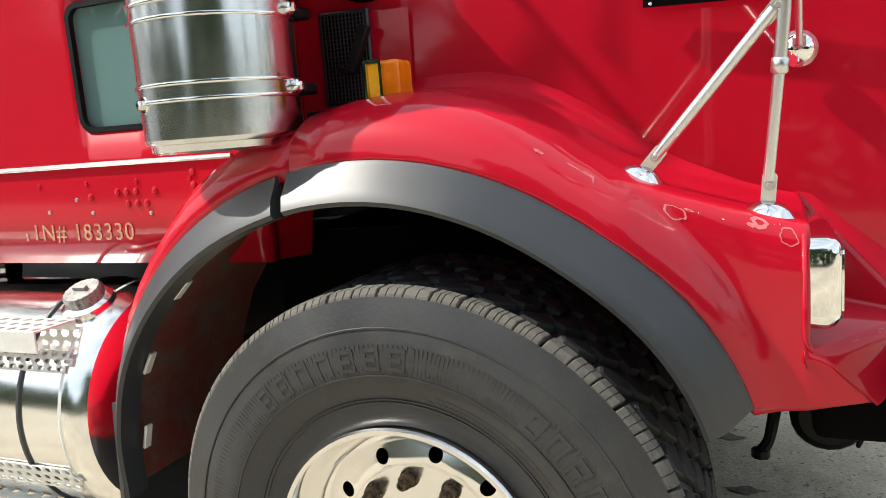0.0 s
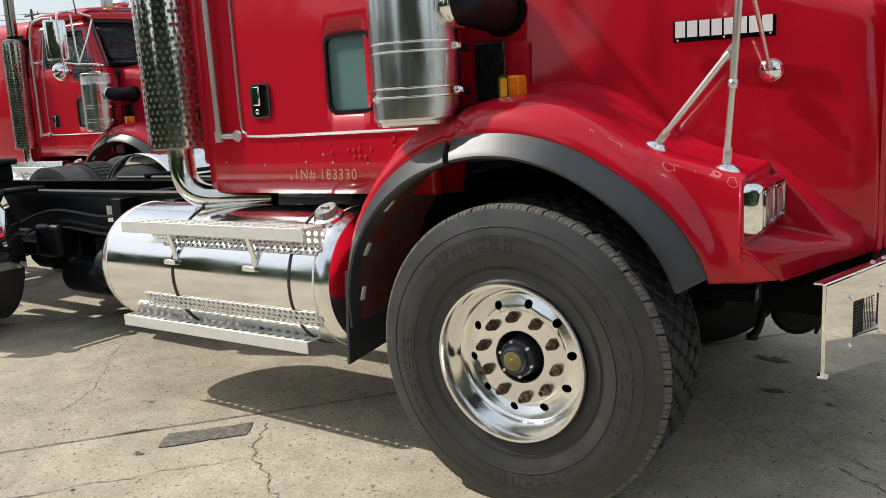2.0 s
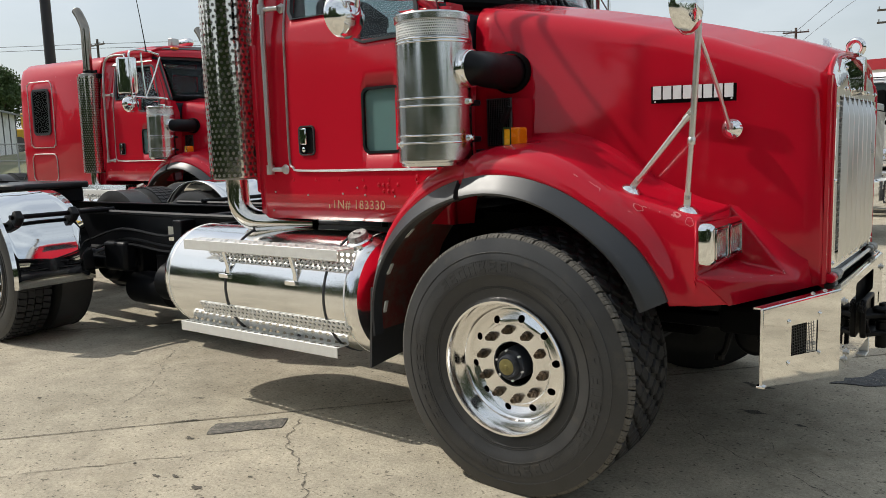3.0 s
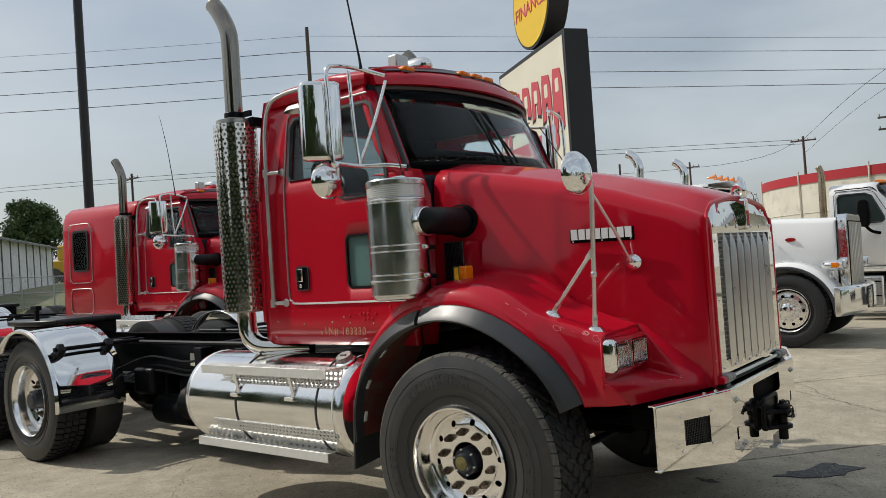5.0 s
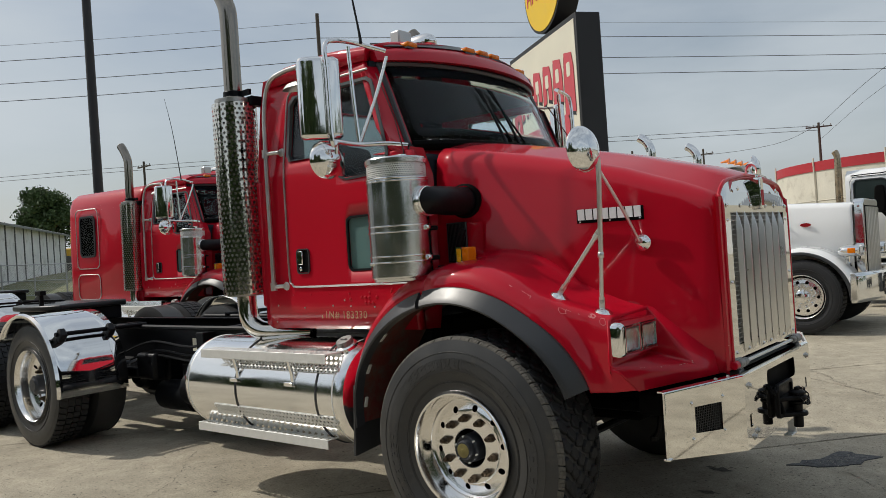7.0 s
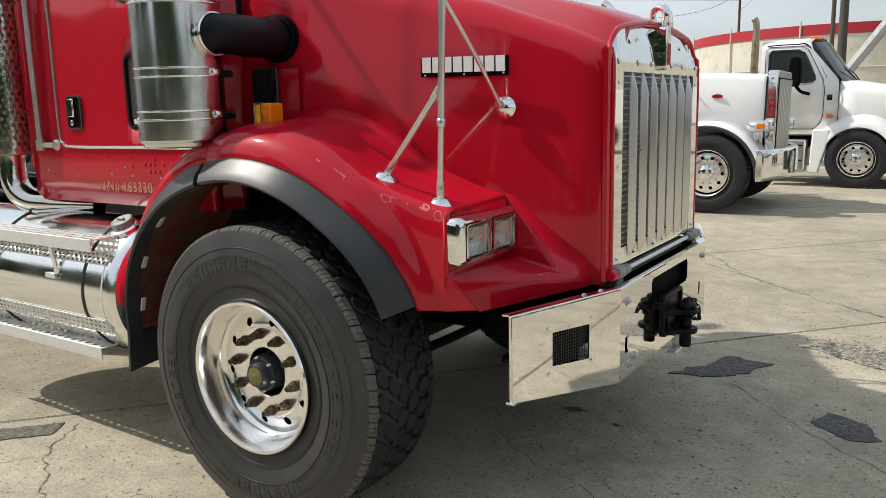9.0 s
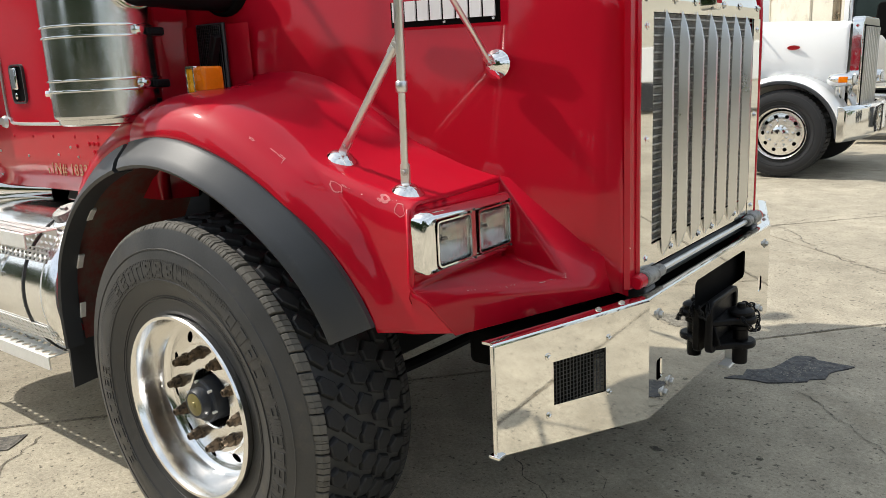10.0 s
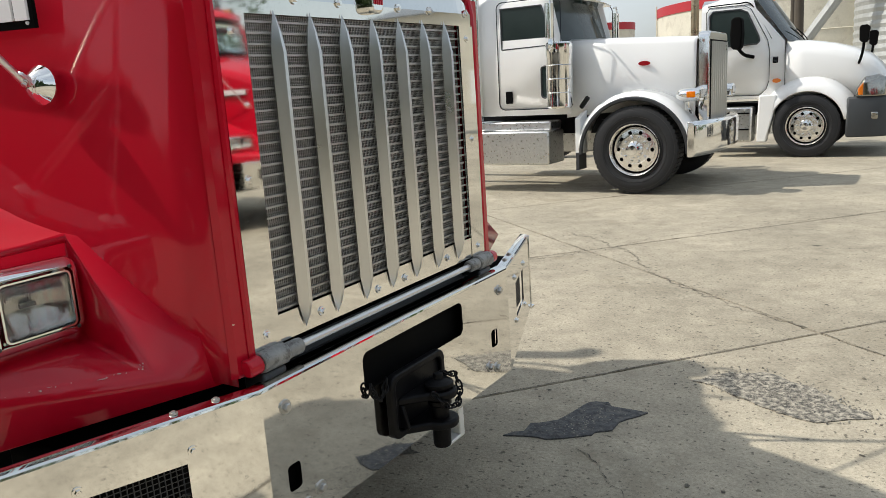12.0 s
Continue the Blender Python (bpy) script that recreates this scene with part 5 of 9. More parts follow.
# mirrors
for s in (-1, 1):
    m = Mesh()
    rings = []
    for z, k in ((2.105, 0.82), (2.115, 0.97), (2.13, 1.0), (2.515, 1.0), (2.53, 0.97), (2.54, 0.82)):
        rings.append([(-0.735 - 0.035 * k + 0.07 * k * abs(math.cos(a)) ** 0.45 * (1 if math.cos(a) > 0 else -0.25), s * (1.23 + 0.100 * k * math.copysign(abs(math.sin(a)) ** 0.6, math.sin(a))), z) for a in (2 * math.pi * i / 24 for i in range(24))])
    m.loft(rings, True, True)
    turn = Matrix.Translation((-0.83, s * 1.23, 0.018)) @ Matrix.Rotation(radians(38 * s), 4, "Z") @ Matrix.Diagonal((1.0, 1.16, 1.0, 1.0)) @ Matrix.Translation((0.77, -s * 1.23, 0))
    m.v = [tuple(turn @ Vector(v)) for v in m.v]
    head = part("mirror_head", m, CHROME, truck, "tall chrome door mirror", smooth=50)
    m = Mesh().add([(-0.792, s * 1.13, 2.13), (-0.792, s * 1.33, 2.13), (-0.792, s * 1.33, 2.515), (-0.792, s * 1.13, 2.515)], [(0, 1, 2, 3)])
    m.v = [tuple(turn @ Vector(v)) for v in m.v]
    part("mirror_glass", m, MIRROR, head, smooth=0)
    m = Mesh().lathe([(0.0005, 0.045), (0.05, 0.038), (0.085, 0.020), (0.102, 0.0), (0.104, -0.012), (0.0005, -0.014)], 28, facing((-0.79, s * 1.235, 2.008), (1, s * 0.25, 0)))
    part("convex_mirror", m, CHROME, truck, "round chrome convex mirror", smooth=40)
    # tube frame
    m = Mesh().tube([(-0.60, s * 0.93, 2.60), (-0.70, s * 1.05, 2.645), (-0.72, s * 1.20, 2.640), (-0.715, s * 1.275, 2.60), (-0.705, s * 1.28, 2.45), (-0.70, s * 1.28, 2.1), (-0.70, s * 1.25, 2.088)], 0.0125, 10)
    m.tube([(-0.71, s * 1.26, 2.095), (-0.68, s * 1.10, 2.085), (-0.56, s * 1.00, 2.08), (-0.46, s * 0.95, 2.06)], 0.0125, 10)
    m.tube([(-0.71, s * 1.11, 2.62), (-0.70, s * 1.10, 2.30), (-0.69, s * 1.09, 2.09)], 0.011, 8)
    m.tube([(-0.69, s * 1.085, 2.095), (-0.64, s * 0.99, 2.35), (-0.61, s * 0.915, 2.575)], 0.010, 8)
    m.tube([(-0.71, s * 1.24, 2.08), (-0.72, s * 1.235, 2.03)], 0.012, 8)
    part("mirror_arm", m, CHROME, truck, "chrome tube mirror arm", smooth=60)
    m = Mesh().tube([(-1.10, s * 1.06, 2.63), (-0.95, s * 1.15, 2.56), (-0.80, s * 1.2, 2.545)], 0.010, 8)
    part("mirror_stay", m, SILVER_BEAD, truck)
    m = Mesh()
    m.lathe([(0.075, 0.0), (0.06, 0.03), (0.02, 0.045), (0.0005, 0.046)], 16, Matrix.Translation((-1.20, s * 1.03, 2.50)) @ Matrix.Diagonal((2.0, 1.0, 0.9, 1)))
    part("mirror_lamp", m, SILVER_BEAD, truck, smooth=50)
    # round fender mirror on its tripod
    foot1, foot2 = Vector((0.416, s * 0.979, 1.228)), Vector((0.641, s * 0.978, 1.152))
    m = Mesh()
    top = Vector((0.690, s * 1.018, 1.800))
    knee = foot2 + (top - foot2) * 0.40
    m.tube([foot2 + Vector((0, 0, 0.062)), knee], 0.0098, 12, 2).tube([knee, top, top + Vector((-0.004, s * 0.012, 0.030)), top + Vector((-0.045, s * 0.022, 0.042))], 0.0115, 12)
    m.lathe([(0.0115, -0.014), (0.0145, -0.011), (0.0145, 0.011), (0.0115, 0.014)], 12, facing(knee, top - foot2))
    tri = part("mirror_post", m, ALU_BRUSH, truck, "chrome fender mirror post on three feet", smooth=60)
    k2 = foot2 + (top - foot2) * 0.575
    tab = foot1 + (k2 - foot1).normalized() * 0.058
    end = k2 - (k2 - foot1).normalized() * 0.034
    m = Mesh().tube([tab, tab.lerp(end, 0.06), tab.lerp(end, 0.94), end], [0.007, 0.0108, 0.0108, 0.007], 10)
    part("brace", m, ALU_BRUSH, tri, smooth=60)
    boss = Vector((0.703, s * 0.650, 1.453))
    high = foot2.lerp(top, 0.98)
    m = Mesh().tube([high, high.lerp(boss, 0.5), boss + Vector((0, s * 0.035, 0.006))], 0.0075, 8, 2)
    part("brace", m, ALU_BRUSH, tri, smooth=60)
    for p, nrm in ((foot1, (0.30, s * 0.15, 1)), (foot2, (0.15, s * 0.1, 1)), (boss + Vector((0, s * 0.004, 0)), (0.2, s, 0.06))):
        g = 1.0 if p.y * s > 0.9 else 0.84
        m = Mesh().lathe([(0.045 * g, -0.004), (0.046 * g, 0.0), (0.043 * g, 0.003), (0.041 * g, 0.005), (0.034 * g, 0.013), (0.025 * g, 0.020), (0.014 * g, 0.024), (0.0005, 0.025)], 28, facing(p, nrm))
        part("foot_cup", m, CHROME, tri, "domed chrome foot cup", smooth=40)
    for p, along in ((foot1 + (k2 - foot1).normalized() * 0.046, k2 - foot1), (foot2 + Vector((0.001, 0, 0.050)), top - foot2), (k2 - (k2 - foot1).normalized() * 0.022, k2 - foot1), (boss + Vector((0.0, s * 0.030, 0.006)), high - boss)):
        along = along.normalized()
        flat = Vector((0.12, s, 0.0)).normalized()
        flat = (flat - along * flat.dot(along)).normalized()
        turn = Matrix((along.cross(flat), flat, along)).transposed().to_4x4()
        m = Mesh().prism(round_rect(-0.0125, 0.0125, -0.032, 0.026, 0.007, 3), -0.0035, 0.0035, "y")
        q = Mesh().add(m.v, m.f, Matrix.Translation(p) @ turn)
        part("clevis", q, ALU_BRUSH, tri, "flattened tube end with a bolt")
        part("clevis_bolt", bolt(p + flat * 0.0035 + along * 0.004, flat, 0.0062, 0.006), SILVER_BEAD, tri)
        part("clevis_bolt", bolt(p - flat * 0.0035 + along * 0.004, -flat, 0.0062, 0.006), SILVER_BEAD, tri)
    m = Mesh().lathe([(0.0005, 0.036), (0.055, 0.030), (0.088, 0.014), (0.099, 0.0), (0.100, -0.008), (0.094, -0.012)], 32, facing((0.690, s * 1.140, 1.868), (0.99, s * 0.20, 0.03)))
    head = part("fender_mirror", m, CHROME, tri, "round chrome fender mirror", smooth=40)

# exhaust stacks
for s in (-1, 1):
    cx, cy = -1.90, s * 1.0
    m = Mesh()
    R, nu, z0, z1 = 0.143, 30, 1.29, 2.545
    cell = 2 * math.pi * R / nu
    nv = int((z1 - z0) / cell)
    def shield(u, v, R=R, nu=nu, cell=cell, z0=z0, cx=cx, cy=cy):
        a = 2 * math.pi * u / nu
        return (cx + R * math.cos(a), cy + R * math.sin(a), z0 + v * cell)
    m.holed(nu, nv, 0.31, 0.31, shield, 8)
    stack = part("heat_shield", m, STACK, truck, "perforated chrome exhaust heat shield", smooth=60)
    stack["kind"] = "stuff"
    m = Mesh().lathe([(0.122, 1.28), (0.122, 2.55), (0.0585, 2.57)], 28, Matrix.Translation((cx, cy, 0)))
    part("muffler", m, MUFFLER, stack, smooth=40)
    m = Mesh().tube([(cx, cy, 2.5), (cx, cy, 2.8), (cx, cy, 3.08), (cx - 0.02, cy, 3.18), (cx - 0.09, cy, 3.30), (cx - 0.15, cy, 3.37)], 0.0575, 24, 8, False)
    tip = part("stack_pipe", m, PIPE, stack, "curved chrome exhaust stack", solid=0.004, smooth=60)
    m = Mesh().lathe([(0.062, 2.56), (0.066, 2.565), (0.066, 2.60), (0.062, 2.605)], 24, Matrix.Translation((cx, cy, 0))).box(cx + 0.05, cx + 0.16, cy - 0.02 * s - 0.02, cy + 0.02, 2.565, 2.60)
    part("clamp", m, BLACK, stack)
    m = Mesh().tube([(cx, cy, 1.31), (cx, cy, 1.22), (cx + 0.02, cy, 1.12), (cx + 0.10, cy * 0.98, 1.055), (cx + 0.22, cy * 0.93, 1.04), (cx + 0.42, cy * 0.82, 1.03)], 0.062, 24, 8, False)
    part("elbow", m, STACK, stack, "bronzed chrome exhaust elbow", smooth=60)
    for z in (1.40, 2.50):
        m = Mesh().box(-1.80, -1.74, s * 0.86, s * 0.98, z, z + 0.06)
        part("stack_bracket", m, BLACK, stack, bevel=0.006)

# air cleaners
for s in (-1, 1):
    cx, cy = -0.382, s * 1.150
    T = Matrix.Translation((cx, cy, 0))
    m = Mesh().lathe([(0.0005, 1.338), (0.138, 1.338), (0.146, 1.343), (0.148, 1.356), (0.155, 1.358), (0.158, 1.364), (0.158, 1.367), (0.158, 1.51), (0.158, 1.60), (0.158, 1.847), (0.158, 1.85), (0.156, 1.86), (0.149, 1.865), (0.149, 1.928), (0.158, 1.932), (0.159, 1.955), (0.154, 1.962), (0.10, 1.965), (0.0005, 1.968)], 48, T)
    can = part("air_cleaner", m, CANISTER, truck, "polished chrome canister air cleaner", smooth=30)
    m = Mesh()
    nu, nv, R = 108, 6, 0.1515
    cell = 0.0095
    m.holed(nu, nv, 0.36, 0.36, lambda u, v: (cx + R * math.cos(2 * math.pi * u / nu), cy + R * math.sin(2 * math.pi * u / nu), 1.867 + v * cell * 1.07), 8)
    part("intake_band", m, ALU_TREAD, can, "fine perforated intake band")
    for z in (1.855, 1.842, 1.618, 1.588, 1.468, 1.438):
        m = Mesh().lathe([(0.157, z - 0.004), (0.1625, z - 0.003), (0.1635, z), (0.1625, z + 0.003), (0.157, z + 0.004)], 48, T)
        part("band", m, CHROME, can, smooth=50)
    for z in (1.603, 1.453):
        p = (cx + 0.13, cy - s * -0.075, z)
        a = radians(-10 if s > 0 else 10)
        p = Vector((cx + 0.163 * math.cos(a), cy + 0.163 * math.sin(a), z))
        m = Mesh().lathe([(0.015, -0.006), (0.015, 0.006), (0.012, 0.009), (0.0005, 0.009)], 20, facing(p, (0.98, s * -0.17, 0)))
        m.lathe([(0.009, 0.008), (0.009, 0.016), (0.0005, 0.017)], 6, facing(p, (0.98, s * -0.17, 0)))
        part("clamp_bolt", m, CHROME, can)
        m = Mesh().box(cx + 0.12, cx + 0.160, s * 1.035, s * 1.085, z - 0.016, z + 0.008)
        part("bracket", m, BLACK, can, bevel=0.006)
    a = radians(-118 if s < 0 else 118)
    m = Mesh().add(*(lambda q: (q.v, q.f))(bolt((cx + 0.157 * math.cos(a), cy + 0.157 * math.sin(a), 1.435), (math.cos(a), math.sin(a), 0), 0.010, 0.012)))
    part("drain_bolt", m, CHROME, can)
    m = Mesh().cyl((cx + 0.12, cy + 0.01, 1.315), (cx + 0.12, cy + 0.01, 1.345), 0.008)
    part("drain_valve", m, HOSE, can)
    m = Mesh().box(cx - 0.06, cx + 0.03, s * 1.09, s * 1.13, 1.965, 1.99)
    part("top_bracket", m, CHROME, can, bevel=0.006)
    # duct into the hood
    zc = 1.735
    m = Mesh().lathe([(0.066, 0.0), (0.074, 0.004), (0.074, 0.036), (0.072, 0.040), (0.070, 0.044)], 28, facing((cx + 0.148, cy + s * -0.02, zc), (1, -s * -0.02, 0)))
    part("duct_collar", m, ALU, can, "polished duct collar", smooth=40)
    for e in (0.012, 0.032):
        m = Mesh().lathe([(0.073, e - 0.006), (0.077, e - 0.006), (0.077, e + 0.006), (0.073, e + 0.006)], 28, facing((cx + 0.148, cy + s * -0.02, zc), (1, -s * -0.02, 0)))
        part("hose_clamp", m, CHROME, can)
    m = Mesh().tube([(cx + 0.164, s * 1.132, zc), (cx + 0.174, s * 1.126, zc), (cx + 0.180, s * 1.09, zc + 0.001), (cx + 0.180, s * 1.04, zc + 0.002), (cx + 0.176, s * 0.97, zc), (cx + 0.176, s * 0.88, zc), (cx + 0.176, s * 0.75, zc)], [0.070, 0.070, 0.071, 0.073, 0.075, 0.075, 0.075], 24, 6)
    part("rubber_duct", m, HOSE, can, "black rubber air duct", smooth=60)
    # matt black ring stands in for the shadow where the duct enters the hood
    m = Mesh().lathe([(0.080, 0.02), (0.088, 0.016), (0.092, 0.006), (0.092, -0.02)], 28, facing((cx + 0.176, s * 0.822, zc), (0.19, s, 0.0)))
    part("duct_seal", m, MATT_BLACK, can, "dark ring in place of the shaded recess round the duct", smooth=50)

# amber turn lamps on the fenders
for s in (-1, 1):
    m = Mesh().box(-0.098, -0.028, s * 0.985, s * 1.055, 1.398, 1.490)
    lamp = part("turn_lamp", m, AMBER, truck, "amber block turn lamp with chrome frame", bevel=0.008, seg=3)
    m = Mesh()
    ring_frame(m, round_rect(-0.100, -0.060, 1.396, 1.492, 0.004), round_rect(-0.094, -0.066, 1.403, 1.485, 0.003), s * 1.052, s * 1.064)
    part("frame", m, CHROME, lamp)
    m = Mesh().box(-0.094, -0.066, s * 1.05, s * 1.059, 1.403, 1.485)
    part("side_lens", m, AMBER_LIGHT, lamp, "yellow side lens", bevel=0.003)
    m = Mesh().box(-0.085, -0.035, s * 1.0, s * 1.04, 1.385, 1.402)
    part("lamp_foot", m, RUBBER, lamp)

# hood badge: dark plate with light bars
for s in (-1, 1):
    x0, x1 = 0.400, 0.716
    at = lambda x, z, e, s=s: (x, s * (hood_side(x) + 0.010 - (z - 1.575) * 0.0 + e), z)
    rr = round_rect(x0, x1, 1.566, 1.578, 0.004)
    m = Mesh()
    pts = [(x0, 1.566), (x1, 1.562), (x1, 1.630), (x0, 1.634)]
    m.add([at(x, z, 0.0) for x, z in pts] + [at(x, z, 0.008) for x, z in pts], [(0, 1, 2, 3), (4, 5, 6, 7), (0, 1, 5, 4), (1, 2, 6, 5), (2, 3, 7, 6), (3, 0, 4, 7)])
    badge = part("hood_badge", m, MATT_BLACK, truck, "dark badge plate with silver bars", smooth=0)
    for k in range(8):
        a = x0 + 0.008 + k * 0.0382
        b = a + 0.031
        m = Mesh()
        z0, z1 = 1.581 - 0.0005 * k, 1.634 - 0.0005 * k
        pts = [(a, z0), (b, z0), (b, z1), (a, z1)]
        m.add([at(x, z, 0.006) for x, z in pts] + [at(x, z, 0.013) for x, z in pts], [(0, 1, 2, 3), (4, 5, 6, 7), (0, 1, 5, 4), (1, 2, 6, 5), (2, 3, 7, 6), (3, 0, 4, 7)])
        part("bar", m, BADGE_WHITE, badge, smooth=0)
    for x in (0.415, 0.56, 0.70):
        m = Mesh().lathe([(0.004, 0.0), (0.003, 0.003), (0.0004, 0.0035)], 8, facing(at(x, 1.572, 0.008), (0.2, s, 0)))
        part("rivet", m, BADGE_WHITE, badge)

# headlamps
for s in (-1, 1):
    x = 0.682
    y0, y1 = 0.665, 1.042                           # inner, outer
    m = Mesh()
    o = [(s * y, z) for y, z in round_rect(y0, y1, 0.955, 1.118, 0.016, 3)]
    i1 = [(s * y, z) for y, z in round_rect(y0 + 0.020, y1 - 0.030, 0.974, 1.098, 0.012, 4)]
    def inset(e):
        return [(s * y, z) for y, z in round_rect(y0 + e, y1 - e, 0.955 + e, 1.118 - e, 0.028 - e * 0.4, 4)]
    o = inset(0.0)
    m.loft([[(x + 0.0195, y, z) for y, z in o], [(x + 0.050, y, z) for y, z in o], [(x + 0.062, y, z) for y, z in inset(0.003)], [(x + 0.070, y, z) for y, z in inset(0.010)], [(x + 0.073, y, z) for y, z in inset(0.018)],
            [(x + 0.073, y, z) for y, z in i1], [(x + 0.050, y, z) for y, z in i1]], True)
    m.box(x + 0.05, x + 0.073, s * 0.848, s * 0.862, 0.973, 1.099)
    bez = part("headlamp", m, CHROME, truck, "chrome double headlamp bezel", smooth=35)
    m = Mesh().box(x + 0.003, x + 0.008, s * 0.672, s * 1.04, 0.962, 1.110)
    part("lamp_well", m, MATT_BLACK, bez)
    for a, b in ((0.694, 0.840), (0.869, 1.008)):
        m = Mesh()                                              # deep reflector
        yy = [a + (b - a) * k / 48 for k in range(49)]
        zz = [0.976 + 0.120 * k / 12 for k in range(13)]
        m.plate(yy, zz, [], lambda u, v: (x + 0.024 + 0.038 * min(1.0, (((u - (a + b) / 2) / (b - a) * 2) ** 2 + ((v - 1.036) / 0.075) ** 2)) + 0.0012 * math.sin(u * 1050), s * u, v))
        part("reflector", m, REFLECT, bez, smooth=60)
        m = Mesh().cyl((x + 0.036, s * ((a + b) / 2 - 0.016), 1.036), (x + 0.036, s * ((a + b) / 2 + 0.016), 1.036), 0.005)
        part("bulb", m, DARK_STEEL, bez)
        o2 = [(s * y, z) for y, z in round_rect(a - 0.001, b + 0.001, 0.9785, 1.0935, 0.012, 3)]
        i2 = [(s * y, z) for y, z in round_rect(a + 0.003, b - 0.003, 0.982, 1.090, 0.010, 3)]
        m = Mesh().loft([[(x + 0.06, y, z) for y, z in o2], [(x + 0.078, y, z) for y, z in o2], [(x + 0.078, y, z) for y, z in i2], [(x + 0.062, y, z) for y, z in i2]], True)
        part("lamp_ring", m, CHROME, bez, smooth=30)
        m, nn = Mesh(), 36
        yy = [a + 0.003 + (b - a - 0.006) * k / nn for k in range(nn + 1)]
        zz = [0.982 + 0.108 * k / 7 for k in range(8)]
        m.plate(yy, zz, [], lambda u, v: (x + 0.070 + 0.010 * (1 - ((u - (a + b) / 2) / (b - a) * 2) ** 2) * (1 - ((v - 1.036) / 0.06) ** 2) + 0.0005 * math.sin(u * 1300), s * u, v))
        part("lamp_glass", m, GLASS_CLEAR, bez, "ribbed clear headlamp glass", smooth=60, solid=0.004).visible_shadow = False
    for y, z in ((0.690, 0.974), (0.690, 1.098), (0.853, 0.974), (0.853, 1.098), (1.013, 0.976), (1.013, 1.096)):
        m = Mesh().lathe([(0.0045, 0), (0.0035, 0.002), (0.0004, 0.003)], 8, facing((x + 0.0735, s * y, z), (1, 0, 0)))
        part("screw", m, DARK_STEEL, bez)

# grille
GX = 1.040
m = Mesh()
def crown(y):
    return 1.745 - 0.055 * (y / 0.5) ** 2 - 0.05 * max(0, (abs(y) - 0.40) / 0.1) ** 2
m.plate([-0.497 + 0.994 * k / 28 for k in range(29)], [0.885, 0.945, 1.566, 1.60], [(-0.420, 0.420, 0.945, 1.566)], lambda u, v: (GX, u, v))
m.loft([[(GX - 0.022 * t ** 1.4, -0.497 + 0.994 * k / 28, 1.60 + (crown(-0.497 + 0.994 * k / 28) - 1.60) * t) for k in range(29)] for t in (0.0, 0.5, 1.0)], False)
plate = part("grille_plate", m, STEEL, truck, "mirror-polished stainless grille surround", solid=0.004, smooth=0)
m = Mesh().tube([(GX - 0.004, -0.505, 0.88), (GX - 0.004, -0.507, 1.3), (GX - 0.004, -0.505, 1.60)] + [(GX - 0.020, -0.50 + k / 20, crown(-0.5 + k / 20) + 0.008) for k in range(21)] + [(GX - 0.004, 0.505, 1.60), (GX - 0.004, 0.507, 1.3), (GX - 0.004, 0.505, 0.88)], 0.010, 8, 2)
part("nose_edge", m, RED, truck)
for s in (-1, 1):
    m = Mesh().loft([[(1.022, s * 0.552, z), (1.034, s * 0.542, z), (1.038, s * 0.503, z)] for z in (0.845, 1.64)], False)
    part("nose_frame", m, RED, truck, smooth=0)
m = Mesh().box(0.93, 0.98, -0.46, 0.46, 0.88, 1.60)
part("radiator", m, MATT_BLACK, truck)
for k in range(29):
    z = 0.952 + 0.0222 * k
    m = Mesh().box(GX - 0.010, GX - 0.006, -0.42, 0.42, z - 0.0024, z + 0.0024)
    part("grille_bar", m, GRILLE_BAR, plate, smooth=0)
m = Mesh()
for k in range(140):
    y = -0.417 + 0.006 * k
    m.box(GX - 0.013, GX - 0.0115, y - 0.0008, y + 0.0008, 0.945, 1.566)
for k in range(102):
    z = 0.948 + 0.0061 * k
    m.box(GX - 0.0145, GX - 0.013, -0.42, 0.42, z - 0.0008, z + 0.0008)
part("grille_screen", m, GRILLE_BAR, plate, "fine woven bug screen", smooth=0)["kind"] = "stuff"
slat = None
for k in range(7):
    y = -0.339 + 0.1125 * k
    m = Mesh()
    w = 0.0175
    rings = []
    for z, kk in ((0.898, 0.02), (0.925, 0.6), (0.955, 1.0), (1.2, 1.0), (1.49, 1.0), (1.535, 0.6), (1.575, 0.02)):
        rings.append([(GX + 0.003, y - w * kk, z), (GX + 0.003 + 0.021 * kk, y - 0.004 * kk, z), (GX + 0.003 + 0.023 * kk, y + 0.003 * kk, z), (GX + 0.003, y + w * kk, z)])
    m.loft(rings, True, True)
    part("grille_slat", m, ALU_BRUSH, plate, "spear-ended brushed grille slat", smooth=25)
for y, z in [(-0.46, 1.53), (0.46, 1.53), (-0.46, 0.915), (0.46, 0.915), (-0.46, 1.24), (0.46, 1.24), (-0.28, 0.915), (-0.06, 0.91), (0.06, 0.91), (0.28, 0.915), (-0.46, 1.60), (-0.27, 1.60), (0.27, 1.60), (0.46, 1.60), (-0.12, 1.60), (0.12, 1.60), (-0.3, 1.68), (0.3, 1.68)]:
    part("grille_bolt", bolt((GX + 0.001, y, z), (1, 0, 0), 0.0065, 0.006), CHROME, plate)
for y in (-0.46, 0.46):
    m = Mesh().box(GX + 0.001, GX + 0.0025, y - 0.038, y + 0.038, 0.886, 1.565)
    part("side_strip", m, STEEL, plate, smooth=0)
m = Mesh()                                          # hood ornament and its emblem, as plain shapes
m.prism(round_rect(-0.026, 0.026, 1.580, 1.745, 0.015), GX - 0.035, GX + 0.026, "x")
orn = part("nose_emblem", m, CHROME, truck, "small chrome nose emblem", bevel=0.008)
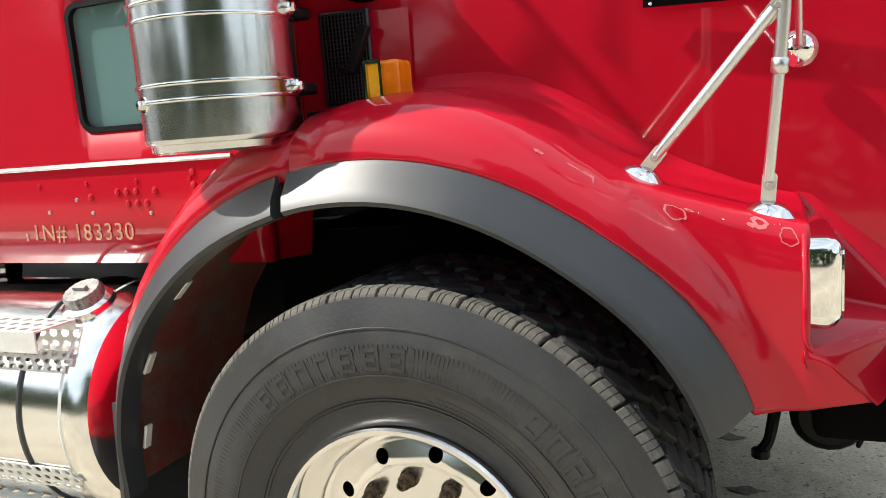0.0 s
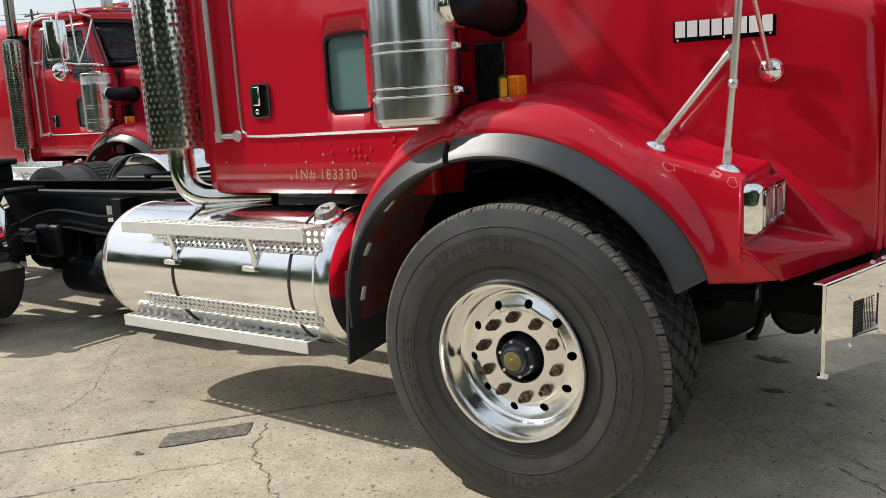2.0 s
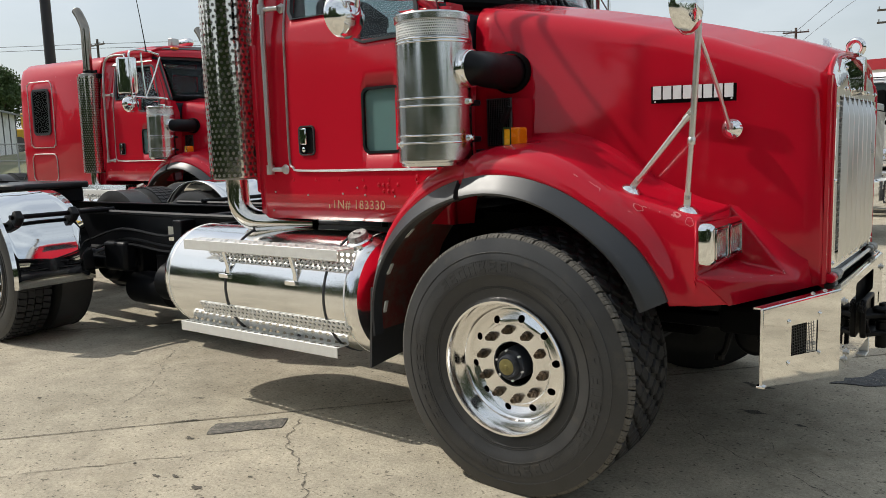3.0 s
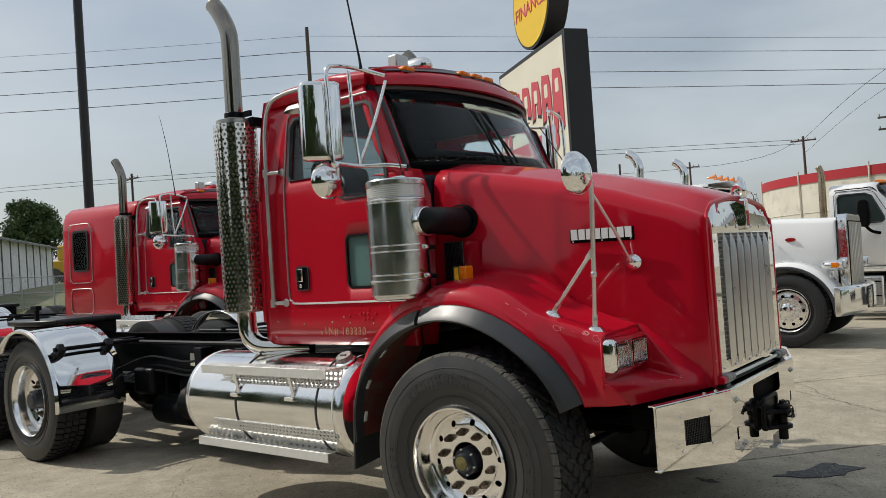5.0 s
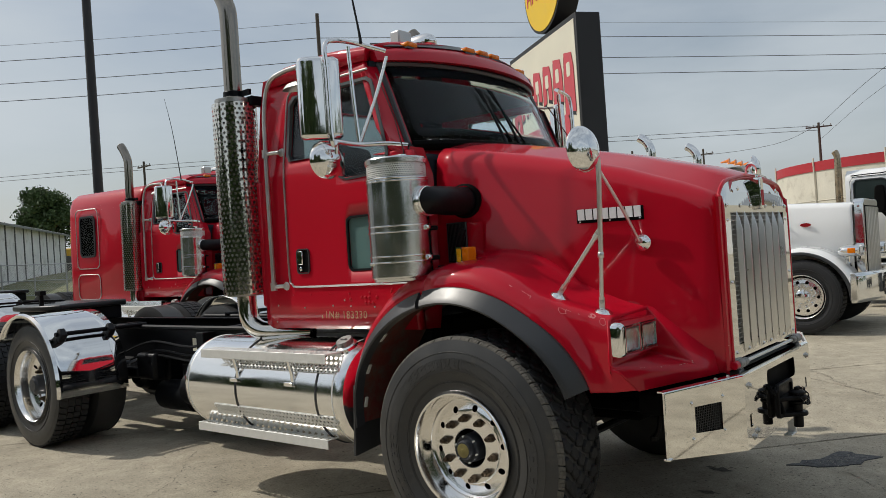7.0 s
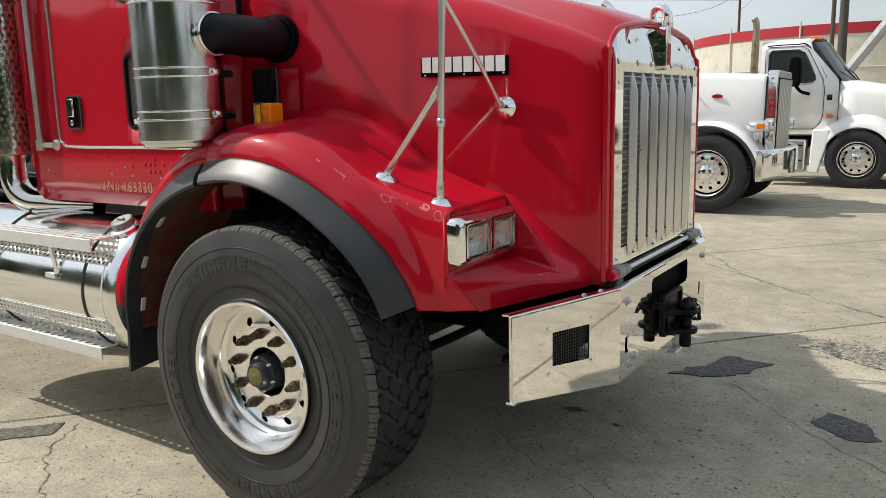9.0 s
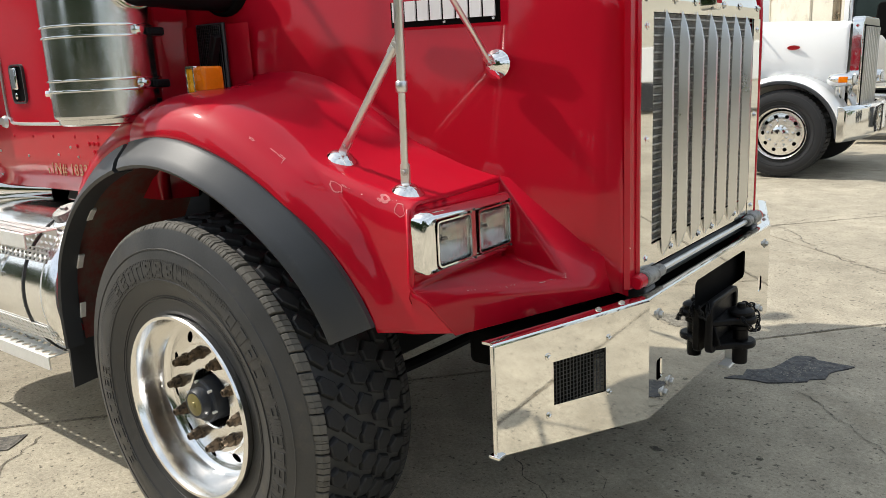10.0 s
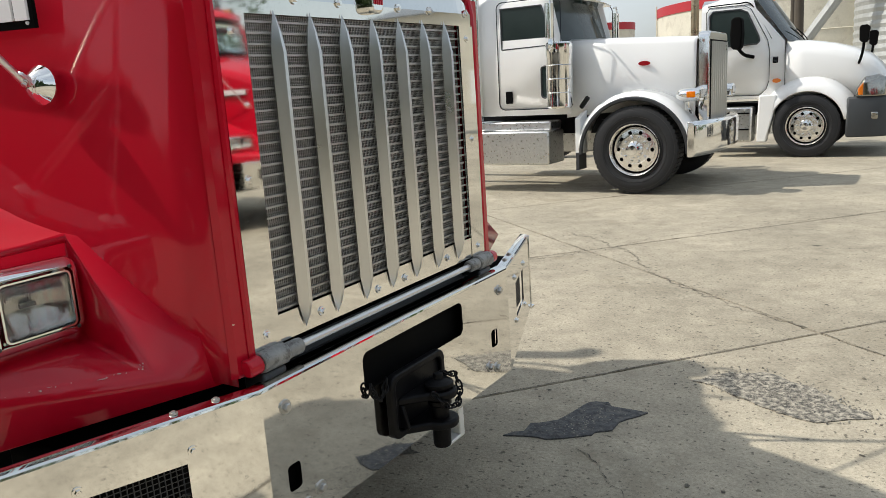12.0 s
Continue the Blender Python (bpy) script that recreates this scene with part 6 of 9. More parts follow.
for k in range(5):
    m = Mesh().box(GX + 0.024, GX + 0.028, -0.018 + 0.008 * k, -0.014 + 0.008 * k, 1.60, 1.68)
    part("stripe", m, RED, orn)
m = Mesh().lathe([(0.022, 0.010), (0.036, 0.013), (0.046, 0.0), (0.036, -0.013), (0.022, -0.010), (0.018, 0.0), (0.022, 0.010)], 24, facing((1.025, 0, 1.785), (0.35, 1, 0.1)))
m.box(0.99, 1.045, -0.018, 0.018, 1.725, 1.765)
part("hood_ornament", m, CHROME, truck, "chrome hood ornament", smooth=50, bevel=0.004)

# bumper: flat middle and swept ends
BX = 1.092
def bump(u, v):
    if abs(u) <= 0.545:
        x = BX
    else:
        x = BX - (abs(u) - 0.545) * 0.322
    lowest = lerp_table(abs(u), [(0, 0.487), (0.545, 0.487), (1.08, 0.552)])
    highest = lerp_table(abs(u), [(0, 0.828), (0.545, 0.826), (1.08, 0.824)])
    z = lowest + (highest - lowest) * (v - 0.487) / (0.828 - 0.487)
    return (x, u, z)
def bz(z, u=0.8):
    lowest = lerp_table(abs(u), [(0, 0.487), (0.545, 0.487), (1.08, 0.552)])
    return 0.487 + (z - lowest) / (0.826 - lowest) * 0.341
m = Mesh()
holes = [(-0.215, 0.255, 0.700, 0.796), (-0.495, -0.455, 0.580, 0.640), (0.42, 0.46, 0.600, 0.655)]
holes += [(-0.870, -0.700, bz(0.622), bz(0.738)), (0.700, 0.870, bz(0.622), bz(0.738))]
m.plate([-1.042, -0.552, -0.545, -0.538, 0.0, 0.538, 0.545, 0.552, 1.042], [0.487, 0.828], holes, bump)
for y0, y1, z0, z1, r in ((-0.215, 0.255, 0.700, 0.796, 0.022), (-0.495, -0.455, 0.580, 0.640, 0.010), (0.42, 0.46, 0.600, 0.655, 0.010)):      # rounded corners of the openings
    for cy, cz, sy, sz in ((y0, z0, 1, 1), (y1, z0, -1, 1), (y1, z1, -1, -1), (y0, z1, 1, -1)):
        arc = [(cy + sy * (r - r * math.cos(radians(a))), cz + sz * (r - r * math.sin(radians(a)))) for a in range(0, 91, 15)]
        m.add([bump(cy, cz)] + [bump(y, z) for y, z in arc], [(0, k, k + 1) for k in range(1, 7)])
bumper = part("bumper", m, STEEL, truck, "mirror-polished stainless front bumper", solid=0.006, smooth=0)
m = Mesh()
us = [-1.042, -0.8, -0.548, -0.542, 0.0, 0.542, 0.548, 0.8, 1.042]
rings = [[(bump(u, 0.828)[0] - e, u, bump(u, 0.828)[2] + h) for e, h in ((-0.001, -0.004), (0.003, 0.004), (0.012, 0.006), (0.032, 0.006), (0.032, 0.0), (0.0, 0.0))] for u in us]
m.loft(rings, True, True)
part("top_flange", m, STEEL, bumper, "folded top flange", smooth=30)
for s in (-1, 1):
    m = Mesh()
    e = bump(s * 1.042, 0.487)
    m.box(e[0] - 0.009, e[0] + 0.003, s * 1.040, s * 1.046, 0.550, 0.826).box(e[0] - 0.018, e[0] + 0.012, s * 1.022, s * 1.052, 0.544, 0.553)
    part("end_fold", m, STEEL, bumper, bevel=0.002)
    xx = bump(s * 0.8, 0.6)[0]
    m = Mesh()
    for k in range(16):
        u = 0.702 + 0.165 * k / 15
        m.box(bump(u, 0.6)[0] - 0.016, bump(u, 0.6)[0] - 0.014, s * (u - 0.001), s * (u + 0.001), 0.618, 0.742)
    for k in range(11):
        z = 0.626 + 0.108 * k / 10
        m.add([(bump(u, 0.6)[0] - 0.013, s * u, z + e2) for u in (0.694, 0.874) for e2 in (-0.001, 0.001)], [(0, 1, 3, 2)])
    part("mesh_insert", m, RUBBER, bumper, "black wire mesh in the bumper opening", smooth=0)
    m = Mesh().add([(bump(u, 0.6)[0] - 0.045, s * u, z) for u, z in ((0.69, 0.60), (0.91, 0.60), (0.91, 0.77), (0.69, 0.77))], [(0, 1, 2, 3)])
    part("opening_backing", m, MATT_BLACK, bumper, smooth=0)
    for u, z in ((0.885, 0.757), (0.688, 0.757), (0.885, 0.604), (0.688, 0.607)):
        x = bump(u, 0.6)[0]
        part("bumper_bolt", bolt((x, s * u, z), (1, s * 0.32, 0), 0.006, 0.005), STEEL, bumper)
    for u, z in ((0.482, 0.770), (0.40, 0.547), (0.445, 0.530)):
        part("bumper_bolt", bolt((BX, s * u, z), (1, 0, 0), 0.010, 0.010), SILVER_BEAD, bumper)
    for u in (0.62, 0.70):
        part("bumper_bolt", bolt((bump(u, 0.8)[0] - 0.02, s * u, 0.832), (0, 0, 1), 0.005, 0.004), SILVER_BEAD, bumper)
m = Mesh().box(BX - 0.06, BX - 0.03, -0.5, 0.5, 0.50, 0.80)
part("bumper_backing", m, MATT_BLACK, bumper)
m = Mesh().box(0.90, 1.03, -0.56, 0.56, 0.70, 0.80).box(0.72, 0.95, -0.86, -0.55, 0.68, 0.79).box(0.72, 0.95, 0.55, 0.86, 0.68, 0.79)
part("bumper_support", m, MATT_BLACK, truck, bevel=0.02)
# hood pivot tube under the grille
DULL = material("dull_grey_pivot_steel", (0.30, 0.30, 0.29), 0.5, 0.4, var=0.3, scale=25, dirt=(0.06, 0.055, 0.05), dirt_at=0.58)
m = Mesh().cyl((1.052, -0.42, 0.866), (1.052, 0.42, 0.866), 0.0085)
tube = part("hood_pivot_tube", m, ALU_BRUSH, truck, "grey hood pivot tube", smooth=60)
for s in (-1, 1):
    m = Mesh().cyl((1.052, s * 0.50, 0.866), (1.052, s * 0.425, 0.866), 0.023).cyl((1.052, s * 0.425, 0.866), (1.052, s * 0.375, 0.866), 0.018)
    part("pivot_sleeve", m, DULL, tube, bevel=0.004)
    m = Mesh().cyl((1.048, s * 0.535, 0.864), (1.052, s * 0.50, 0.866), 0.020)
    part("pivot_end", m, RED, tube, bevel=0.004)
    m = Mesh().box(1.0, 1.06, s * 0.43, s * 0.50, 0.80, 0.842)
    part("pivot_block", m, RUBBER, tube, bevel=0.006)
m = Mesh()
for k in range(60):
    y = -0.36 + 0.72 * k / 59
    m.add([(1.03, y, 0.835), (1.032, y + 0.012, 0.835), (1.012, y + 0.03, 0.862), (1.010, y + 0.018, 0.862)], [(0, 1, 2, 3)])
m.box(1.008, 1.035, -0.40, 0.40, 0.832, 0.834)
part("lower_screen", m, RUBBER, truck, smooth=0)

# tow hitch
hx = 1.098


def chain(mesh, pts, link=0.017):
    """Oval links along a line."""
    q = []
    p = [Vector(v) for v in pts]
    for i in range(len(p) - 1):
        n = max(1, round((p[i + 1] - p[i]).length / link))
        q += [(p[i].lerp(p[i + 1], (k + 0.5) / n), (p[i + 1] - p[i]).normalized()) for k in range(n)]
    for i, (c, d) in enumerate(q):
        up = Vector((0.3, 0.2, 0.9)) if abs(d.z) < 0.8 else Vector((0.9, 0.3, 0.1))
        w = d.cross(up).normalized() if i % 2 else d.cross(d.cross(up)).normalized()
        ring = [c + d * link * 0.78 * math.cos(6.283 * k / 12) + w * link * 0.42 * math.sin(6.283 * k / 12) for k in range(13)]
        mesh.tube(ring, 0.0026, 6, 1, False)


m = Mesh()
ring_frame(m, round_rect(-0.150, 0.098, 0.546, 0.714, 0.026), round_rect(-0.132, 0.080, 0.564, 0.696, 0.018), hx + 0.002, hx + 0.024, "x")
m.prism(round_rect(-0.140, 0.088, 0.556, 0.704, 0.020), hx + 0.002, hx + 0.012, "x")
hitch = part("tow_hitch", m, IRON, truck, "black cast tow hitch with a chained pin", bevel=0.004)
PIN = (hx + 0.068, -0.008)
for z in (0.556, 0.634):
    arc = [(PIN[0] + 0.047 * math.cos(radians(a)), PIN[1] + 0.047 * math.sin(radians(a))) for a in range(-90, 91, 15)]
    m = Mesh().prism([(hx + 0.010, -0.115)] + arc + [(hx + 0.010, 0.070)], z - 0.011, z + 0.011, "z")
    part("hitch_jaw", m, IRON, hitch, bevel=0.006)
for y in (-0.105, 0.058):
    m = Mesh().prism([(hx + 0.010, 0.566), (hx + 0.040, 0.566), (hx + 0.022, 0.624), (hx + 0.010, 0.624)], y - 0.005, y + 0.005, "y")
    part("hitch_web", m, IRON, hitch, bevel=0.003)
m = Mesh().lathe([(0.0005, 0.486), (0.0215, 0.487), (0.0235, 0.493), (0.0235, 0.640), (0.034, 0.646), (0.039, 0.652), (0.039, 0.661), (0.030, 0.668), (0.014, 0.671), (0.012, 0.684), (0.0005, 0.687)], 20, Matrix.Translation((*PIN, 0)))
part("hitch_pin", m, IRON, hitch, smooth=40)
m = Mesh().lathe([(0.026, 0.600), (0.031, 0.604), (0.031, 0.614), (0.026, 0.618)], 18, Matrix.Translation((*PIN, 0)))
part("pin_collar", m, IRON, hitch, smooth=40)
for pts in ([(PIN[0], PIN[1] + 0.012, 0.680), (PIN[0] + 0.022, PIN[1] + 0.048, 0.668), (PIN[0] + 0.040, PIN[1] + 0.040, 0.634), (PIN[0] + 0.052, PIN[1] + 0.005, 0.606), (PIN[0] + 0.045, PIN[1] - 0.035, 0.612), (PIN[0] + 0.020, PIN[1] - 0.062, 0.655)],
            [(hx + 0.012, -0.155, 0.712), (hx + 0.020, -0.172, 0.690), (hx + 0.016, -0.186, 0.672), (hx + 0.010, -0.200, 0.684), (hx + 0.006, -0.206, 0.712)]):
    m = Mesh()
    chain(m, pts)
    part("chain", m, IRON, hitch, smooth=50)["kind"] = "stuff"
m = Mesh().box(hx - 0.05, hx - 0.01, 0.21, 0.235, 0.40, 0.50).box(hx - 0.05, hx - 0.01, 0.14, 0.235, 0.395, 0.405)
part("hanger_strap", m, ALU_TREAD, truck, bevel=0.003)

for s in (-1, 1):                                               # flaked paint on the lamp box, shelf and hood edges
    chips(truck, [((0.50, s * 1.068, 1.176), (0.69, s * 1.028, 1.136), (0.1, s * 0.5, 0.85), 6), ((0.735, s * 1.01, 0.9140), (0.90, s * 0.70, 0.8945), (0.35, s * 0.25, 0.9), 22),
                  ((0.905, s * 0.673, 0.905), (0.915, s * 0.673, 0.897), (0.3, s * 0.6, 0.7), 6)], 12 + s)

# fuel tanks with steps
for s in (-1, 1):
    cy, cz, R = s * 0.925, 0.708, 0.302
    x0, x1 = -2.40, -0.82
    T = Matrix.Translation((x0, cy, cz)) @ Matrix.Rotation(radians(90), 4, "Y")
    L = x1 - x0
    m = Mesh().lathe([(0.0005, 0.0), (R * 0.55, 0.004), (R * 0.80, 0.018), (R * 0.93, 0.045), (R * 0.985, 0.08), (R, 0.115), (R, L - 0.075), (R * 0.985, L - 0.04), (R * 0.93, L - 0.012), (R * 0.80, L - 0.002), (R * 0.0005, L)], 64, T)
    tank = part("fuel_tank", m, ALU, truck, "polished aluminium fuel tank", smooth=40)
    for e in (0.118, L - 0.078):
        m = Mesh().lathe([(R * 0.998, e - 0.006), (R + 0.0025, e), (R * 0.998, e + 0.006)], 64, T)
        part("weld_seam", m, ALU_TREAD, tank, smooth=60)
    for x in (-1.77, -1.03):
        m = Mesh().lathe([(R - 0.002, x - x0 - 0.005), (R + 0.006, x - x0 - 0.004), (R + 0.006, x - x0 + 0.004), (R - 0.002, x - x0 + 0.005)], 64, T)
        part("tank_strap", m, RUBBER, tank)
    a = radians(116 if s < 0 else 64)
    nrm = Vector((0, math.cos(a), math.sin(a)))
    p = Vector((-0.931, cy + R * math.cos(a), cz + R * math.sin(a)))
    m = Mesh().lathe([(0.066, -0.01), (0.066, 0.012), (0.056, 0.018), (0.052, 0.02), (0.0005, 0.02)], 28, facing(p, nrm))
    part("filler_neck", m, ALU, tank, smooth=35)
    m = Mesh()
    rr = []
    for h, r in ((0.016, 0.047), (0.040, 0.047), (0.046, 0.043)):
        rr.append([((r + (0.003 if i % 2 else 0)) * math.cos(2 * math.pi * i / 36), (r + (0.003 if i % 2 else 0)) * math.sin(2 * math.pi * i / 36), h) for i in range(36)])
    q = Mesh().loft(rr, True, True)
    m.add(q.v, q.f, facing(p, nrm)).box(-0.02, 0.02, -0.006, 0.006, 0.045, 0.056, facing(p, nrm))
    part("filler_cap", m, DULL, tank, "ribbed silver filler cap")
    # treads
    for z, ya, yb, xa, xb, lab in ((0.470, 1.035, 1.195, -2.235, -0.985, "lower"), (0.955, 1.125, 1.240, -2.09, -0.91, "upper")):
        m = Mesh()
        nv = 3
        cell = (yb - ya) / nv
        nu = int((xb - xa) / cell)
        cu = (xb - xa) / nu
        m.holed(nu, nv, 0.30, 0.30, lambda u, v: (xa + min(u, nu) * cu, s * (ya + v * cell), z), 8, False)
        tread = part("step_tread", m, ALU_TREAD, tank, "perforated aluminium step", solid=0.004, smooth=0)
        m = Mesh().box(xa, xb, s * (yb - 0.001), s * (yb + 0.004), z - 0.048, z + 0.006).box(xa, xb, s * ya, s * (ya + 0.004), z - 0.03, z - 0.001)
        part("step_edge", m, ALU_TREAD, tank, bevel=0.002)
        for x in (xa + 0.30, xb - 0.36):
            m = Mesh()
            if lab == "upper":
                m.prism([(-0.016, 0.0), (0.012, 0.0), (0.052, -0.105), (0.052, -0.155), (0.026, -0.155), (0.026, -0.108)], s * 1.213, s * 1.221, "y")
                m.v = [(v[0] + x, v[1], v[2] + z - 0.02) for v in m.v]
                m.box(x - 0.02, x + 0.055, s * 1.205, s * 1.236, z - 0.190, z - 0.168)
            else:
                m.prism([(-0.02, 0.0), (0.03, 0.0), (0.03, 0.035), (-0.01, 0.075), (-0.035, 0.075)], s * 1.055, s * 1.067, "y")
                m.v = [(v[0] + x, v[1], v[2] + z - 0.005) for v in m.v]
                m.box(x - 0.03, x + 0.03, s * 0.9, s * 1.15, z - 0.014, z - 0.006)
            part("step_bracket", m, ALU, tank, bevel=0.002)
    # perforated wear strips on the tank
    for a0, a1, xa, xb in ((153, 143, -1.85, -0.86), (198, 212, -2.02, -0.87)):
        m = Mesh()
        nv, cell = 3, 0.032
        nu = int((xb - xa) / cell)
        m.holed(nu, nv, 0.30, 0.30, lambda u, v: (xa + u * cell, cy + (R + 0.006) * math.cos(radians(a0 + (a1 - a0) * v / nv)) * (1 if s < 0 else -1), cz + (R + 0.006) * math.sin(radians(a0 + (a1 - a0) * v / nv))), 8, True)
        part("wear_strip", m, ALU_TREAD, tank, "perforated bright wear strip", solid=0.003, smooth=60)
m = Mesh().cyl((-1.15, -0.62, 1.0), (-1.15, -0.62, 1.09), 0.02).box(-1.6, -0.6, -0.5, 0.5, 1.0, 1.075)
part("cab_mount", m, BLACK, truck)

# a second tractor like it, with a sleeper box
truck_far = copy_thing(truck, on_yard(-6.41, 2.88, 5.7))
for c in truck_far.children:
    if c.name.startswith("heat_shield"):
        c.location.z -= 0.11
    if c.name.startswith(("quarter_fender", "drive_wheel", "inner_dual_tyre", "drive_axle", "fifth_wheel", "lamp_post")):
        c.location.x -= 1.3                            # its longer wheelbase
tagged(truck_far, "red tractor truck with a tall sleeper box, parked behind", "truck", "parked tractors")
m = Mesh()
rings = []
for x, k in ((-3.62, 0.86), (-3.58, 0.95), (-3.50, 0.99), (-2.6, 1.0), (-1.84, 1.0), (-1.80, 0.97)):
    top = 2.70 * (0.985 + 0.015 * k)
    rings.append([(x, y * (0.5 + 0.5 * k), z) for y, z in ((-0.93, 0.99), (-0.95, 1.02), (-0.95, 1.8), (-0.93, 2.45), (-0.88, top - 0.10), (-0.78, top - 0.02), (0.0, top + 0.02), (0.78, top - 0.02), (0.88, top - 0.10), (0.93, 2.45), (0.95, 1.8), (0.95, 1.02), (0.93, 0.99))])
m.loft(rings, True, True)
sleeper = part("sleeper_box", m, RED, truck_far, "red sleeper box with small window", smooth=50)
# black sheet behind the pane, in place of the unlit sleeper inside
m = Mesh().add([(x, -0.9515, z) for x, z in round_rect(-3.25, -2.89, 1.71, 2.30, 0.05)], [tuple(range(24))])
part("window_blind", m, MATT_BLACK, sleeper, smooth=0)
rr = round_rect(-3.24, -2.90, 1.72, 2.29, 0.05)
m = Mesh().add([(x, -0.957, z) for x, z in rr], [tuple(range(len(rr)))])
part("sleeper_window", m, GLASS_DARK, sleeper, "dark sleeper window", smooth=0)
m = Mesh()
ring_frame(m, round_rect(-3.27, -2.87, 1.69, 2.32, 0.07), round_rect(-3.24, -2.90, 1.72, 2.29, 0.05), -0.945, -0.965)
part("sleeper_gasket", m, RUBBER, sleeper, smooth=40)
for x0, x1, z0, z1 in ((-3.36, -2.79, 1.52, 2.42), (-3.36, -2.79, 1.05, 1.43)):
    m = Mesh()
    q = [(x, -0.955, z) for x, z in round_rect(x0, x1, z0, z1, 0.09, 3)]
    m.tube(q + [q[0]], 0.007, 5, 2)
    part("panel_bead", m, SILVER_BEAD, sleeper)
m = Mesh()
m.add([(-2.9, -1.15, 0.62), (-1.2, -1.15, 0.62), (-1.2, -1.08, 1.02), (-2.9, -1.08, 1.02)], [(0, 1, 2, 3)])
m.box(-2.9, -1.2, -1.08, -0.5, 0.99, 1.02)
part("tank_fairing", m, ALU, truck_far, "grey aluminium tank fairing", solid=0.005, smooth=0)

# a third one facing it across the yard, mirrored in the grille
truck_third = copy_thing(truck, on_yard(7.2, 5.6, 180))
tagged(truck_third, "red day-cab tractor truck facing the first across the yard", "truck", "parked tractors")

# number painted on the cab skirt
txt = bpy.data.curves.new("cab_number", "FONT")
txt.body, txt.size, txt.extrude, txt.space_character = "N# 183330", 0.062, 0.0008, 1.12
txt.materials.append(CREAM)
number = new("cab_number", txt)
number.matrix_world = Matrix.Translation((-1.140, -0.9865, 1.130)) @ Matrix.Rotation(radians(90), 4, "X")
number.parent = truck
number["label"] = "worn cream stencilled number"
for x0, x1, z0, z1 in ((-1.200, -1.194, 1.130, 1.150), (-1.165, -1.158, 1.132, 1.172)):
    part("worn_letter", Mesh().box(x0, x1, -0.9868, -0.985, z0, z1), CREAM, truck, smooth=0)

# ---- ground ----
def concrete(name, base):
    """Worn tan concrete: fine aggregate, dark pits, wide stains and a rough skin."""
    m = bpy.data.materials.new(name)
    m.use_nodes = True
    n, l = m.node_tree.nodes, m.node_tree.links
    b = n["Principled BSDF"]
    co = n.new("ShaderNodeNewGeometry")

    def noise_at(scale, detail, rough=0.5):
        t = n.new("ShaderNodeTexNoise")
        t.inputs["Scale"].default_value, t.inputs["Detail"].default_value, t.inputs["Roughness"].default_value = scale, detail, rough
        l.new(co.outputs["Position"], t.inputs["Vector"])
        return t.outputs["Fac"]

    def span(src, a, b2, lo, hi):
        r = n.new("ShaderNodeMapRange")
        r.inputs["From Min"].default_value, r.inputs["From Max"].default_value = a, b2
        r.inputs["To Min"].default_value, r.inputs["To Max"].default_value = lo, hi
        l.new(src, r.inputs["Value"])
        return r.outputs["Result"]

    def times(a, b2):
        q = n.new("ShaderNodeMath")
        q.operation = "MULTIPLY"
        l.new(a, q.inputs[0])
        l.new(b2, q.inputs[1])
        return q.outputs[0]

    wide, mid, fine, grain = noise_at(0.55, 6, 0.6), noise_at(5.5, 6, 0.65), noise_at(70, 3), noise_at(260, 2)
    pits = n.new("ShaderNodeTexVoronoi")
    pits.inputs["Scale"].default_value = 16
    l.new(co.outputs["Position"], pits.inputs["Vector"])
    pit = span(pits.outputs["Distance"], 0.045, 0.12, 0.35, 1.0)
    info = n.new("ShaderNodeObjectInfo")
    spot = n.new("ShaderNodeTexVoronoi")
    spot.inputs["Scale"].default_value = 4.5
    l.new(co.outputs["Position"], spot.inputs["Vector"])
    speck = times(span(noise_at(42, 2, 0.5), 0.635, 0.71, 1.0, 0.40), span(noise_at(120, 1, 0.5), 0.66, 0.74, 1.0, 0.5))
    spots = span(spot.outputs["Distance"], 0.012, 0.05, 0.45, 1.0)
    f = times(times(span(wide, 0.3, 0.7, 0.74, 1.18), span(mid, 0.3, 0.72, 0.79, 1.13)), times(span(fine, 0.3, 0.7, 0.83, 1.13), span(grain, 0.3, 0.7, 0.87, 1.13)))
    f = times(times(times(times(f, pit), spots), speck), span(info.outputs["Random"], 0, 1, 0.95, 1.05))
    sc = n.new("ShaderNodeVectorMath")
    sc.operation = "SCALE"
    sc.inputs[0].default_value = base
    l.new(f, sc.inputs["Scale"])
    stain, ramp, mix = noise_at(1.6, 8, 0.72), n.new("ShaderNodeValToRGB"), n.new("ShaderNodeMix")
    ramp.color_ramp.elements[0].position, ramp.color_ramp.elements[1].position = 0.56, 0.74
    ramp.color_ramp.elements[1].color = (0.75, 0.75, 0.75, 1)
    l.new(stain, ramp.inputs["Fac"])
    mix.data_type = "RGBA"
    l.new(ramp.outputs["Color"], mix.inputs["Factor"])
    l.new(sc.outputs["Vector"], mix.inputs["A"])
    mix.inputs["B"].default_value = (base[0] * 0.62, base[1] * 0.60, base[2] * 0.56, 1)
    l.new(mix.outputs["Result"], b.inputs["Base Color"])
    b.inputs["Roughness"].default_value, b.inputs["Specular IOR Level"].default_value = 0.9, 0.3
    bp = n.new("ShaderNodeBump")
    bp.inputs["Strength"].default_value, bp.inputs["Distance"].default_value = 0.55, 0.006
    l.new(times(times(fine, pit), span(grain, 0, 1, 0.6, 1.4)), bp.inputs["Height"])
    l.new(bp.outputs["Normal"], b.inputs["Normal"])
    return m


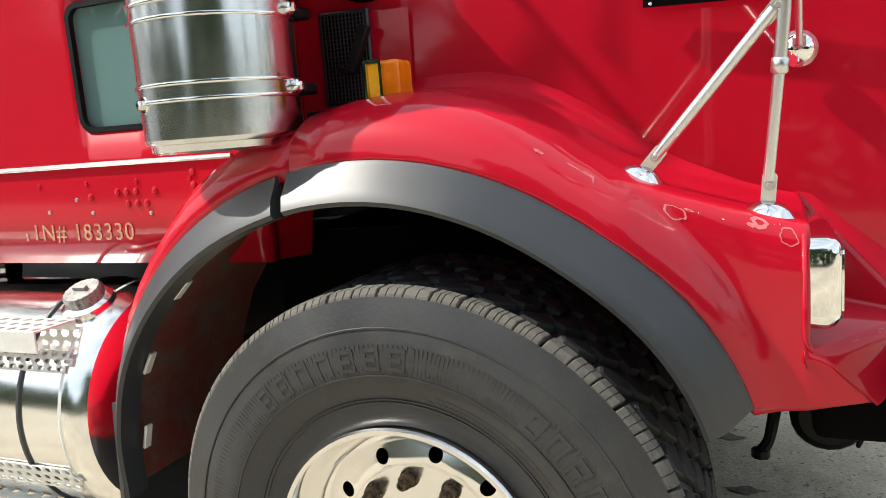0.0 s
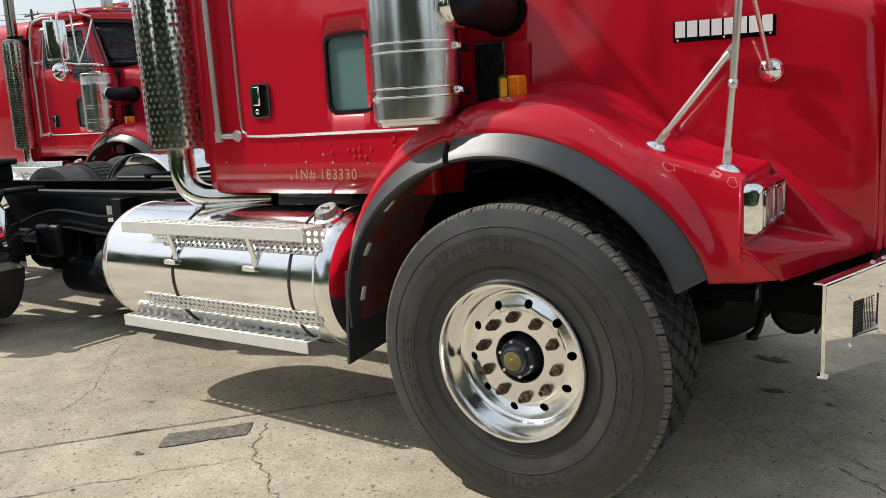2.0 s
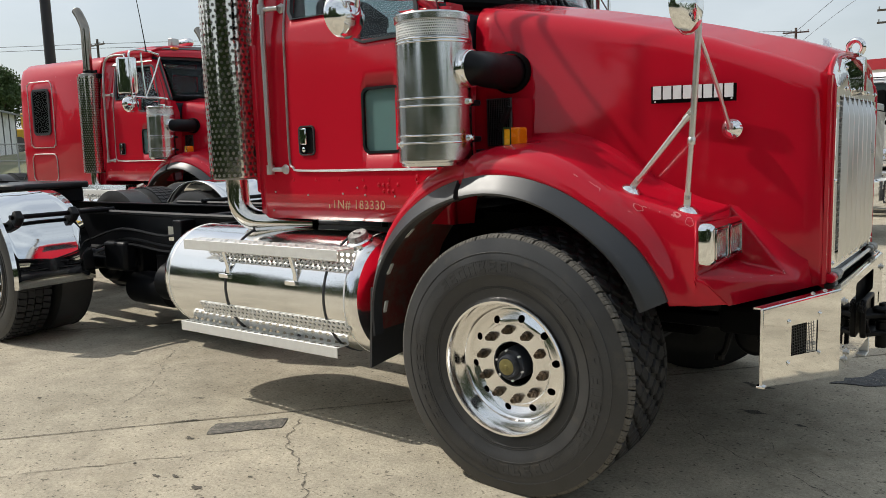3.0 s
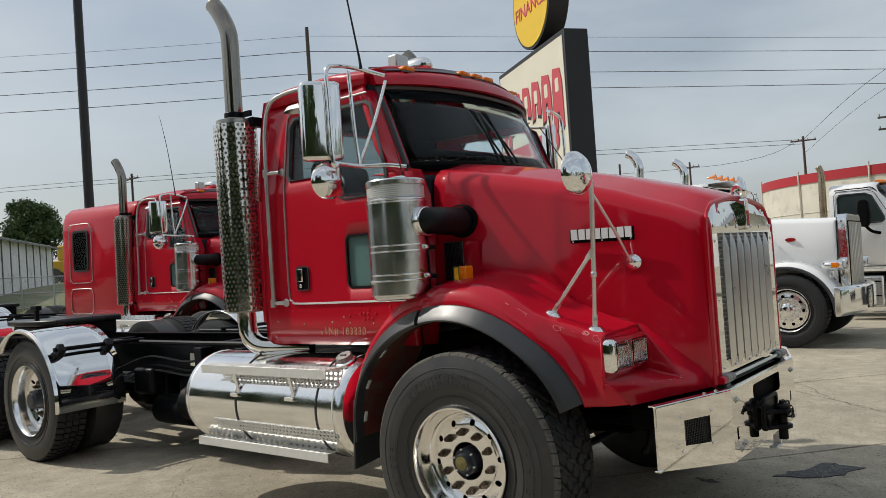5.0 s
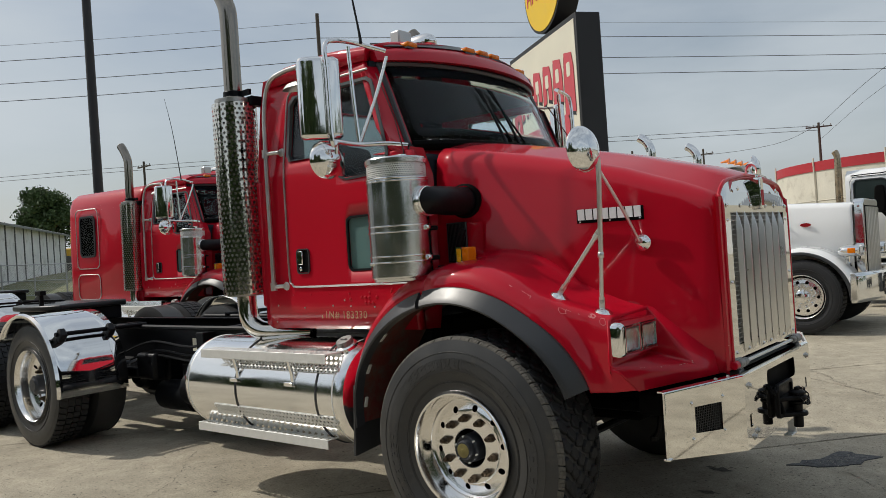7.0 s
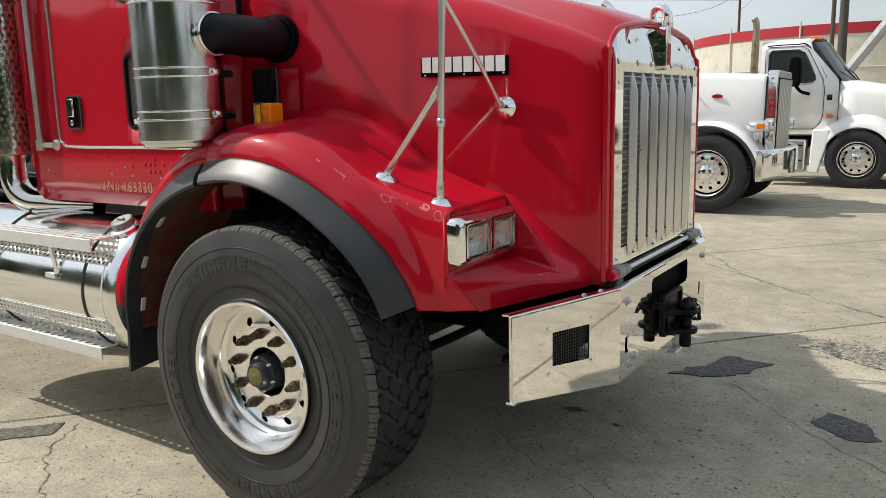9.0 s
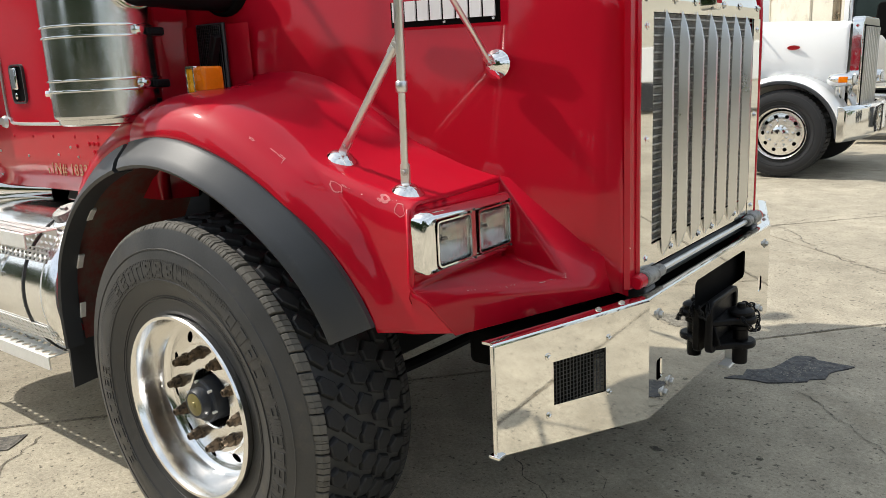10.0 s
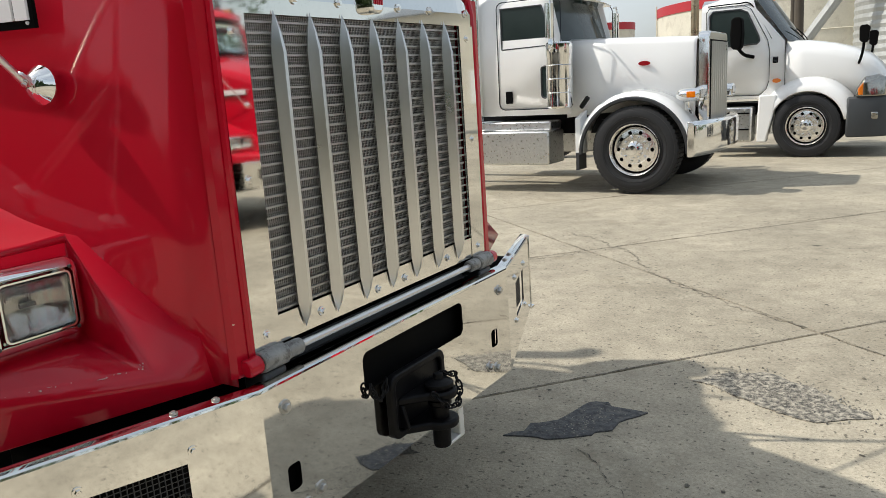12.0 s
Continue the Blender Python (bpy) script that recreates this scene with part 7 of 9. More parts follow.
CONCRETE = concrete("worn_concrete", (0.438, 0.390, 0.300))
LOT = material("old_concrete_distance", (0.385, 0.352, 0.28), 0.9, var=0.2, scale=0.35, fine=9, bump=0.002, dirt=(0.24, 0.215, 0.175), dirt_at=0.56)
ASPHALT = material("asphalt_patch", (0.075, 0.077, 0.080), 0.9, var=0.8, scale=24, fine=75, bump=0.009, dirt=(0.17, 0.16, 0.145), dirt_at=0.56)
CRACK = material("crack_dirt", (0.06, 0.052, 0.042), 0.95, var=0.4, scale=30, dirt=(0.34, 0.30, 0.235), dirt_at=0.50)
GRIT = material("dark_grit", (0.085, 0.075, 0.060), 0.95, var=0.5, scale=40, dirt=(0.2, 0.18, 0.14), dirt_at=0.55)
GRASS = material("dry_grass", (0.115, 0.130, 0.045), 0.95, var=0.3, scale=0.5, fine=12, bump=0.01, dirt=(0.24, 0.21, 0.12), dirt_at=0.54)

m = Mesh()
reach = [-900, -600, -300, -150, -80, -50, -36, -26, -13, 0, 13, 26, 36, 50, 80, 150, 300, 600, 900]
m.plate(reach, reach, [], lambda u, v: (u, v, yard_z(u, v) - 0.014))
tagged(part("ground", m, LOT, smooth=0), "pale worn concrete yard reaching to the distance", "ground", kind="structure")
pavement = tagged(thing("pavement", "worn tan concrete slabs with joints and cracks", "pavement"), kind="structure")
pavement.matrix_world = on_yard(0, 0)

JOINT_DIR = radians(50.3)
jd = Vector((math.cos(JOINT_DIR), math.sin(JOINT_DIR)))
jn = Vector((-jd.y, jd.x))
J0 = 0.47                                         # offset of one long joint along jn
K0 = 3.34                                         # offset of one cross joint along jd
SL, SW = 12.0, 2.55


def line_pts(p, q, wob, n, rnd):
    p, q = Vector(p), Vector(q)
    side = Vector((-(q - p).y, (q - p).x)).normalized()
    out, w = [], 0.0
    for k in range(n + 1):
        w = w * 0.75 + rnd.uniform(-wob, wob)
        out.append(p.lerp(q, k / n) + side * (w if 0 < k < n else 0))
    return out


def ribbon(mesh, pts, wid, z, rnd):
    """A thin dirt-filled crack of uneven width along pts."""
    rows = []
    for i, p in enumerate(pts):
        d = (pts[min(i + 1, len(pts) - 1)] - pts[max(i - 1, 0)]).normalized()
        side = Vector((-d.y, d.x))
        w = wid * rnd.uniform(0.25, 1.25) * (0.4 if i in (0, len(pts) - 1) else 1)
        rows.append([(*(p - side * w), z), (*(p + side * w), z)])
    mesh.loft(rows, False)


rnd = random.Random(11)
m = Mesh()
for pts, wid, wob in (
        ([(-1.89, -2.33), (-1.42, -1.735), (-1.16, -1.42)], 0.006, 0.010),
        ([(-4.2, -5.0), (-3.0, -3.7), (-1.89, -2.33)], 0.005, 0.012),
        ([(-1.36, -1.12), (-1.15, -1.41), (-0.86, -1.60), (-0.66, -1.73), (-0.2, -2.2), (0.4, -2.7)], 0.010, 0.020),
        ([(0.20, 0.1), (0.36, -0.13), (0.49, -0.26), (0.74, -0.37), (0.87, -0.425), (1.3, -0.7), (2.2, -1.1)], 0.006, 0.018),
        ([(0.72, -0.1), (0.82, -0.27), (1.05, -0.41), (1.16, -0.48), (1.6, -0.9)], 0.005, 0.016),
        ([(1.10, 1.04), (1.24, 0.91), (1.41, 0.74), (1.9, 0.3), (2.6, 0.0)], 0.006, 0.016),
        ([(1.70, 2.94), (1.35, 3.15), (1.02, 3.39), (0.44, 4.07), (0.1, 4.6), (-0.6, 5.2)], 0.012, 0.03),
        ([(-0.53, 3.96), (-0.08, 4.52), (0.22, 5.2), (0.74, 5.87), (1.8, 6.9)], 0.010, 0.03),
        ([(0.49, 4.66), (1.1, 4.9), (1.99, 5.28), (3.0, 5.5)], 0.008, 0.03),
        ([(-3.2, -0.6), (-2.7, -1.1), (-2.4, -1.5)], 0.006, 0.02)):
    for a, b in zip(pts, pts[1:]):
        L = (Vector(a) - Vector(b)).length
        ribbon(m, line_pts(a, b, wob, max(4, int(L / 0.03)), rnd), wid * 0.42, 0.003, rnd)
# worn edges along the joints
for off, s0, s1 in ((J0, -12, 14), (J0 + SW, -8, 14), (J0 - SW, -10, 10), (J0 + 2 * SW, -6, 14)):
    k = s0
    while k < s1:
        a, b = jn * off + jd * k, jn * off + jd * min(k + 0.9, s1)
        ribbon(m, line_pts(a, b, 0.005, 26, rnd), 0.0055, 0.0022, rnd)
        k += 0.9
for off in (K0 - SL, K0, K0 + SL):
    k = -6.0
    while k < 8:
        a, b = jd * off + jn * k, jd * off + jn * (k + 0.9)
        ribbon(m, line_pts(a, b, 0.006, 20, rnd), 0.0028, 0.0022, rnd)
        k += 0.9
part("cracks", m, CRACK, pavement, "dirt-filled cracks and joints", smooth=0)["kind"] = "stuff"


def patch(name, outline, z, mat, label, jag=0.02, seed=1):
    """An asphalt repair with a ragged edge, slightly proud of the slab."""
    r = random.Random(seed)
    out = []
    for i, p in enumerate(outline):
        q = outline[(i + 1) % len(outline)]
        n = max(2, int((Vector(p) - Vector(q)).length / 0.05))
        out += [(*Vector(p).lerp(Vector(q), k / n) + Vector((r.uniform(-jag, jag), r.uniform(-jag, jag))),) for k in range(n)]
    m = Mesh().add([(x, y, 0.0) for x, y in out] + [(x, y, z) for x, y in out], [tuple(range(len(out), 2 * len(out)))] + [(i, (i + 1) % len(out), (i + 1) % len(out) + len(out), i + len(out)) for i in range(len(out))])
    return part(name, m, mat, pavement, label, smooth=0)


patch("asphalt_patch", [(-1.68, -1.43), (-1.43, -1.16), (-1.345, -1.26), (-1.59, -1.55)], 0.005, material("dusty_asphalt_patch", (0.17, 0.155, 0.13), 0.95, var=0.7, scale=26, fine=80, bump=0.009, dirt=(0.07, 0.068, 0.064), dirt_at=0.52), "small rectangular asphalt patch", 0.010, 2)
patch("asphalt_patch", [(0.80, 1.02), (0.93, 1.30), (1.0, 1.52), (1.10, 1.50), (1.24, 1.46), (1.13, 1.22), (0.97, 1.06)], 0.006, ASPHALT, "ragged dark asphalt patch", 0.024, 3)
patch("gravel_patch", [(1.34, 1.93), (1.46, 2.10), (1.62, 2.14), (1.82, 2.03), (2.08, 1.80), (1.88, 1.66), (1.68, 1.73), (1.48, 1.86)], 0.005, material("loose_gravel_patch", (0.085, 0.08, 0.07), 0.95, var=0.6, scale=22, fine=120, bump=0.008, dirt=(0.46, 0.42, 0.34), dirt_at=0.50), "crumbled gravel patch", 0.02, 4)
patch("asphalt_patch", [(1.55, 0.70), (1.62, 0.86), (1.78, 0.80), (1.86, 0.62), (1.72, 0.58)], 0.005, ASPHALT, "small dark asphalt patch", 0.015, 5)
# loose stones on the crumbled patch and the asphalt
STONE = material("loose_stone", (0.40, 0.37, 0.31), 0.9, var=0.6, scale=30, dirt=(0.10, 0.095, 0.09), dirt_at=0.50)
m, rnd = Mesh(), random.Random(8)
for cx, cy, ax, ay, turn, count in ((1.72, 1.92, 0.36, 0.17, -0.42, 1100), (1.05, 1.28, 0.24, 0.10, 1.0, 120), (1.70, 0.72, 0.15, 0.11, 0.3, 60)):
    for k in range(count):
        u, v = rnd.gauss(0, 0.45) * ax, rnd.gauss(0, 0.45) * ay
        x, y = cx + u * math.cos(turn) - v * math.sin(turn), cy + u * math.sin(turn) + v * math.cos(turn)
        r = rnd.uniform(0.002, 0.0065)
        ring = [(x + r * rnd.uniform(0.6, 1.3) * math.cos(i * 1.2566), y + r * rnd.uniform(0.6, 1.3) * math.sin(i * 1.2566), 0.003) for i in range(5)]
        m.add(ring + [(p[0] * 0.55 + x * 0.45, p[1] * 0.55 + y * 0.45, 0.005 + r * 0.45) for p in ring], [(i, (i + 1) % 5, (i + 1) % 5 + 5, i + 5) for i in range(5)] + [(5, 6, 7, 8, 9)])
part("loose_stone", m, STONE, pavement, "loose crumbled stones", smooth=0)["kind"] = "stuff"
# pits and grit
m, rnd = Mesh(), random.Random(5)
for k in range(2200):
    x, y = rnd.uniform(-6, 6), rnd.uniform(-5, 9)
    r = rnd.choice((0.002, 0.002, 0.003, 0.003, 0.004, 0.005, 0.009)) * rnd.uniform(0.6, 1.3)
    nn = 6
    a0 = rnd.uniform(0, 6)
    m.add([(x + r * rnd.uniform(0.5, 1.5) * math.cos(a0 + i * 6.283 / nn), y + r * rnd.uniform(0.5, 1.5) * math.sin(a0 + i * 6.283 / nn), 0.0026) for i in range(nn)] + [(x, y, 0.0026 + r * 0.25)], [(i, (i + 1) % nn, nn) for i in range(nn)])
for cx, cy, rr in ((-1.35, -1.98, 0.035), (-1.28, -1.93, 0.03), (-1.10, -1.95, 0.04), (-1.62, -1.62, 0.04), (-1.0, -1.75, 0.02), (-2.1, -1.2, 0.03), (0.56, 0.27, 0.09), (0.8, 0.2, 0.04), (-0.9, -2.2, 0.03), (2.2, 2.6, 0.03), (1.5, 5.2, 0.05), (0.2, 1.6, 0.08), (0.45, 0.75, 0.11)):
    nn = 14
    m.add([(cx + 0.6 * rr * rnd.uniform(0.3, 1.3) * math.cos(i * 6.283 / nn) * 1.4, cy + 0.6 * rr * rnd.uniform(0.3, 1.3) * math.sin(i * 6.283 / nn) * 0.7, 0.0028) for i in range(nn)], [tuple(range(nn))])
part("grit", m, GRIT, pavement, "dark pits and specks", smooth=0)["kind"] = "stuff"


# ---- white trucks ----
def window(parent, name, outline, y, mat, label="", e=0.012):
    m = Mesh().add([(x, y, z) for x, z in outline], [tuple(range(len(outline)))])
    w = part(name, m, mat, parent, label, smooth=0)
    m = Mesh().tube([(x, y, z) for x, z in outline] + [(outline[0][0], y, outline[0][1])], e, 5, 1)
    part("gasket", m, RUBBER, w)
    return w


def arch_panel(m, cx, cz, R, x0, x1, top, y0, y1, crown=0.16, seg=18):
    """A fender skin round a wheel arch between x0 and x1, from y0 (outer) to y1."""
    rings = []
    for k in range(seg + 1):
        a = radians(4 + 172 * k / seg)
        px, pz = cx + R * math.cos(a), cz + R * math.sin(a)
        rings.append([(px, y0 * 0.985, pz - 0.0), (px, y0, pz + 0.01), (cx + (R + crown * 0.5) * math.cos(a), y0 * 0.99, cz + (R + crown * 0.5) * math.sin(a)), (cx + (R + crown) * math.cos(a), y0 * 0.94, cz + (R + crown) * math.sin(a)), (cx + (R + crown * 1.15) * math.cos(a), y1, cz + (R + crown * 1.2) * math.sin(a))])
    m.loft(rings, False)


GREY_PLASTIC = material("grey_plastic_bumper", (0.05, 0.055, 0.06), 0.6, var=0.1)
DIAMOND = material("diamond_plate", (0.72, 0.72, 0.71), 0.28, 1.0, var=0.15, scale=30, fine=220, bump=0.003)
GLASS_BLACK = material("dark_window", (0.030, 0.042, 0.041), 0.05, var=0.35, scale=1.6, spec=0.22)
ORANGE_GLASS = material("orange_lamp", (0.8, 0.20, 0.01), 0.2, var=0.1, coat=0.5)
RED_OVAL = material("dark_red_enamel", (0.30, 0.01, 0.015), 0.2, var=0.05, coat=0.6)

w1 = thing("semi_truck", "white long-nosed tractor truck with chrome grille and bumper", "truck", "white tractors", at=(0, 0, 0))
for s in (-1, 1):
    build_wheel(w1, (0.0, s * 0.955, 0.530), 0.29, 0.513, "front_wheel", "polished aluminium front wheel", 0.05, 0.3, steer=False, side=s, cover=True).scale = (1.04, 1.0, 1.04)
    build_wheel(w1, (-4.6, s * 1.05, 0.515), 0.29, 0.52, "drive_wheel", "polished aluminium drive wheel", 0.15, 0.3, steer=False, side=s)
    m = Mesh()
    arch_panel(m, -0.02, 0.50, 0.675, -0.7, 0.7, 1.3, s * 1.11, s * 0.62, 0.075)
    part("fender", m, WHITE, w1, "white rounded fender", solid=0.01, smooth=55)
    m = Mesh().tube([(-0.02 + 0.668 * math.cos(radians(a)), s * 1.105, 0.50 + 0.668 * math.sin(radians(a))) for a in range(0, 185, 12)], 0.026, 6, 2)
    part("fender_trim", m, RUBBER, w1)
    m = Mesh().loft([[(-0.76, s * y, z) for y, z in ((1.10, 0.5), (1.10, 0.95), (0.85, 1.02), (0.85, 0.5))], [(-0.69, s * y, z) for y, z in ((1.10, 0.5), (1.10, 0.95), (0.85, 1.05), (0.85, 0.5))]], True, True)
    part("fender_tail", m, WHITE, w1, bevel=0.01)
    m = Mesh().box(-0.75, -0.71, s * 0.85, s * 1.11, 0.30, 0.52)
    part("mud_flap", m, RUBBER, w1)
    m = Mesh().loft([[(x, s * y, z) for y, z in ((0.90 + 0.15 * k * math.cos(a), 1.185 + 0.085 * k * math.sin(a)) for a in (2 * math.pi * i / 20 for i in range(20)))] for x, k in ((0.47, 0.55), (0.51, 0.85), (0.58, 1.0), (0.74, 1.0), (0.75, 0.95))], True, True)
    pod = part("headlamp_pod", m, CHROME, w1, "chrome headlamp pod", bevel=0.02)
    m = Mesh().box(0.74, 0.758, s * 0.80, s * 0.99, 1.135, 1.235)
    part("lamp_lens", m, REFLECT, pod, "clear lamp lens", bevel=0.008)
    m = Mesh().box(0.61, 0.71, s * 1.030, s * 1.056, 1.15, 1.22)
    part("turn_lens", m, AMBER, pod, "amber side turn lens", bevel=0.008)
    m = Mesh().tube([(0.58, s * 0.90, 1.11), (0.57, s * 0.84, 1.02), (0.57, s * 0.72, 0.96)], 0.028, 8)
    part("pod_stalk", m, CHROME, pod)
    m = Mesh().lathe([(0.0005, 0.15), (0.12, 0.155), (0.135, 0.18), (0.135, 0.80), (0.14, 0.82), (0.14, 0.95), (0.12, 0.97), (0.0005, 0.98)], 32, Matrix.Translation((-0.97, s * 1.06, 0.93)) @ Matrix.Diagonal((1.25, 1.25, 1, 1)))
    can = part("air_cleaner", m, CHROME, w1, "chrome air cleaner canister", smooth=30)
    for z in (1.28, 1.62, 1.45):
        m = Mesh().lathe([(0.167, z - 0.008), (0.176, z), (0.167, z + 0.008)], 32, Matrix.Translation((-0.97, s * 1.06, 0)))
        part("band", m, CHROME, can)
    m = Mesh().tube([(-2.2, s * 1.0, 0.95), (-2.2, s * 1.0, 1.6), (-2.2, s * 1.0, 2.7), (-2.2, s * 1.0, 2.95), (-2.28, s * 1.0, 3.10), (-2.38, s * 1.0, 3.17)], 0.075, 20, 6, False)
    part("stack_pipe", m, CHROME, w1, "tall chrome exhaust stack", solid=0.004, smooth=60)
    m = Mesh().box(-2.6, -1.10, s * 0.65, s * 1.16, 0.37, 0.80).box(-2.5, -1.15, s * 0.6, s * 0.98, 0.80, 0.92)
    box = part("step_box", m, DIAMOND, w1, "diamond-plate side tool box", bevel=0.02)
    window(w1, "door_window", [(-1.82, 1.86), (-1.83, 2.38), (-1.25, 2.38), (-1.06, 1.88)], s * 0.955, GLASS_BLACK, "dark door window")
    window(w1, "peep_window", [(x, z) for x, z in round_rect(-1.26, -1.06, 1.22, 1.62, 0.04)], s * 0.968, GLASS_BLACK, "dark lower door window")
    q = [(x, s * 0.970, z) for x, z in round_rect(-1.88, -0.98, 1.08, 2.46, 0.08, 3)]
    m = Mesh().tube(q + [q[0]], 0.006, 5, 1)
    part("door_seam", m, CABIN, w1)
    m = Mesh().box(-1.78, -1.68, s * 0.965, s * 0.985, 1.16, 1.32)
    part("door_handle", m, MATT_BLACK, w1, bevel=0.01)
    m = Mesh().loft([[(-1.02 + 0.04 * math.cos(a), s * (1.22 + 0.11 * math.sin(a)), z) for a in (2 * math.pi * i / 16 for i in range(16))] for z in (1.95, 2.36)], True, True)
    part("door_mirror", m, CHROME, w1, "chrome door mirror", smooth=50)
    m = Mesh().lathe([(0.0005, 0.03), (0.06, 0.02), (0.09, 0.0), (0.0005, -0.005)], 20, facing((-1.0, s * 1.24, 1.86), (1, 0, 0)))
    part("convex_mirror", m, CHROME, w1, smooth=40)
    m = Mesh().tube([(-0.95, s * 0.95, 2.42), (-1.0, s * 1.2, 2.44), (-1.0, s * 1.25, 2.2), (-1.0, s * 1.25, 1.9), (-0.92, s * 0.96, 1.88)], 0.012, 6)
    part("mirror_arm", m, CHROME, w1)
    m = Mesh().prism([(0.0 + 0.075 * math.cos(a), 1.58 + 0.028 * math.sin(a)) for a in (2 * math.pi * i / 20 for i in range(20))], s * 0.675, s * 0.690, "y")
    part("hood_badge", m, RED_OVAL, w1, "dark red oval badge", smooth=0)
    m = Mesh().tube([(-0.75, s * 0.90, 1.08), (-0.64, s * 0.95, 1.20)], 0.03, 6)
    part("hood_latch", m, HOSE, w1)
m = Mesh()
m.loft([[(x, y, z) for y, z in ((-hw - 0.04, lo), (-hw - 0.01, 1.45), (-hw, zt - 0.09), (-hw + 0.05, zt - 0.025), (-hw + 0.16, zt), (0, zt + 0.015), (hw - 0.16, zt), (hw - 0.05, zt - 0.025), (hw, zt - 0.09), (hw + 0.01, 1.45), (hw + 0.04, lo))] for x, hw, zt, lo in ((-0.97, 0.80, 1.94, 0.95), (-0.4, 0.72, 1.92, 1.0), (0.3, 0.62, 1.885, 1.0), (0.56, 0.57, 1.872, 0.72), (0.60, 0.555, 1.866, 0.72))], False)
part("hood", m, WHITE, w1, "white square hood", solid=0.01, smooth=45)
m = Mesh()
m.prism(round_rect(-0.50, 0.50, 0.72, 1.92, 0.07), 0.60, 0.74, "x")
shell = part("grille_shell", m, CHROME, w1, "tall chrome grille shell", bevel=0.02)
for k in range(8):
    y = -0.385 + 0.11 * k
    m = Mesh().loft([[(0.744, y - 0.017, z), (0.768, y - 0.009, z), (0.768, y + 0.009, z), (0.744, y + 0.017, z)] for z in (0.78, 1.80)], True, True)
    part("grille_bar", m, ALU_BRUSH, shell)
for s in (-1, 1):
    for k in range(7):
        part("rivet", bolt((0.67, s * 0.50, 0.82 + 0.165 * k), (0, s, 0), 0.011, 0.006), CHROME, shell)
m = Mesh().box(0.738, 0.744, -0.45, 0.45, 0.77, 1.82)
part("grille_backing", m, MATT_BLACK, shell)
m = Mesh().loft([[(x - 0.11 * abs(y) ** 3, y, z) for x, z in ((0.86, 0.46), (0.90, 0.50), (0.90, 0.84), (0.87, 0.88), (0.80, 0.88), (0.80, 0.46))] for y in (-1.14, -1.0, -0.7, 0.0, 0.7, 1.0, 1.14)], True, True)
part("bumper", m, CHROME, w1, "deep chrome front bumper", bevel=0.015)
m = Mesh()
m.loft([[(x, y, z) for y, z in ((-0.965, 1.0), (-0.965, 1.8), (-0.93, 2.42), (-0.86, 2.54), (0, 2.62), (0.86, 2.54), (0.93, 2.42), (0.965, 1.8), (0.965, 1.0))] for x in (-2.18, -1.3)] + [[(x2, y, z) for y, z, x2 in ((-0.965, 1.0, -0.86), (-0.965, 1.8, -0.95), (-0.93, 2.42, -1.10), (-0.86, 2.54, -1.12), (0, 2.62, -1.02), (0.86, 2.54, -1.12), (0.93, 2.42, -1.10), (0.965, 1.8, -0.95), (0.965, 1.0, -0.86))]], False)
m.add([(-2.18, y, z) for y, z in ((-0.965, 1.0), (-0.965, 1.8), (-0.93, 2.42), (-0.86, 2.54), (0, 2.62), (0.86, 2.54), (0.93, 2.42), (0.965, 1.8), (0.965, 1.0))], [tuple(range(9))])
part("cab", m, WHITE, w1, "white day cab", solid=0.01, smooth=35)
m = Mesh().plate([-0.88 + 1.76 * k / 10 for k in range(11)], [0, 1], [], lambda u, v: (-0.94 - 0.16 * v - 0.08 * u * u, u * (1 - 0.04 * v), 1.86 + 0.58 * v))
part("windshield", m, GLASS_BLACK, w1, "dark windshield", smooth=60)
m = Mesh()
m.loft([[(x, y, z) for x, z in ((-1.10 - 0.1 * y * y, 2.50), (-0.88 - 0.12 * y * y, 2.46), (-0.88 - 0.12 * y * y, 2.44), (-1.1 - 0.1 * y * y, 2.44))] for y in (-0.92, -0.5, 0, 0.5, 0.92)], True, True)
part("sun_visor", m, CHROME, w1)
for y in (-0.6, -0.3, 0, 0.3, 0.6):
    m = Mesh().lathe([(0.012, -0.12), (0.03, 0.0), (0.045, 0.02), (0.0005, 0.022)], 12, facing((-1.1, y, 2.66), (1, 0, 0.1)))
    part("roof_lamp", m, ORANGE_GLASS, w1)
m = Mesh().box(-5.6, 0.7, -0.43, -0.35, 0.72, 0.98).box(-5.6, 0.7, 0.35, 0.43, 0.72, 0.98).box(-0.6, 0.6, -0.6, 0.6, 0.42, 0.9)
part("frame", m, BLACK, w1)
w1.matrix_world = on_yard(-0.81, 8.82)

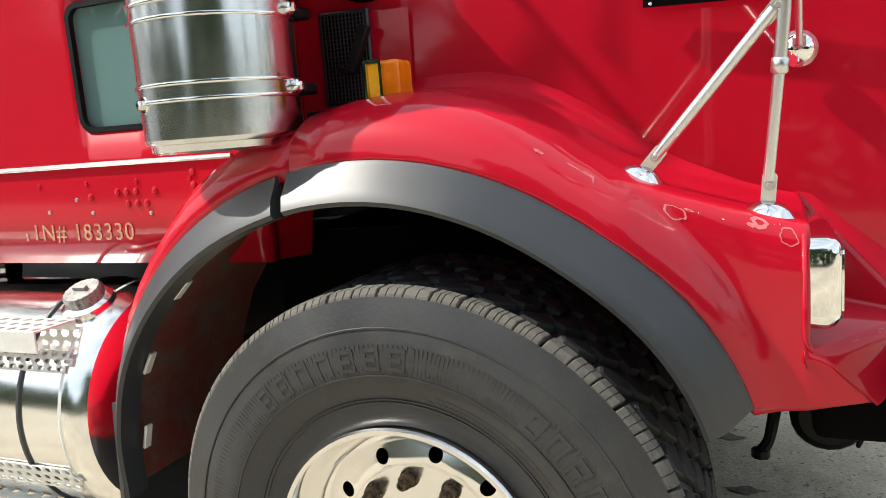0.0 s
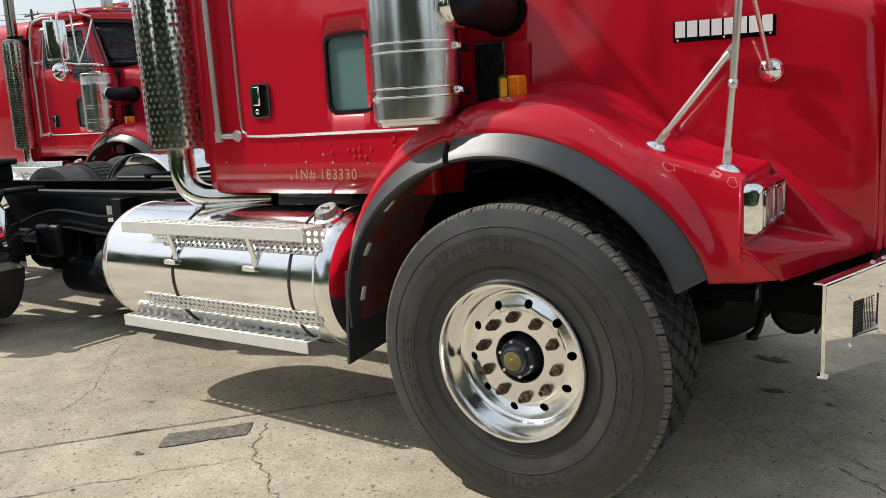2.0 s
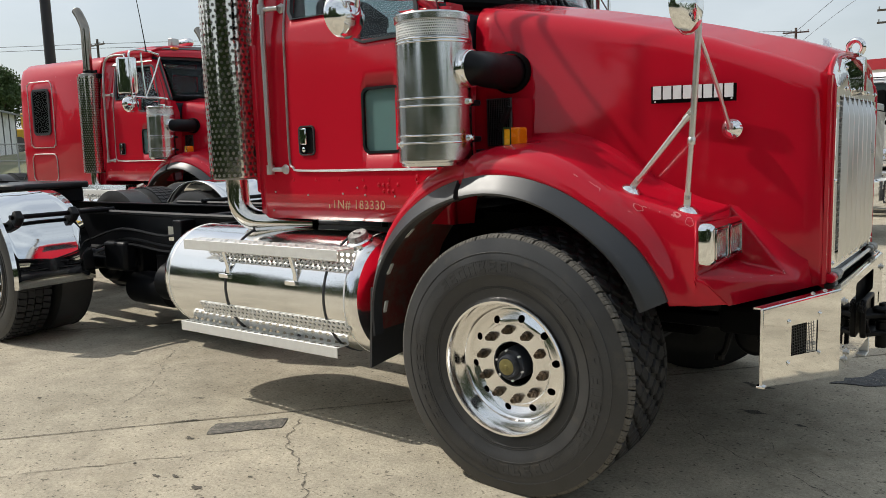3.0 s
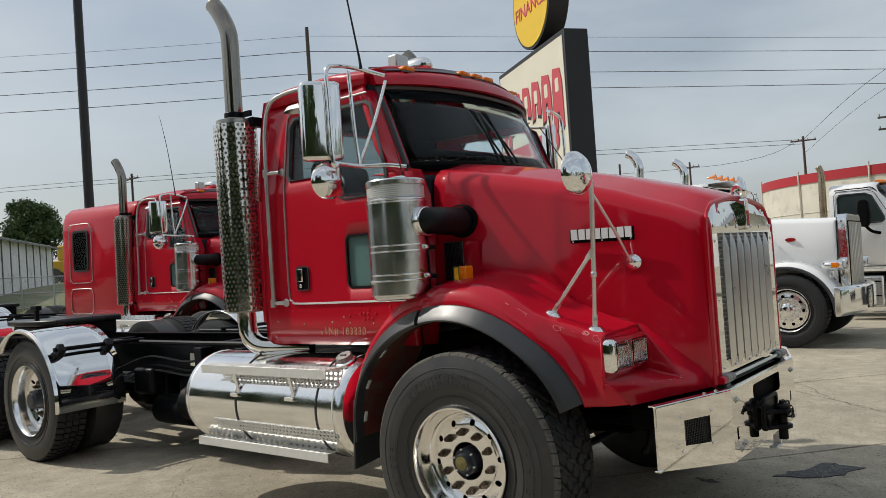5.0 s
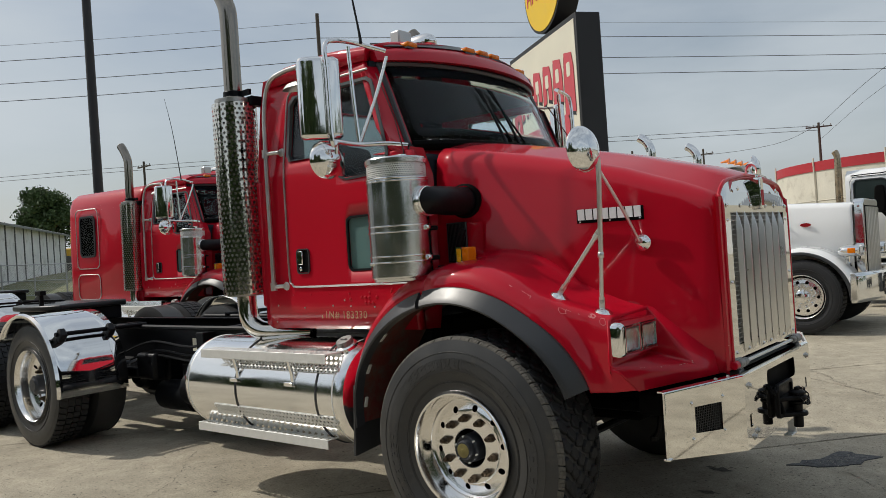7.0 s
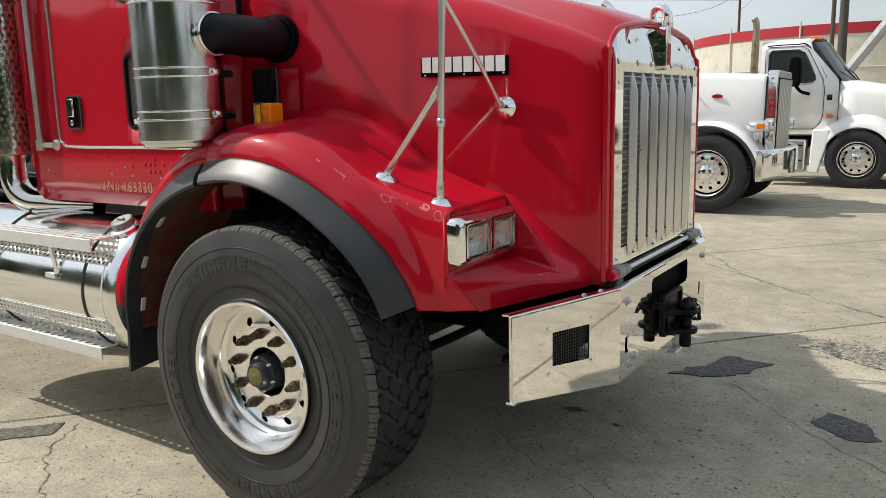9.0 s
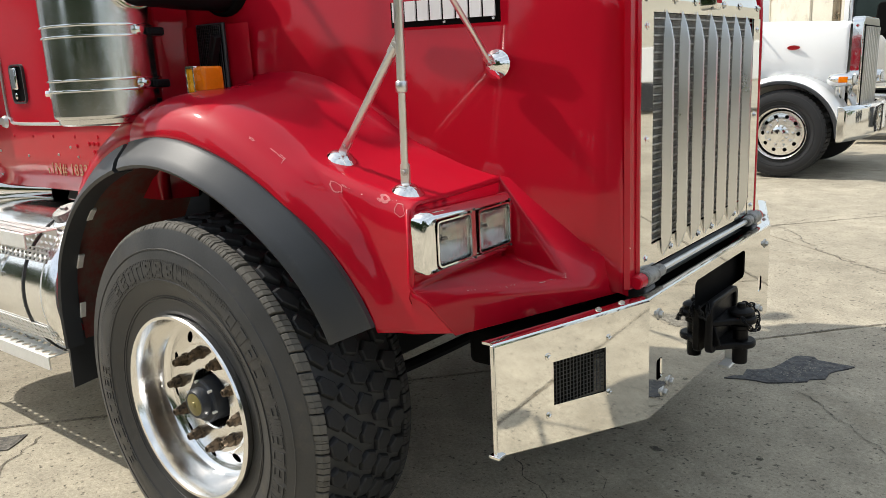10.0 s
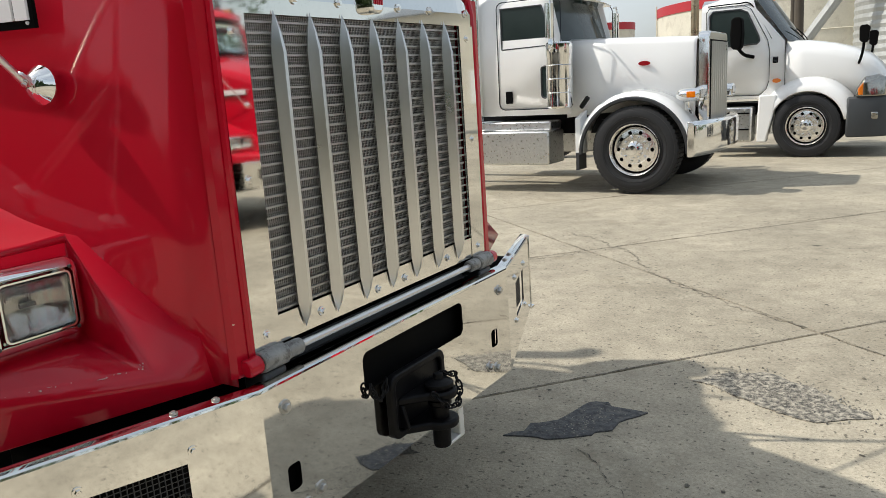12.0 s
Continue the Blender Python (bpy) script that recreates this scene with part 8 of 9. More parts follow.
w2 = thing("semi_truck", "white rounded aerodynamic tractor truck with grey bumper", "truck", "white tractors")
for s in (-1, 1):
    build_wheel(w2, (0, s * 0.965, 0.505), 0.29, 0.505, "front_wheel", "polished aluminium front wheel", 0.05, 0.3, steer=False, side=s, cover=True)
    build_wheel(w2, (-4.4, s * 1.05, 0.50), 0.29, 0.505, "drive_wheel", "polished aluminium drive wheel", 0.15, 0.3, steer=False, side=s)
    m = Mesh()
    m.loft([[(r * math.cos(radians(a)), s * y, 0.50 + r * math.sin(radians(a))) for r, y in ((0.545, 1.09), (0.56, 1.125), (0.62, 1.125), (0.69, 1.07), (0.80, 0.95))] for a in range(10, 171, 10)], False)
    part("fender", m, WHITE, w2, "white wheel arch", solid=0.01, smooth=60)
    m = Mesh().loft([[(x0, s * 1.13, z), (x1, s * 1.13, z), (x1, s * 0.92, z), (x0, s * 0.92, z)] for x0, x1, z in ((-0.99, -0.80, 0.20), (-0.99, -0.74, 0.45), (-0.98, -0.66, 0.72), (-0.96, -0.60, 1.12))], True, True)
    part("fender_tail", m, WHITE, w2, "white splayed fender tail", bevel=0.02)
    m = Mesh().loft([[(x, s * y, z) for y, z in ((1.11 - e, 0.27), (1.14 - e, 0.55), (1.13 - e, 0.85), (1.09 - e, 1.02), (0.4, 1.04), (0.4, 0.27))] for x, e in ((0.76, 0.0), (0.95, 0.01), (1.30, 0.08), (1.48, 0.20), (1.58, 0.42))], True, True)
    part("bumper_corner", m, GREY_PLASTIC, w2, "grey plastic bumper corner", bevel=0.03)
    m = Mesh().box(1.20, 1.34, s * 1.03, s * 1.075, 0.60, 0.74)
    part("fog_lamp", m, REFLECT, w2, bevel=0.02)
    m = Mesh().loft([[(x, s * y, z) for y, z in ((1.115 - e, 1.02), (1.115 - e, zt - 0.08), (1.05 - e, zt), (0.8 - e, zt), (0.8 - e, 1.02))] for x, e, zt in ((0.92, 0.015, 1.16), (1.06, 0.03, 1.38), (1.3, 0.08, 1.42), (1.46, 0.17, 1.36))], True, True)
    lamp = part("headlamp", m, REFLECT, w2, "clear swept headlamp", bevel=0.02)
    m = Mesh().loft([[(x, s * y, z) for y, z in ((1.121 - e, 1.05), (1.121 - e, zt), (1.07 - e, zt), (1.07 - e, 1.05))] for x, e, zt in ((0.96, 0.015, 1.17), (1.05, 0.025, 1.29))], True, True)
    part("turn_lens", m, ORANGE_GLASS, lamp, "orange corner lens", bevel=0.01)
    window(w2, "door_window", [(-2.06, 2.16), (-2.06, 2.72), (-2.0, 2.80), (-1.42, 2.80), (-1.27, 2.74), (-1.02, 2.26), (-1.0, 2.17), (-1.06, 2.12), (-1.98, 2.10)], s * 0.992, GLASS_BLACK, "dark door window", 0.016)
    q = [(x, s * 0.988, z) for x, z in ((-2.10, 1.15), (-2.14, 1.25), (-2.14, 2.78), (-2.06, 2.88), (-1.36, 2.88), (-1.2, 2.80), (-0.84, 2.18), (-0.79, 1.95), (-0.79, 1.40), (-0.84, 1.24), (-0.98, 1.12), (-2.06, 1.12))]
    m = Mesh().tube(q + [q[0]], 0.007, 5, 1)
    part("door_seam", m, CABIN, w2)
    m = Mesh().tube([(-0.47, s * 0.995, 1.16), (-0.47, s * 0.995, 1.60), (-0.48, s * 0.985, 1.94), (-0.48, s * 0.86, 2.10)], 0.006, 5)
    part("cowl_seam", m, CABIN, w2)
    m = Mesh().box(-2.06, -1.86, s * 0.985, s * 1.01, 1.70, 1.78)
    part("door_handle", m, MATT_BLACK, w2, "black door handle", bevel=0.012)
    m = Mesh().tube([(-2.12, s * 0.96, 2.91), (-1.5, s * 0.965, 2.92), (-1.18, s * 0.955, 2.86), (-0.76, s * 0.975, 2.20)], 0.013, 6)
    part("drip_rail", m, MATT_BLACK, w2)
    m = Mesh().box(-0.725, -0.615, s * 0.985, s * 1.0, 1.73, 1.85)
    vent = part("vent", m, MATT_BLACK, w2, "square black cowl vent", bevel=0.01)
    for k in range(4):
        part("slat", Mesh().box(-0.71, -0.63, s * 1.0, s * 1.008, 1.746 + 0.026 * k, 1.756 + 0.026 * k), GREY_PLASTIC, vent)
    m = Mesh().prism([(-0.63 + 0.085 * math.cos(a), 1.39 + 0.042 * math.sin(a)) for a in (2 * math.pi * i / 16 for i in range(16))], s * 0.99, s * 1.012, "y")
    part("side_lamp", m, ORANGE_GLASS, w2, "orange side lamp")
    m = Mesh().loft([[(x0, s * 1.22, z), (x1, s * 1.24, z), (x1, s * 1.46, z), (x0, s * 1.44, z)] for x0, x1, z in ((-1.43, -1.32, 2.02), (-1.49, -1.27, 2.07), (-1.51, -1.25, 2.3), (-1.49, -1.27, 2.58), (-1.43, -1.32, 2.63))], True, True)
    part("door_mirror", m, MATT_BLACK, w2, "black door mirror", bevel=0.02)
    m = Mesh().tube([(-1.36, s * 1.34, 2.05), (-1.26, s * 1.22, 1.92), (-1.12, s * 1.0, 1.87)], 0.036, 8)
    part("mirror_arm", m, MATT_BLACK, w2)
    m = Mesh().loft([[(x0, s * 1.10, z), (x1, s * 1.11, z), (x1, s * 1.30, z), (x0, s * 1.28, z)] for x0, x1, z in ((1.0, 1.08, 2.0), (0.95, 1.11, 2.04), (0.94, 1.13, 2.27), (0.98, 1.09, 2.31))], True, True)
    m.tube([(1.03, s * 1.18, 2.02), (1.0, s * 1.14, 1.80), (0.93, s * 0.90, 1.64)], 0.028, 8)
    part("hood_mirror", m, MATT_BLACK, w2, "black hood mirror on a curved arm", bevel=0.015)
    m = Mesh().box(-2.15, -1.10, s * 0.75, s * 1.10, 0.20, 0.90)
    box = part("step_box", m, DIAMOND, w2, "bright side step box", bevel=0.03)
    for z in (0.44, 0.76):
        part("step_tread", Mesh().box(-2.1, -1.15, s * 1.0, s * 1.125, z, z + 0.03), MATT_BLACK, box, bevel=0.006)
m = Mesh()
rings = []
for x, hw, zt, lo in ((-0.48, 0.985, 2.19, 1.10), (-0.1, 0.978, 2.15, 1.10), (0.4, 0.955, 2.07, 1.10), (0.8, 0.925, 1.96, 1.05), (1.10, 0.87, 1.83, 1.03), (1.30, 0.78, 1.66, 1.02), (1.46, 0.66, 1.46, 1.02), (1.54, 0.54, 1.25, 1.02)):
    half = [(hw, lo), (hw, lo + 0.40 * (zt - lo)), (hw * 0.985, lo + 0.72 * (zt - lo)), (hw * 0.94, zt - 0.145), (hw * 0.86, zt - 0.07), (hw * 0.6, zt - 0.022), (hw * 0.3, zt - 0.004)]
    rings.append([(x, -y, z) for y, z in half] + [(x, 0, zt)] + [(x, y, z) for y, z in reversed(half)])
m.loft(rings, False)
m.add(rings[-1], [tuple(range(len(rings[-1])))])
part("hood", m, WHITE, w2, "smooth white sloping hood", solid=0.01, smooth=60)
m = Mesh()
sec = ((-0.985, 1.05), (-0.985, 2.15), (-0.972, 2.80), (-0.92, 2.95), (-0.78, 3.04), (0, 3.12), (0.78, 3.04), (0.92, 2.95), (0.972, 2.80), (0.985, 2.15), (0.985, 1.05))
back = [(-2.25, y, z) for y, z in sec]
m.loft([back] + [[(-1.5, y, z) for y, z in sec]] + [[(x2, y, z) for (y, z), x2 in zip(sec, (-0.46, -0.50, -1.10, -1.16, -1.12, -0.98, -1.12, -1.16, -1.10, -0.50, -0.46))]], False)
m.add(back, [tuple(range(11))])
part("cab", m, WHITE, w2, "white rounded cab", solid=0.01, smooth=45)
m = Mesh().plate([-0.95 + 1.9 * k / 12 for k in range(13)], [0, 0.5, 1], [], lambda u, v: (-0.24 - 0.68 * v - 0.20 * u * u, u * (1 - 0.045 * v), 2.12 + 0.88 * v - 0.05 * v * u * u))
part("windshield", m, GLASS_BLACK, w2, "dark raked windshield", smooth=60)
m = Mesh().tube([(-0.24, -0.15, 2.17), (-0.33, -0.35, 2.28), (-0.46, -0.62, 2.40)], 0.012, 6).tube([(-0.27, 0.5, 2.17), (-0.34, 0.25, 2.30), (-0.44, -0.02, 2.40)], 0.012, 6)
part("wiper", m, MATT_BLACK, w2)
m = Mesh().tube([(-2.42, -0.9, 0.9), (-2.42, -0.9, 2.8), (-2.42, -0.9, 3.35), (-2.48, -0.9, 3.52)], [0.09, 0.09, 0.075, 0.08], 18, 5, False)
part("stack_pipe", m, material("bronzed_stack", (0.42, 0.33, 0.22), 0.25, 0.9, var=0.2), w2, "heat-bronzed exhaust stack", solid=0.004, smooth=60)
m = Mesh().lathe([(0.105, 1.5), (0.105, 2.1)], 20, Matrix.Translation((-2.42, -0.9, 0)))
part("heat_shield", m, DIAMOND, w2)
m = Mesh().box(-5.4, 0.8, -0.43, 0.43, 0.70, 0.95).box(1.0, 1.5, -0.85, 0.85, 0.36, 1.02)
part("frame", m, BLACK, w2)
for y in (-0.62, -0.3, 0.0, 0.3, 0.62):
    m = Mesh().loft([[(x, y - 0.05, z), (x, y + 0.05, z), (x, y + 0.05, 3.02), (x, y - 0.05, 3.02)] for x, z in ((-1.04, 3.08 - 0.03 * abs(y)), (-1.12, 3.145 - 0.06 * abs(y)), (-1.24, 3.14 - 0.06 * abs(y)))], True, True)
    part("roof_lamp", m, ORANGE_GLASS, w2, "amber roof marker lamp", bevel=0.01)
squat = Matrix.Translation((0, 0, 0.09)) @ Matrix.Diagonal((0.75, 1.0, 0.83, 1.0))     # its short nose and low cab
for c in w2.children:
    if not c.name.startswith(("front_wheel", "drive_wheel", "fender.")) and c.type == "MESH":
        c.data.transform(squat)
        for g in c.children:
            g.data.transform(squat)
w2.matrix_world = on_yard(0.57, 13.30)


# ---- roadside sign ----
sign_mat = material("sign_face_cream", (0.72, 0.68, 0.55), 0.6, var=0.06, scale=1)
sign_black = material("sign_cabinet_black", (0.012, 0.012, 0.014), 0.55, var=0.2, scale=1)
sign_red = material("sign_red_paint", (0.55, 0.07, 0.09), 0.6, var=0.08)
sign_yellow = material("sign_yellow", (0.80, 0.52, 0.03), 0.55, var=0.06, scale=2)
SA = radians(143.8)                                # along the face, away from the viewer
sign = thing("roadside_sign", "tall black roadside sign with cream face and yellow oval", "sign")
# local x runs along the face, -y is the face side
m = Mesh().box(0, 5.1, 0, 0.70, 2.4, 7.54)
part("cabinet", m, sign_black, sign, "black sign cabinet", bevel=0.02)
m = Mesh().box(0.12, 4.98, -0.012, 0.02, 2.55, 7.40)
face = part("face", m, sign_mat, sign, "cream sign face")
for k in range(6):                                 # the name as plain red shapes
    x0, low = 4.84 - k * 0.755, (4.98, 5.38, 5.58, 5.68, 5.52, 5.10)[k]
    shape = [(0.0, low - 0.05), (0.24, low), (0.26, low + 0.45), (0.40, low + 0.45), (0.42, low + 0.06), (0.66, low), (0.64, 6.20), (0.54, 6.58), (0.08, 6.66), (0.03, 6.2)]
    for name, dx, dz, y0, y1, mat in (("bar_shadow", -0.05, -0.09, -0.022, -0.010, sign_black), ("bar", 0.0, 0.0, -0.034, -0.022, sign_red)):
        part(name, Mesh().prism([(x0 - 0.66 + x + dx, z + dz) for x, z in shape], y0, y1, "y"), mat, sign, smooth=0)
    m = Mesh().prism(round_rect(x0 - 0.45, x0 - 0.22, 5.98, 6.36, 0.06), -0.038, -0.034, "y")
    part("bar_gap", m, sign_mat, sign, smooth=0)
m = Mesh().prism(round_rect(0.35, 4.42, 4.42, 5.02, 0.29), -0.040, -0.036, "y")
part("red_band", m, sign_red, sign, smooth=0)


def lettering(body, size, mat, parent, m, name="lettering"):
    c = bpy.data.curves.new(name, "FONT")
    c.body, c.size, c.extrude, c.align_x, c.align_y = body, size, 0.006, "CENTER", "CENTER"
    c.materials.append(mat)
    o = new(name, c)
    o.parent = parent
    o.matrix_local = m
    return o


READ = Matrix.Rotation(radians(90), 4, "X")
lettering("SALES", 0.50, sign_mat, sign, Matrix.Translation((3.35, -0.044, 4.72)) @ READ)
m = Mesh()
m.prism([(2.9 + 1.38 * math.cos(a), 9.02 + 1.38 * math.sin(a)) for a in (2 * math.pi * i / 48 for i in range(48))], 0.05, 0.65, "y")
part("oval_cabinet", m, sign_black, sign, "black oval cabinet", smooth=30)
m = Mesh()
m.prism([(2.9 + 1.30 * math.cos(a), 9.02 + 1.30 * math.sin(a)) for a in (2 * math.pi * i / 48 for i in range(48))], 0.03, 0.06, "y")
part("oval_face", m, sign_yellow, sign, "yellow oval face", smooth=30)
lettering("WE", 0.60, sign_red, sign, Matrix.Translation((2.9, 0.022, 9.48)) @ READ)
lettering("FINANCE", 0.56, sign_red, sign, Matrix.Translation((2.9, 0.022, 8.85)) @ READ)
m = Mesh().cyl((2.9, 0.35, 7.5), (2.9, 0.35, 7.7), 0.12).cyl((0.8, 0.35, 0), (0.8, 0.35, 2.5), 0.18).cyl((4.3, 0.35, 0), (4.3, 0.35, 2.5), 0.18)
part("sign_post", m, sign_black, sign)
sign.matrix_world = Matrix.Translation((-11.62, 17.0, 0)) @ Matrix.Rotation(SA - math.pi, 4, "Z")

# ---- poles and wires ----
WOOD = material("weathered_pole_wood", (0.085, 0.07, 0.055), 0.9, var=0.3, scale=2, fine=40, bump=0.004)
POLE_DARK = material("dark_painted_steel_pole", (0.014, 0.014, 0.016), 0.5, var=0.2)
m = Mesh().cyl((0, 0, 0), (0, 0, 12.0), 0.12, 0.09, 14).box(-0.2, 0.2, -0.2, 0.2, 0, 0.06)
lp = part("light_pole", m, POLE_DARK)
lp.location = (-15.4, 4.95, 0)
tagged(lp, "tall dark steel yard light pole", "pole")


def utility_pole(x, y, h, arms, r=0.15, turn=0.0):
    m = Mesh().cyl((0, 0, 0), (0, 0, h), r, r * 0.7, 10)
    p = part("utility_pole", m, WOOD)
    tagged(p, "weathered wooden utility pole", "pole", "utility poles")
    for z in arms:
        m = Mesh().box(-1.1, 1.1, -0.06, 0.06, z - 0.06, z + 0.06)
        part("crossarm", m, WOOD, p)
        for e in (-1.0, -0.4, 0.4, 1.0):
            m = Mesh().cyl((e, 0, z + 0.05), (e, 0, z + 0.22), 0.04)
            part("insulator", m, material("grey_insulator", (0.25, 0.25, 0.25), 0.3) if "grey_insulator" not in bpy.data.materials else bpy.data.materials["grey_insulator"], p)
    p.matrix_world = pose(x, y, 0, 0, 0, turn)
    return p


utility_pole(-30.7, 26.3, 15.7, ())
utility_pole(-66.9, 35.9, 12.3, (11.8,))
utility_pole(-31.6, 68.2, 10.4, ())
utility_pole(-28.9, 80.2, 11.0, (10.4,))
utility_pole(-15.6, 73.7, 11.2, (10.8,), turn=15)
utility_pole(-5.0, 52.0, 13.0, (8.95, 8.2), turn=10)
utility_pole(-1.84, 30.0, 11.0, (), 0.175, turn=10)

WIRE = material("dark_wire", (0.03, 0.03, 0.032), 0.7, var=0.1)


def wire(a, b, c, r=0.022):
    m = Mesh().tube([a, b, c], r, 4, 8)
    w = part("power_line", m, WIRE)
    return tagged(w, "thin dark overhead power line", "power line", "power lines")


for z, dl in ((15.2, 0.0), (14.3, 0.0), (13.0, 0.0), (12.0, 0.0)):
    wire((-73.4, -9.2, z + 0.3), (-45.0, 14.4, z - 0.15), (-30.75, 26.25, z), 0.010 if z > 15 else 0.020)
    wire((-30.75, 26.25, z), (-6.6, 56.3, z - 0.1), (12.0, 79.4, z + 0.3), 0.010 if z > 15 else 0.020)
for z in (11.9, 11.5):
    wire((-120, 8.0, z + 0.4), (-66.9, 35.9, z), (-15.6, 73.7, z - 1.0), 0.022)
wire((-66.9, 35.9, 9.3), (-28.9, 80.2, 10.3), (-15.6, 73.7, 10.9), 0.02)
wire((-15.6, 73.7, 10.9), (-4.4, 52.0, 12.5), (8.0, 40.0, 12.8), 0.02)
wire((-15.6, 73.7, 9.6), (-4.4, 52.0, 11.3), (8.0, 40.0, 11.5), 0.016)

# ---- trees ----
BARK = material("tree_bark", (0.08, 0.06, 0.045), 0.95, var=0.3, scale=6, bump=0.01)
LEAF = material("tree_leaves", (0.055, 0.095, 0.028), 0.7, var=0.5, scale=1.2, fine=9)


def tree(x, y, z0, height, spread, seed, trunk=0.25, leaves=2600, label="leafy green broadleaf tree", full=False):
    """A trunk with limbs, and a crown of many small leaf blades set in uneven clumps."""
    r = random.Random(seed)
    t = thing("tree", label, "tree", "trees", at=(x, y, z0))
    m = Mesh().tube([(0, 0, 0), (0.05, 0.03, height * 0.25), (-0.05, 0.06, height * 0.55), (0.02, 0, height * 0.85)], [trunk, trunk * 0.8, trunk * 0.5, trunk * 0.15], 8)
    clumps = []
    for k in range(70 if full else 26):
        a, h = r.uniform(0, 6.283), r.uniform(0.34, 0.93 if full else 0.97)
        wide = math.sin(min(1, (h - 0.22) / 0.75) * math.pi * 0.86 + 0.25)
        q = Vector((math.cos(a) * spread * wide * r.uniform(0.35, 1.0), math.sin(a) * spread * wide * r.uniform(0.35, 1.0), height * h))
        clumps.append((q, spread * r.uniform(0.20, 0.42)))
        if k % 2 == 0:
            b = Vector((0, 0, height * max(0.22, h - 0.28)))
            m.tube([b, b.lerp(q, 0.55) + Vector((0, 0, 0.1)), q], [trunk * 0.35, trunk * 0.2, trunk * 0.06], 5, 3)
    part("trunk", m, BARK, t, smooth=50)
    v, f = [], []
    for k in range(leaves):
        c, cr = r.choice(clumps)
        d = Vector((r.gauss(0, 1), r.gauss(0, 1), r.gauss(0, 0.8))).normalized() * cr * r.uniform(0.45, 1.05)
        p, s = c + d, height * r.uniform(0.010, 0.024)
        u = Vector((r.gauss(0, 1), r.gauss(0, 1), r.gauss(0, 1))).normalized()
        w = u.cross(Vector((r.gauss(0, 1), r.gauss(0, 1), r.gauss(0, 1)))).normalized()
        o = len(v)
        v += [tuple(p - u * s), tuple(p + w * s * 0.6), tuple(p + u * s), tuple(p - w * s * 0.6)]
        f.append((o, o + 1, o + 2, o + 3))
    mm = Mesh()
    mm.v, mm.f = v, f
    d = bpy.data.meshes.new("crown")
    d.from_pydata(v, [], f)
    d.materials.append(LEAF)
    c = new("crown", d)
    c.parent = t
    return t


tree(-69.0, 27.2, 2.2, 7.6, 2.5, 3, 0.3, 16000, full=True)
tree(-92.0, 60.0, 0.0, 8.0, 4.0, 21, 0.3, 2400)
for k in range(13):                                  # wooded edge across the road, behind the viewer
    tree(-30 + 4.6 * k + (k % 2), -17.5 - 3.0 * (k % 3), 0, 9.0 + (k * 37 % 5) if 6 < k < 11 else 3.2 + 0.3 * (k % 3), 3.6 if 6 < k < 11 else 1.7, 40 + k, 0.28, 2600)

for k in range(11):                                  # tree line ahead of the trucks
    tree(52 + 4 * (k % 3), -28 + 6.0 * k, 0, 8.0 + (k * 29 % 4), 3.6, 70 + k, 0.28, 2200)

# unseen extra trees, added only to darken what the grille crown mirrors
for k in range(5):
    a = radians(20 + 5.5 * k)
    tree(46 * math.cos(a), 46 * math.sin(a), 0, 8.5 + k % 3, 3.8, 90 + k, 0.28, 2200)

def wood_height(x):
    """How tall the wooded edge stands along the road, against its tallest."""
    return lerp_table(x, [(-42, 0.55), (-9, 0.55), (-3, 0.40), (0, 0.40), (3, 0.95), (15, 1.0), (21, 0.4), (40, 0.3)])


m, r = Mesh(), random.Random(31)                      # undergrowth and leaf wall of that wooded edge
v, f = [], []
for k in range(42000):
    x = r.uniform(-42, 40)
    top = (8.5 + 2.2 * math.sin(x * 0.55) + 1.5 * math.sin(x * 1.3 + 1)) * wood_height(x)
    p = Vector((x, -14.0 - r.random() ** 2 * 5.0 - 0.8 * math.sin(x * 0.9), top * r.random() ** 0.8 + 0.2))
    s = r.uniform(0.16, 0.42)
    u = Vector((r.gauss(0, 1), r.gauss(0, 1), r.gauss(0, 1))).normalized()
    w = u.cross(Vector((r.gauss(0, 1), r.gauss(0, 1), r.gauss(0, 1)))).normalized()
    o = len(v)
    v += [tuple(p - u * s), tuple(p + w * s * 0.6), tuple(p + u * s), tuple(p - w * s * 0.6)]
    f.append((o, o + 1, o + 2, o + 3))
d = bpy.data.meshes.new("undergrowth")
d.from_pydata(v, [], f)
d.materials.append(LEAF)
tagged(new("undergrowth", d), "dense green leaf wall of the wooded edge", "woods", kind="stuff")

# ---- shed, bank and fence on the far side ----
SHED = material("white_board_siding", (0.74, 0.75, 0.74), 0.7, var=0.12, scale=0.8, fine=14, dirt=(0.42, 0.42, 0.40), dirt_at=0.6)
ROOF = material("grey_metal_roof", (0.22, 0.24, 0.26), 0.5, 0.3, var=0.12, scale=1.2)
GALV = material("galvanised_fence_steel", (0.42, 0.43, 0.44), 0.5, 0.7, var=0.15)
m = Mesh()
m.plate([-140, -80, -62, -50, -40, -34, -28], [-40, 0, 10, 20, 30, 60], [], lambda u, v: (u, v + (u + 28) * -0.15, lerp_table(u, [(-140, 2.6), (-62, 2.2), (-50, 1.75), (-40, 1.0), (-34, 0.55), (-28, 0.10)])))
tagged(part("grass_bank", m, GRASS, smooth=60), "patchy dry grass bank", "grass", kind="structure")
BATTEN = material("dark_batten", (0.12, 0.12, 0.12), 0.8)
shed = thing("shed", "long white boarded shed with a grey metal roof", "building")
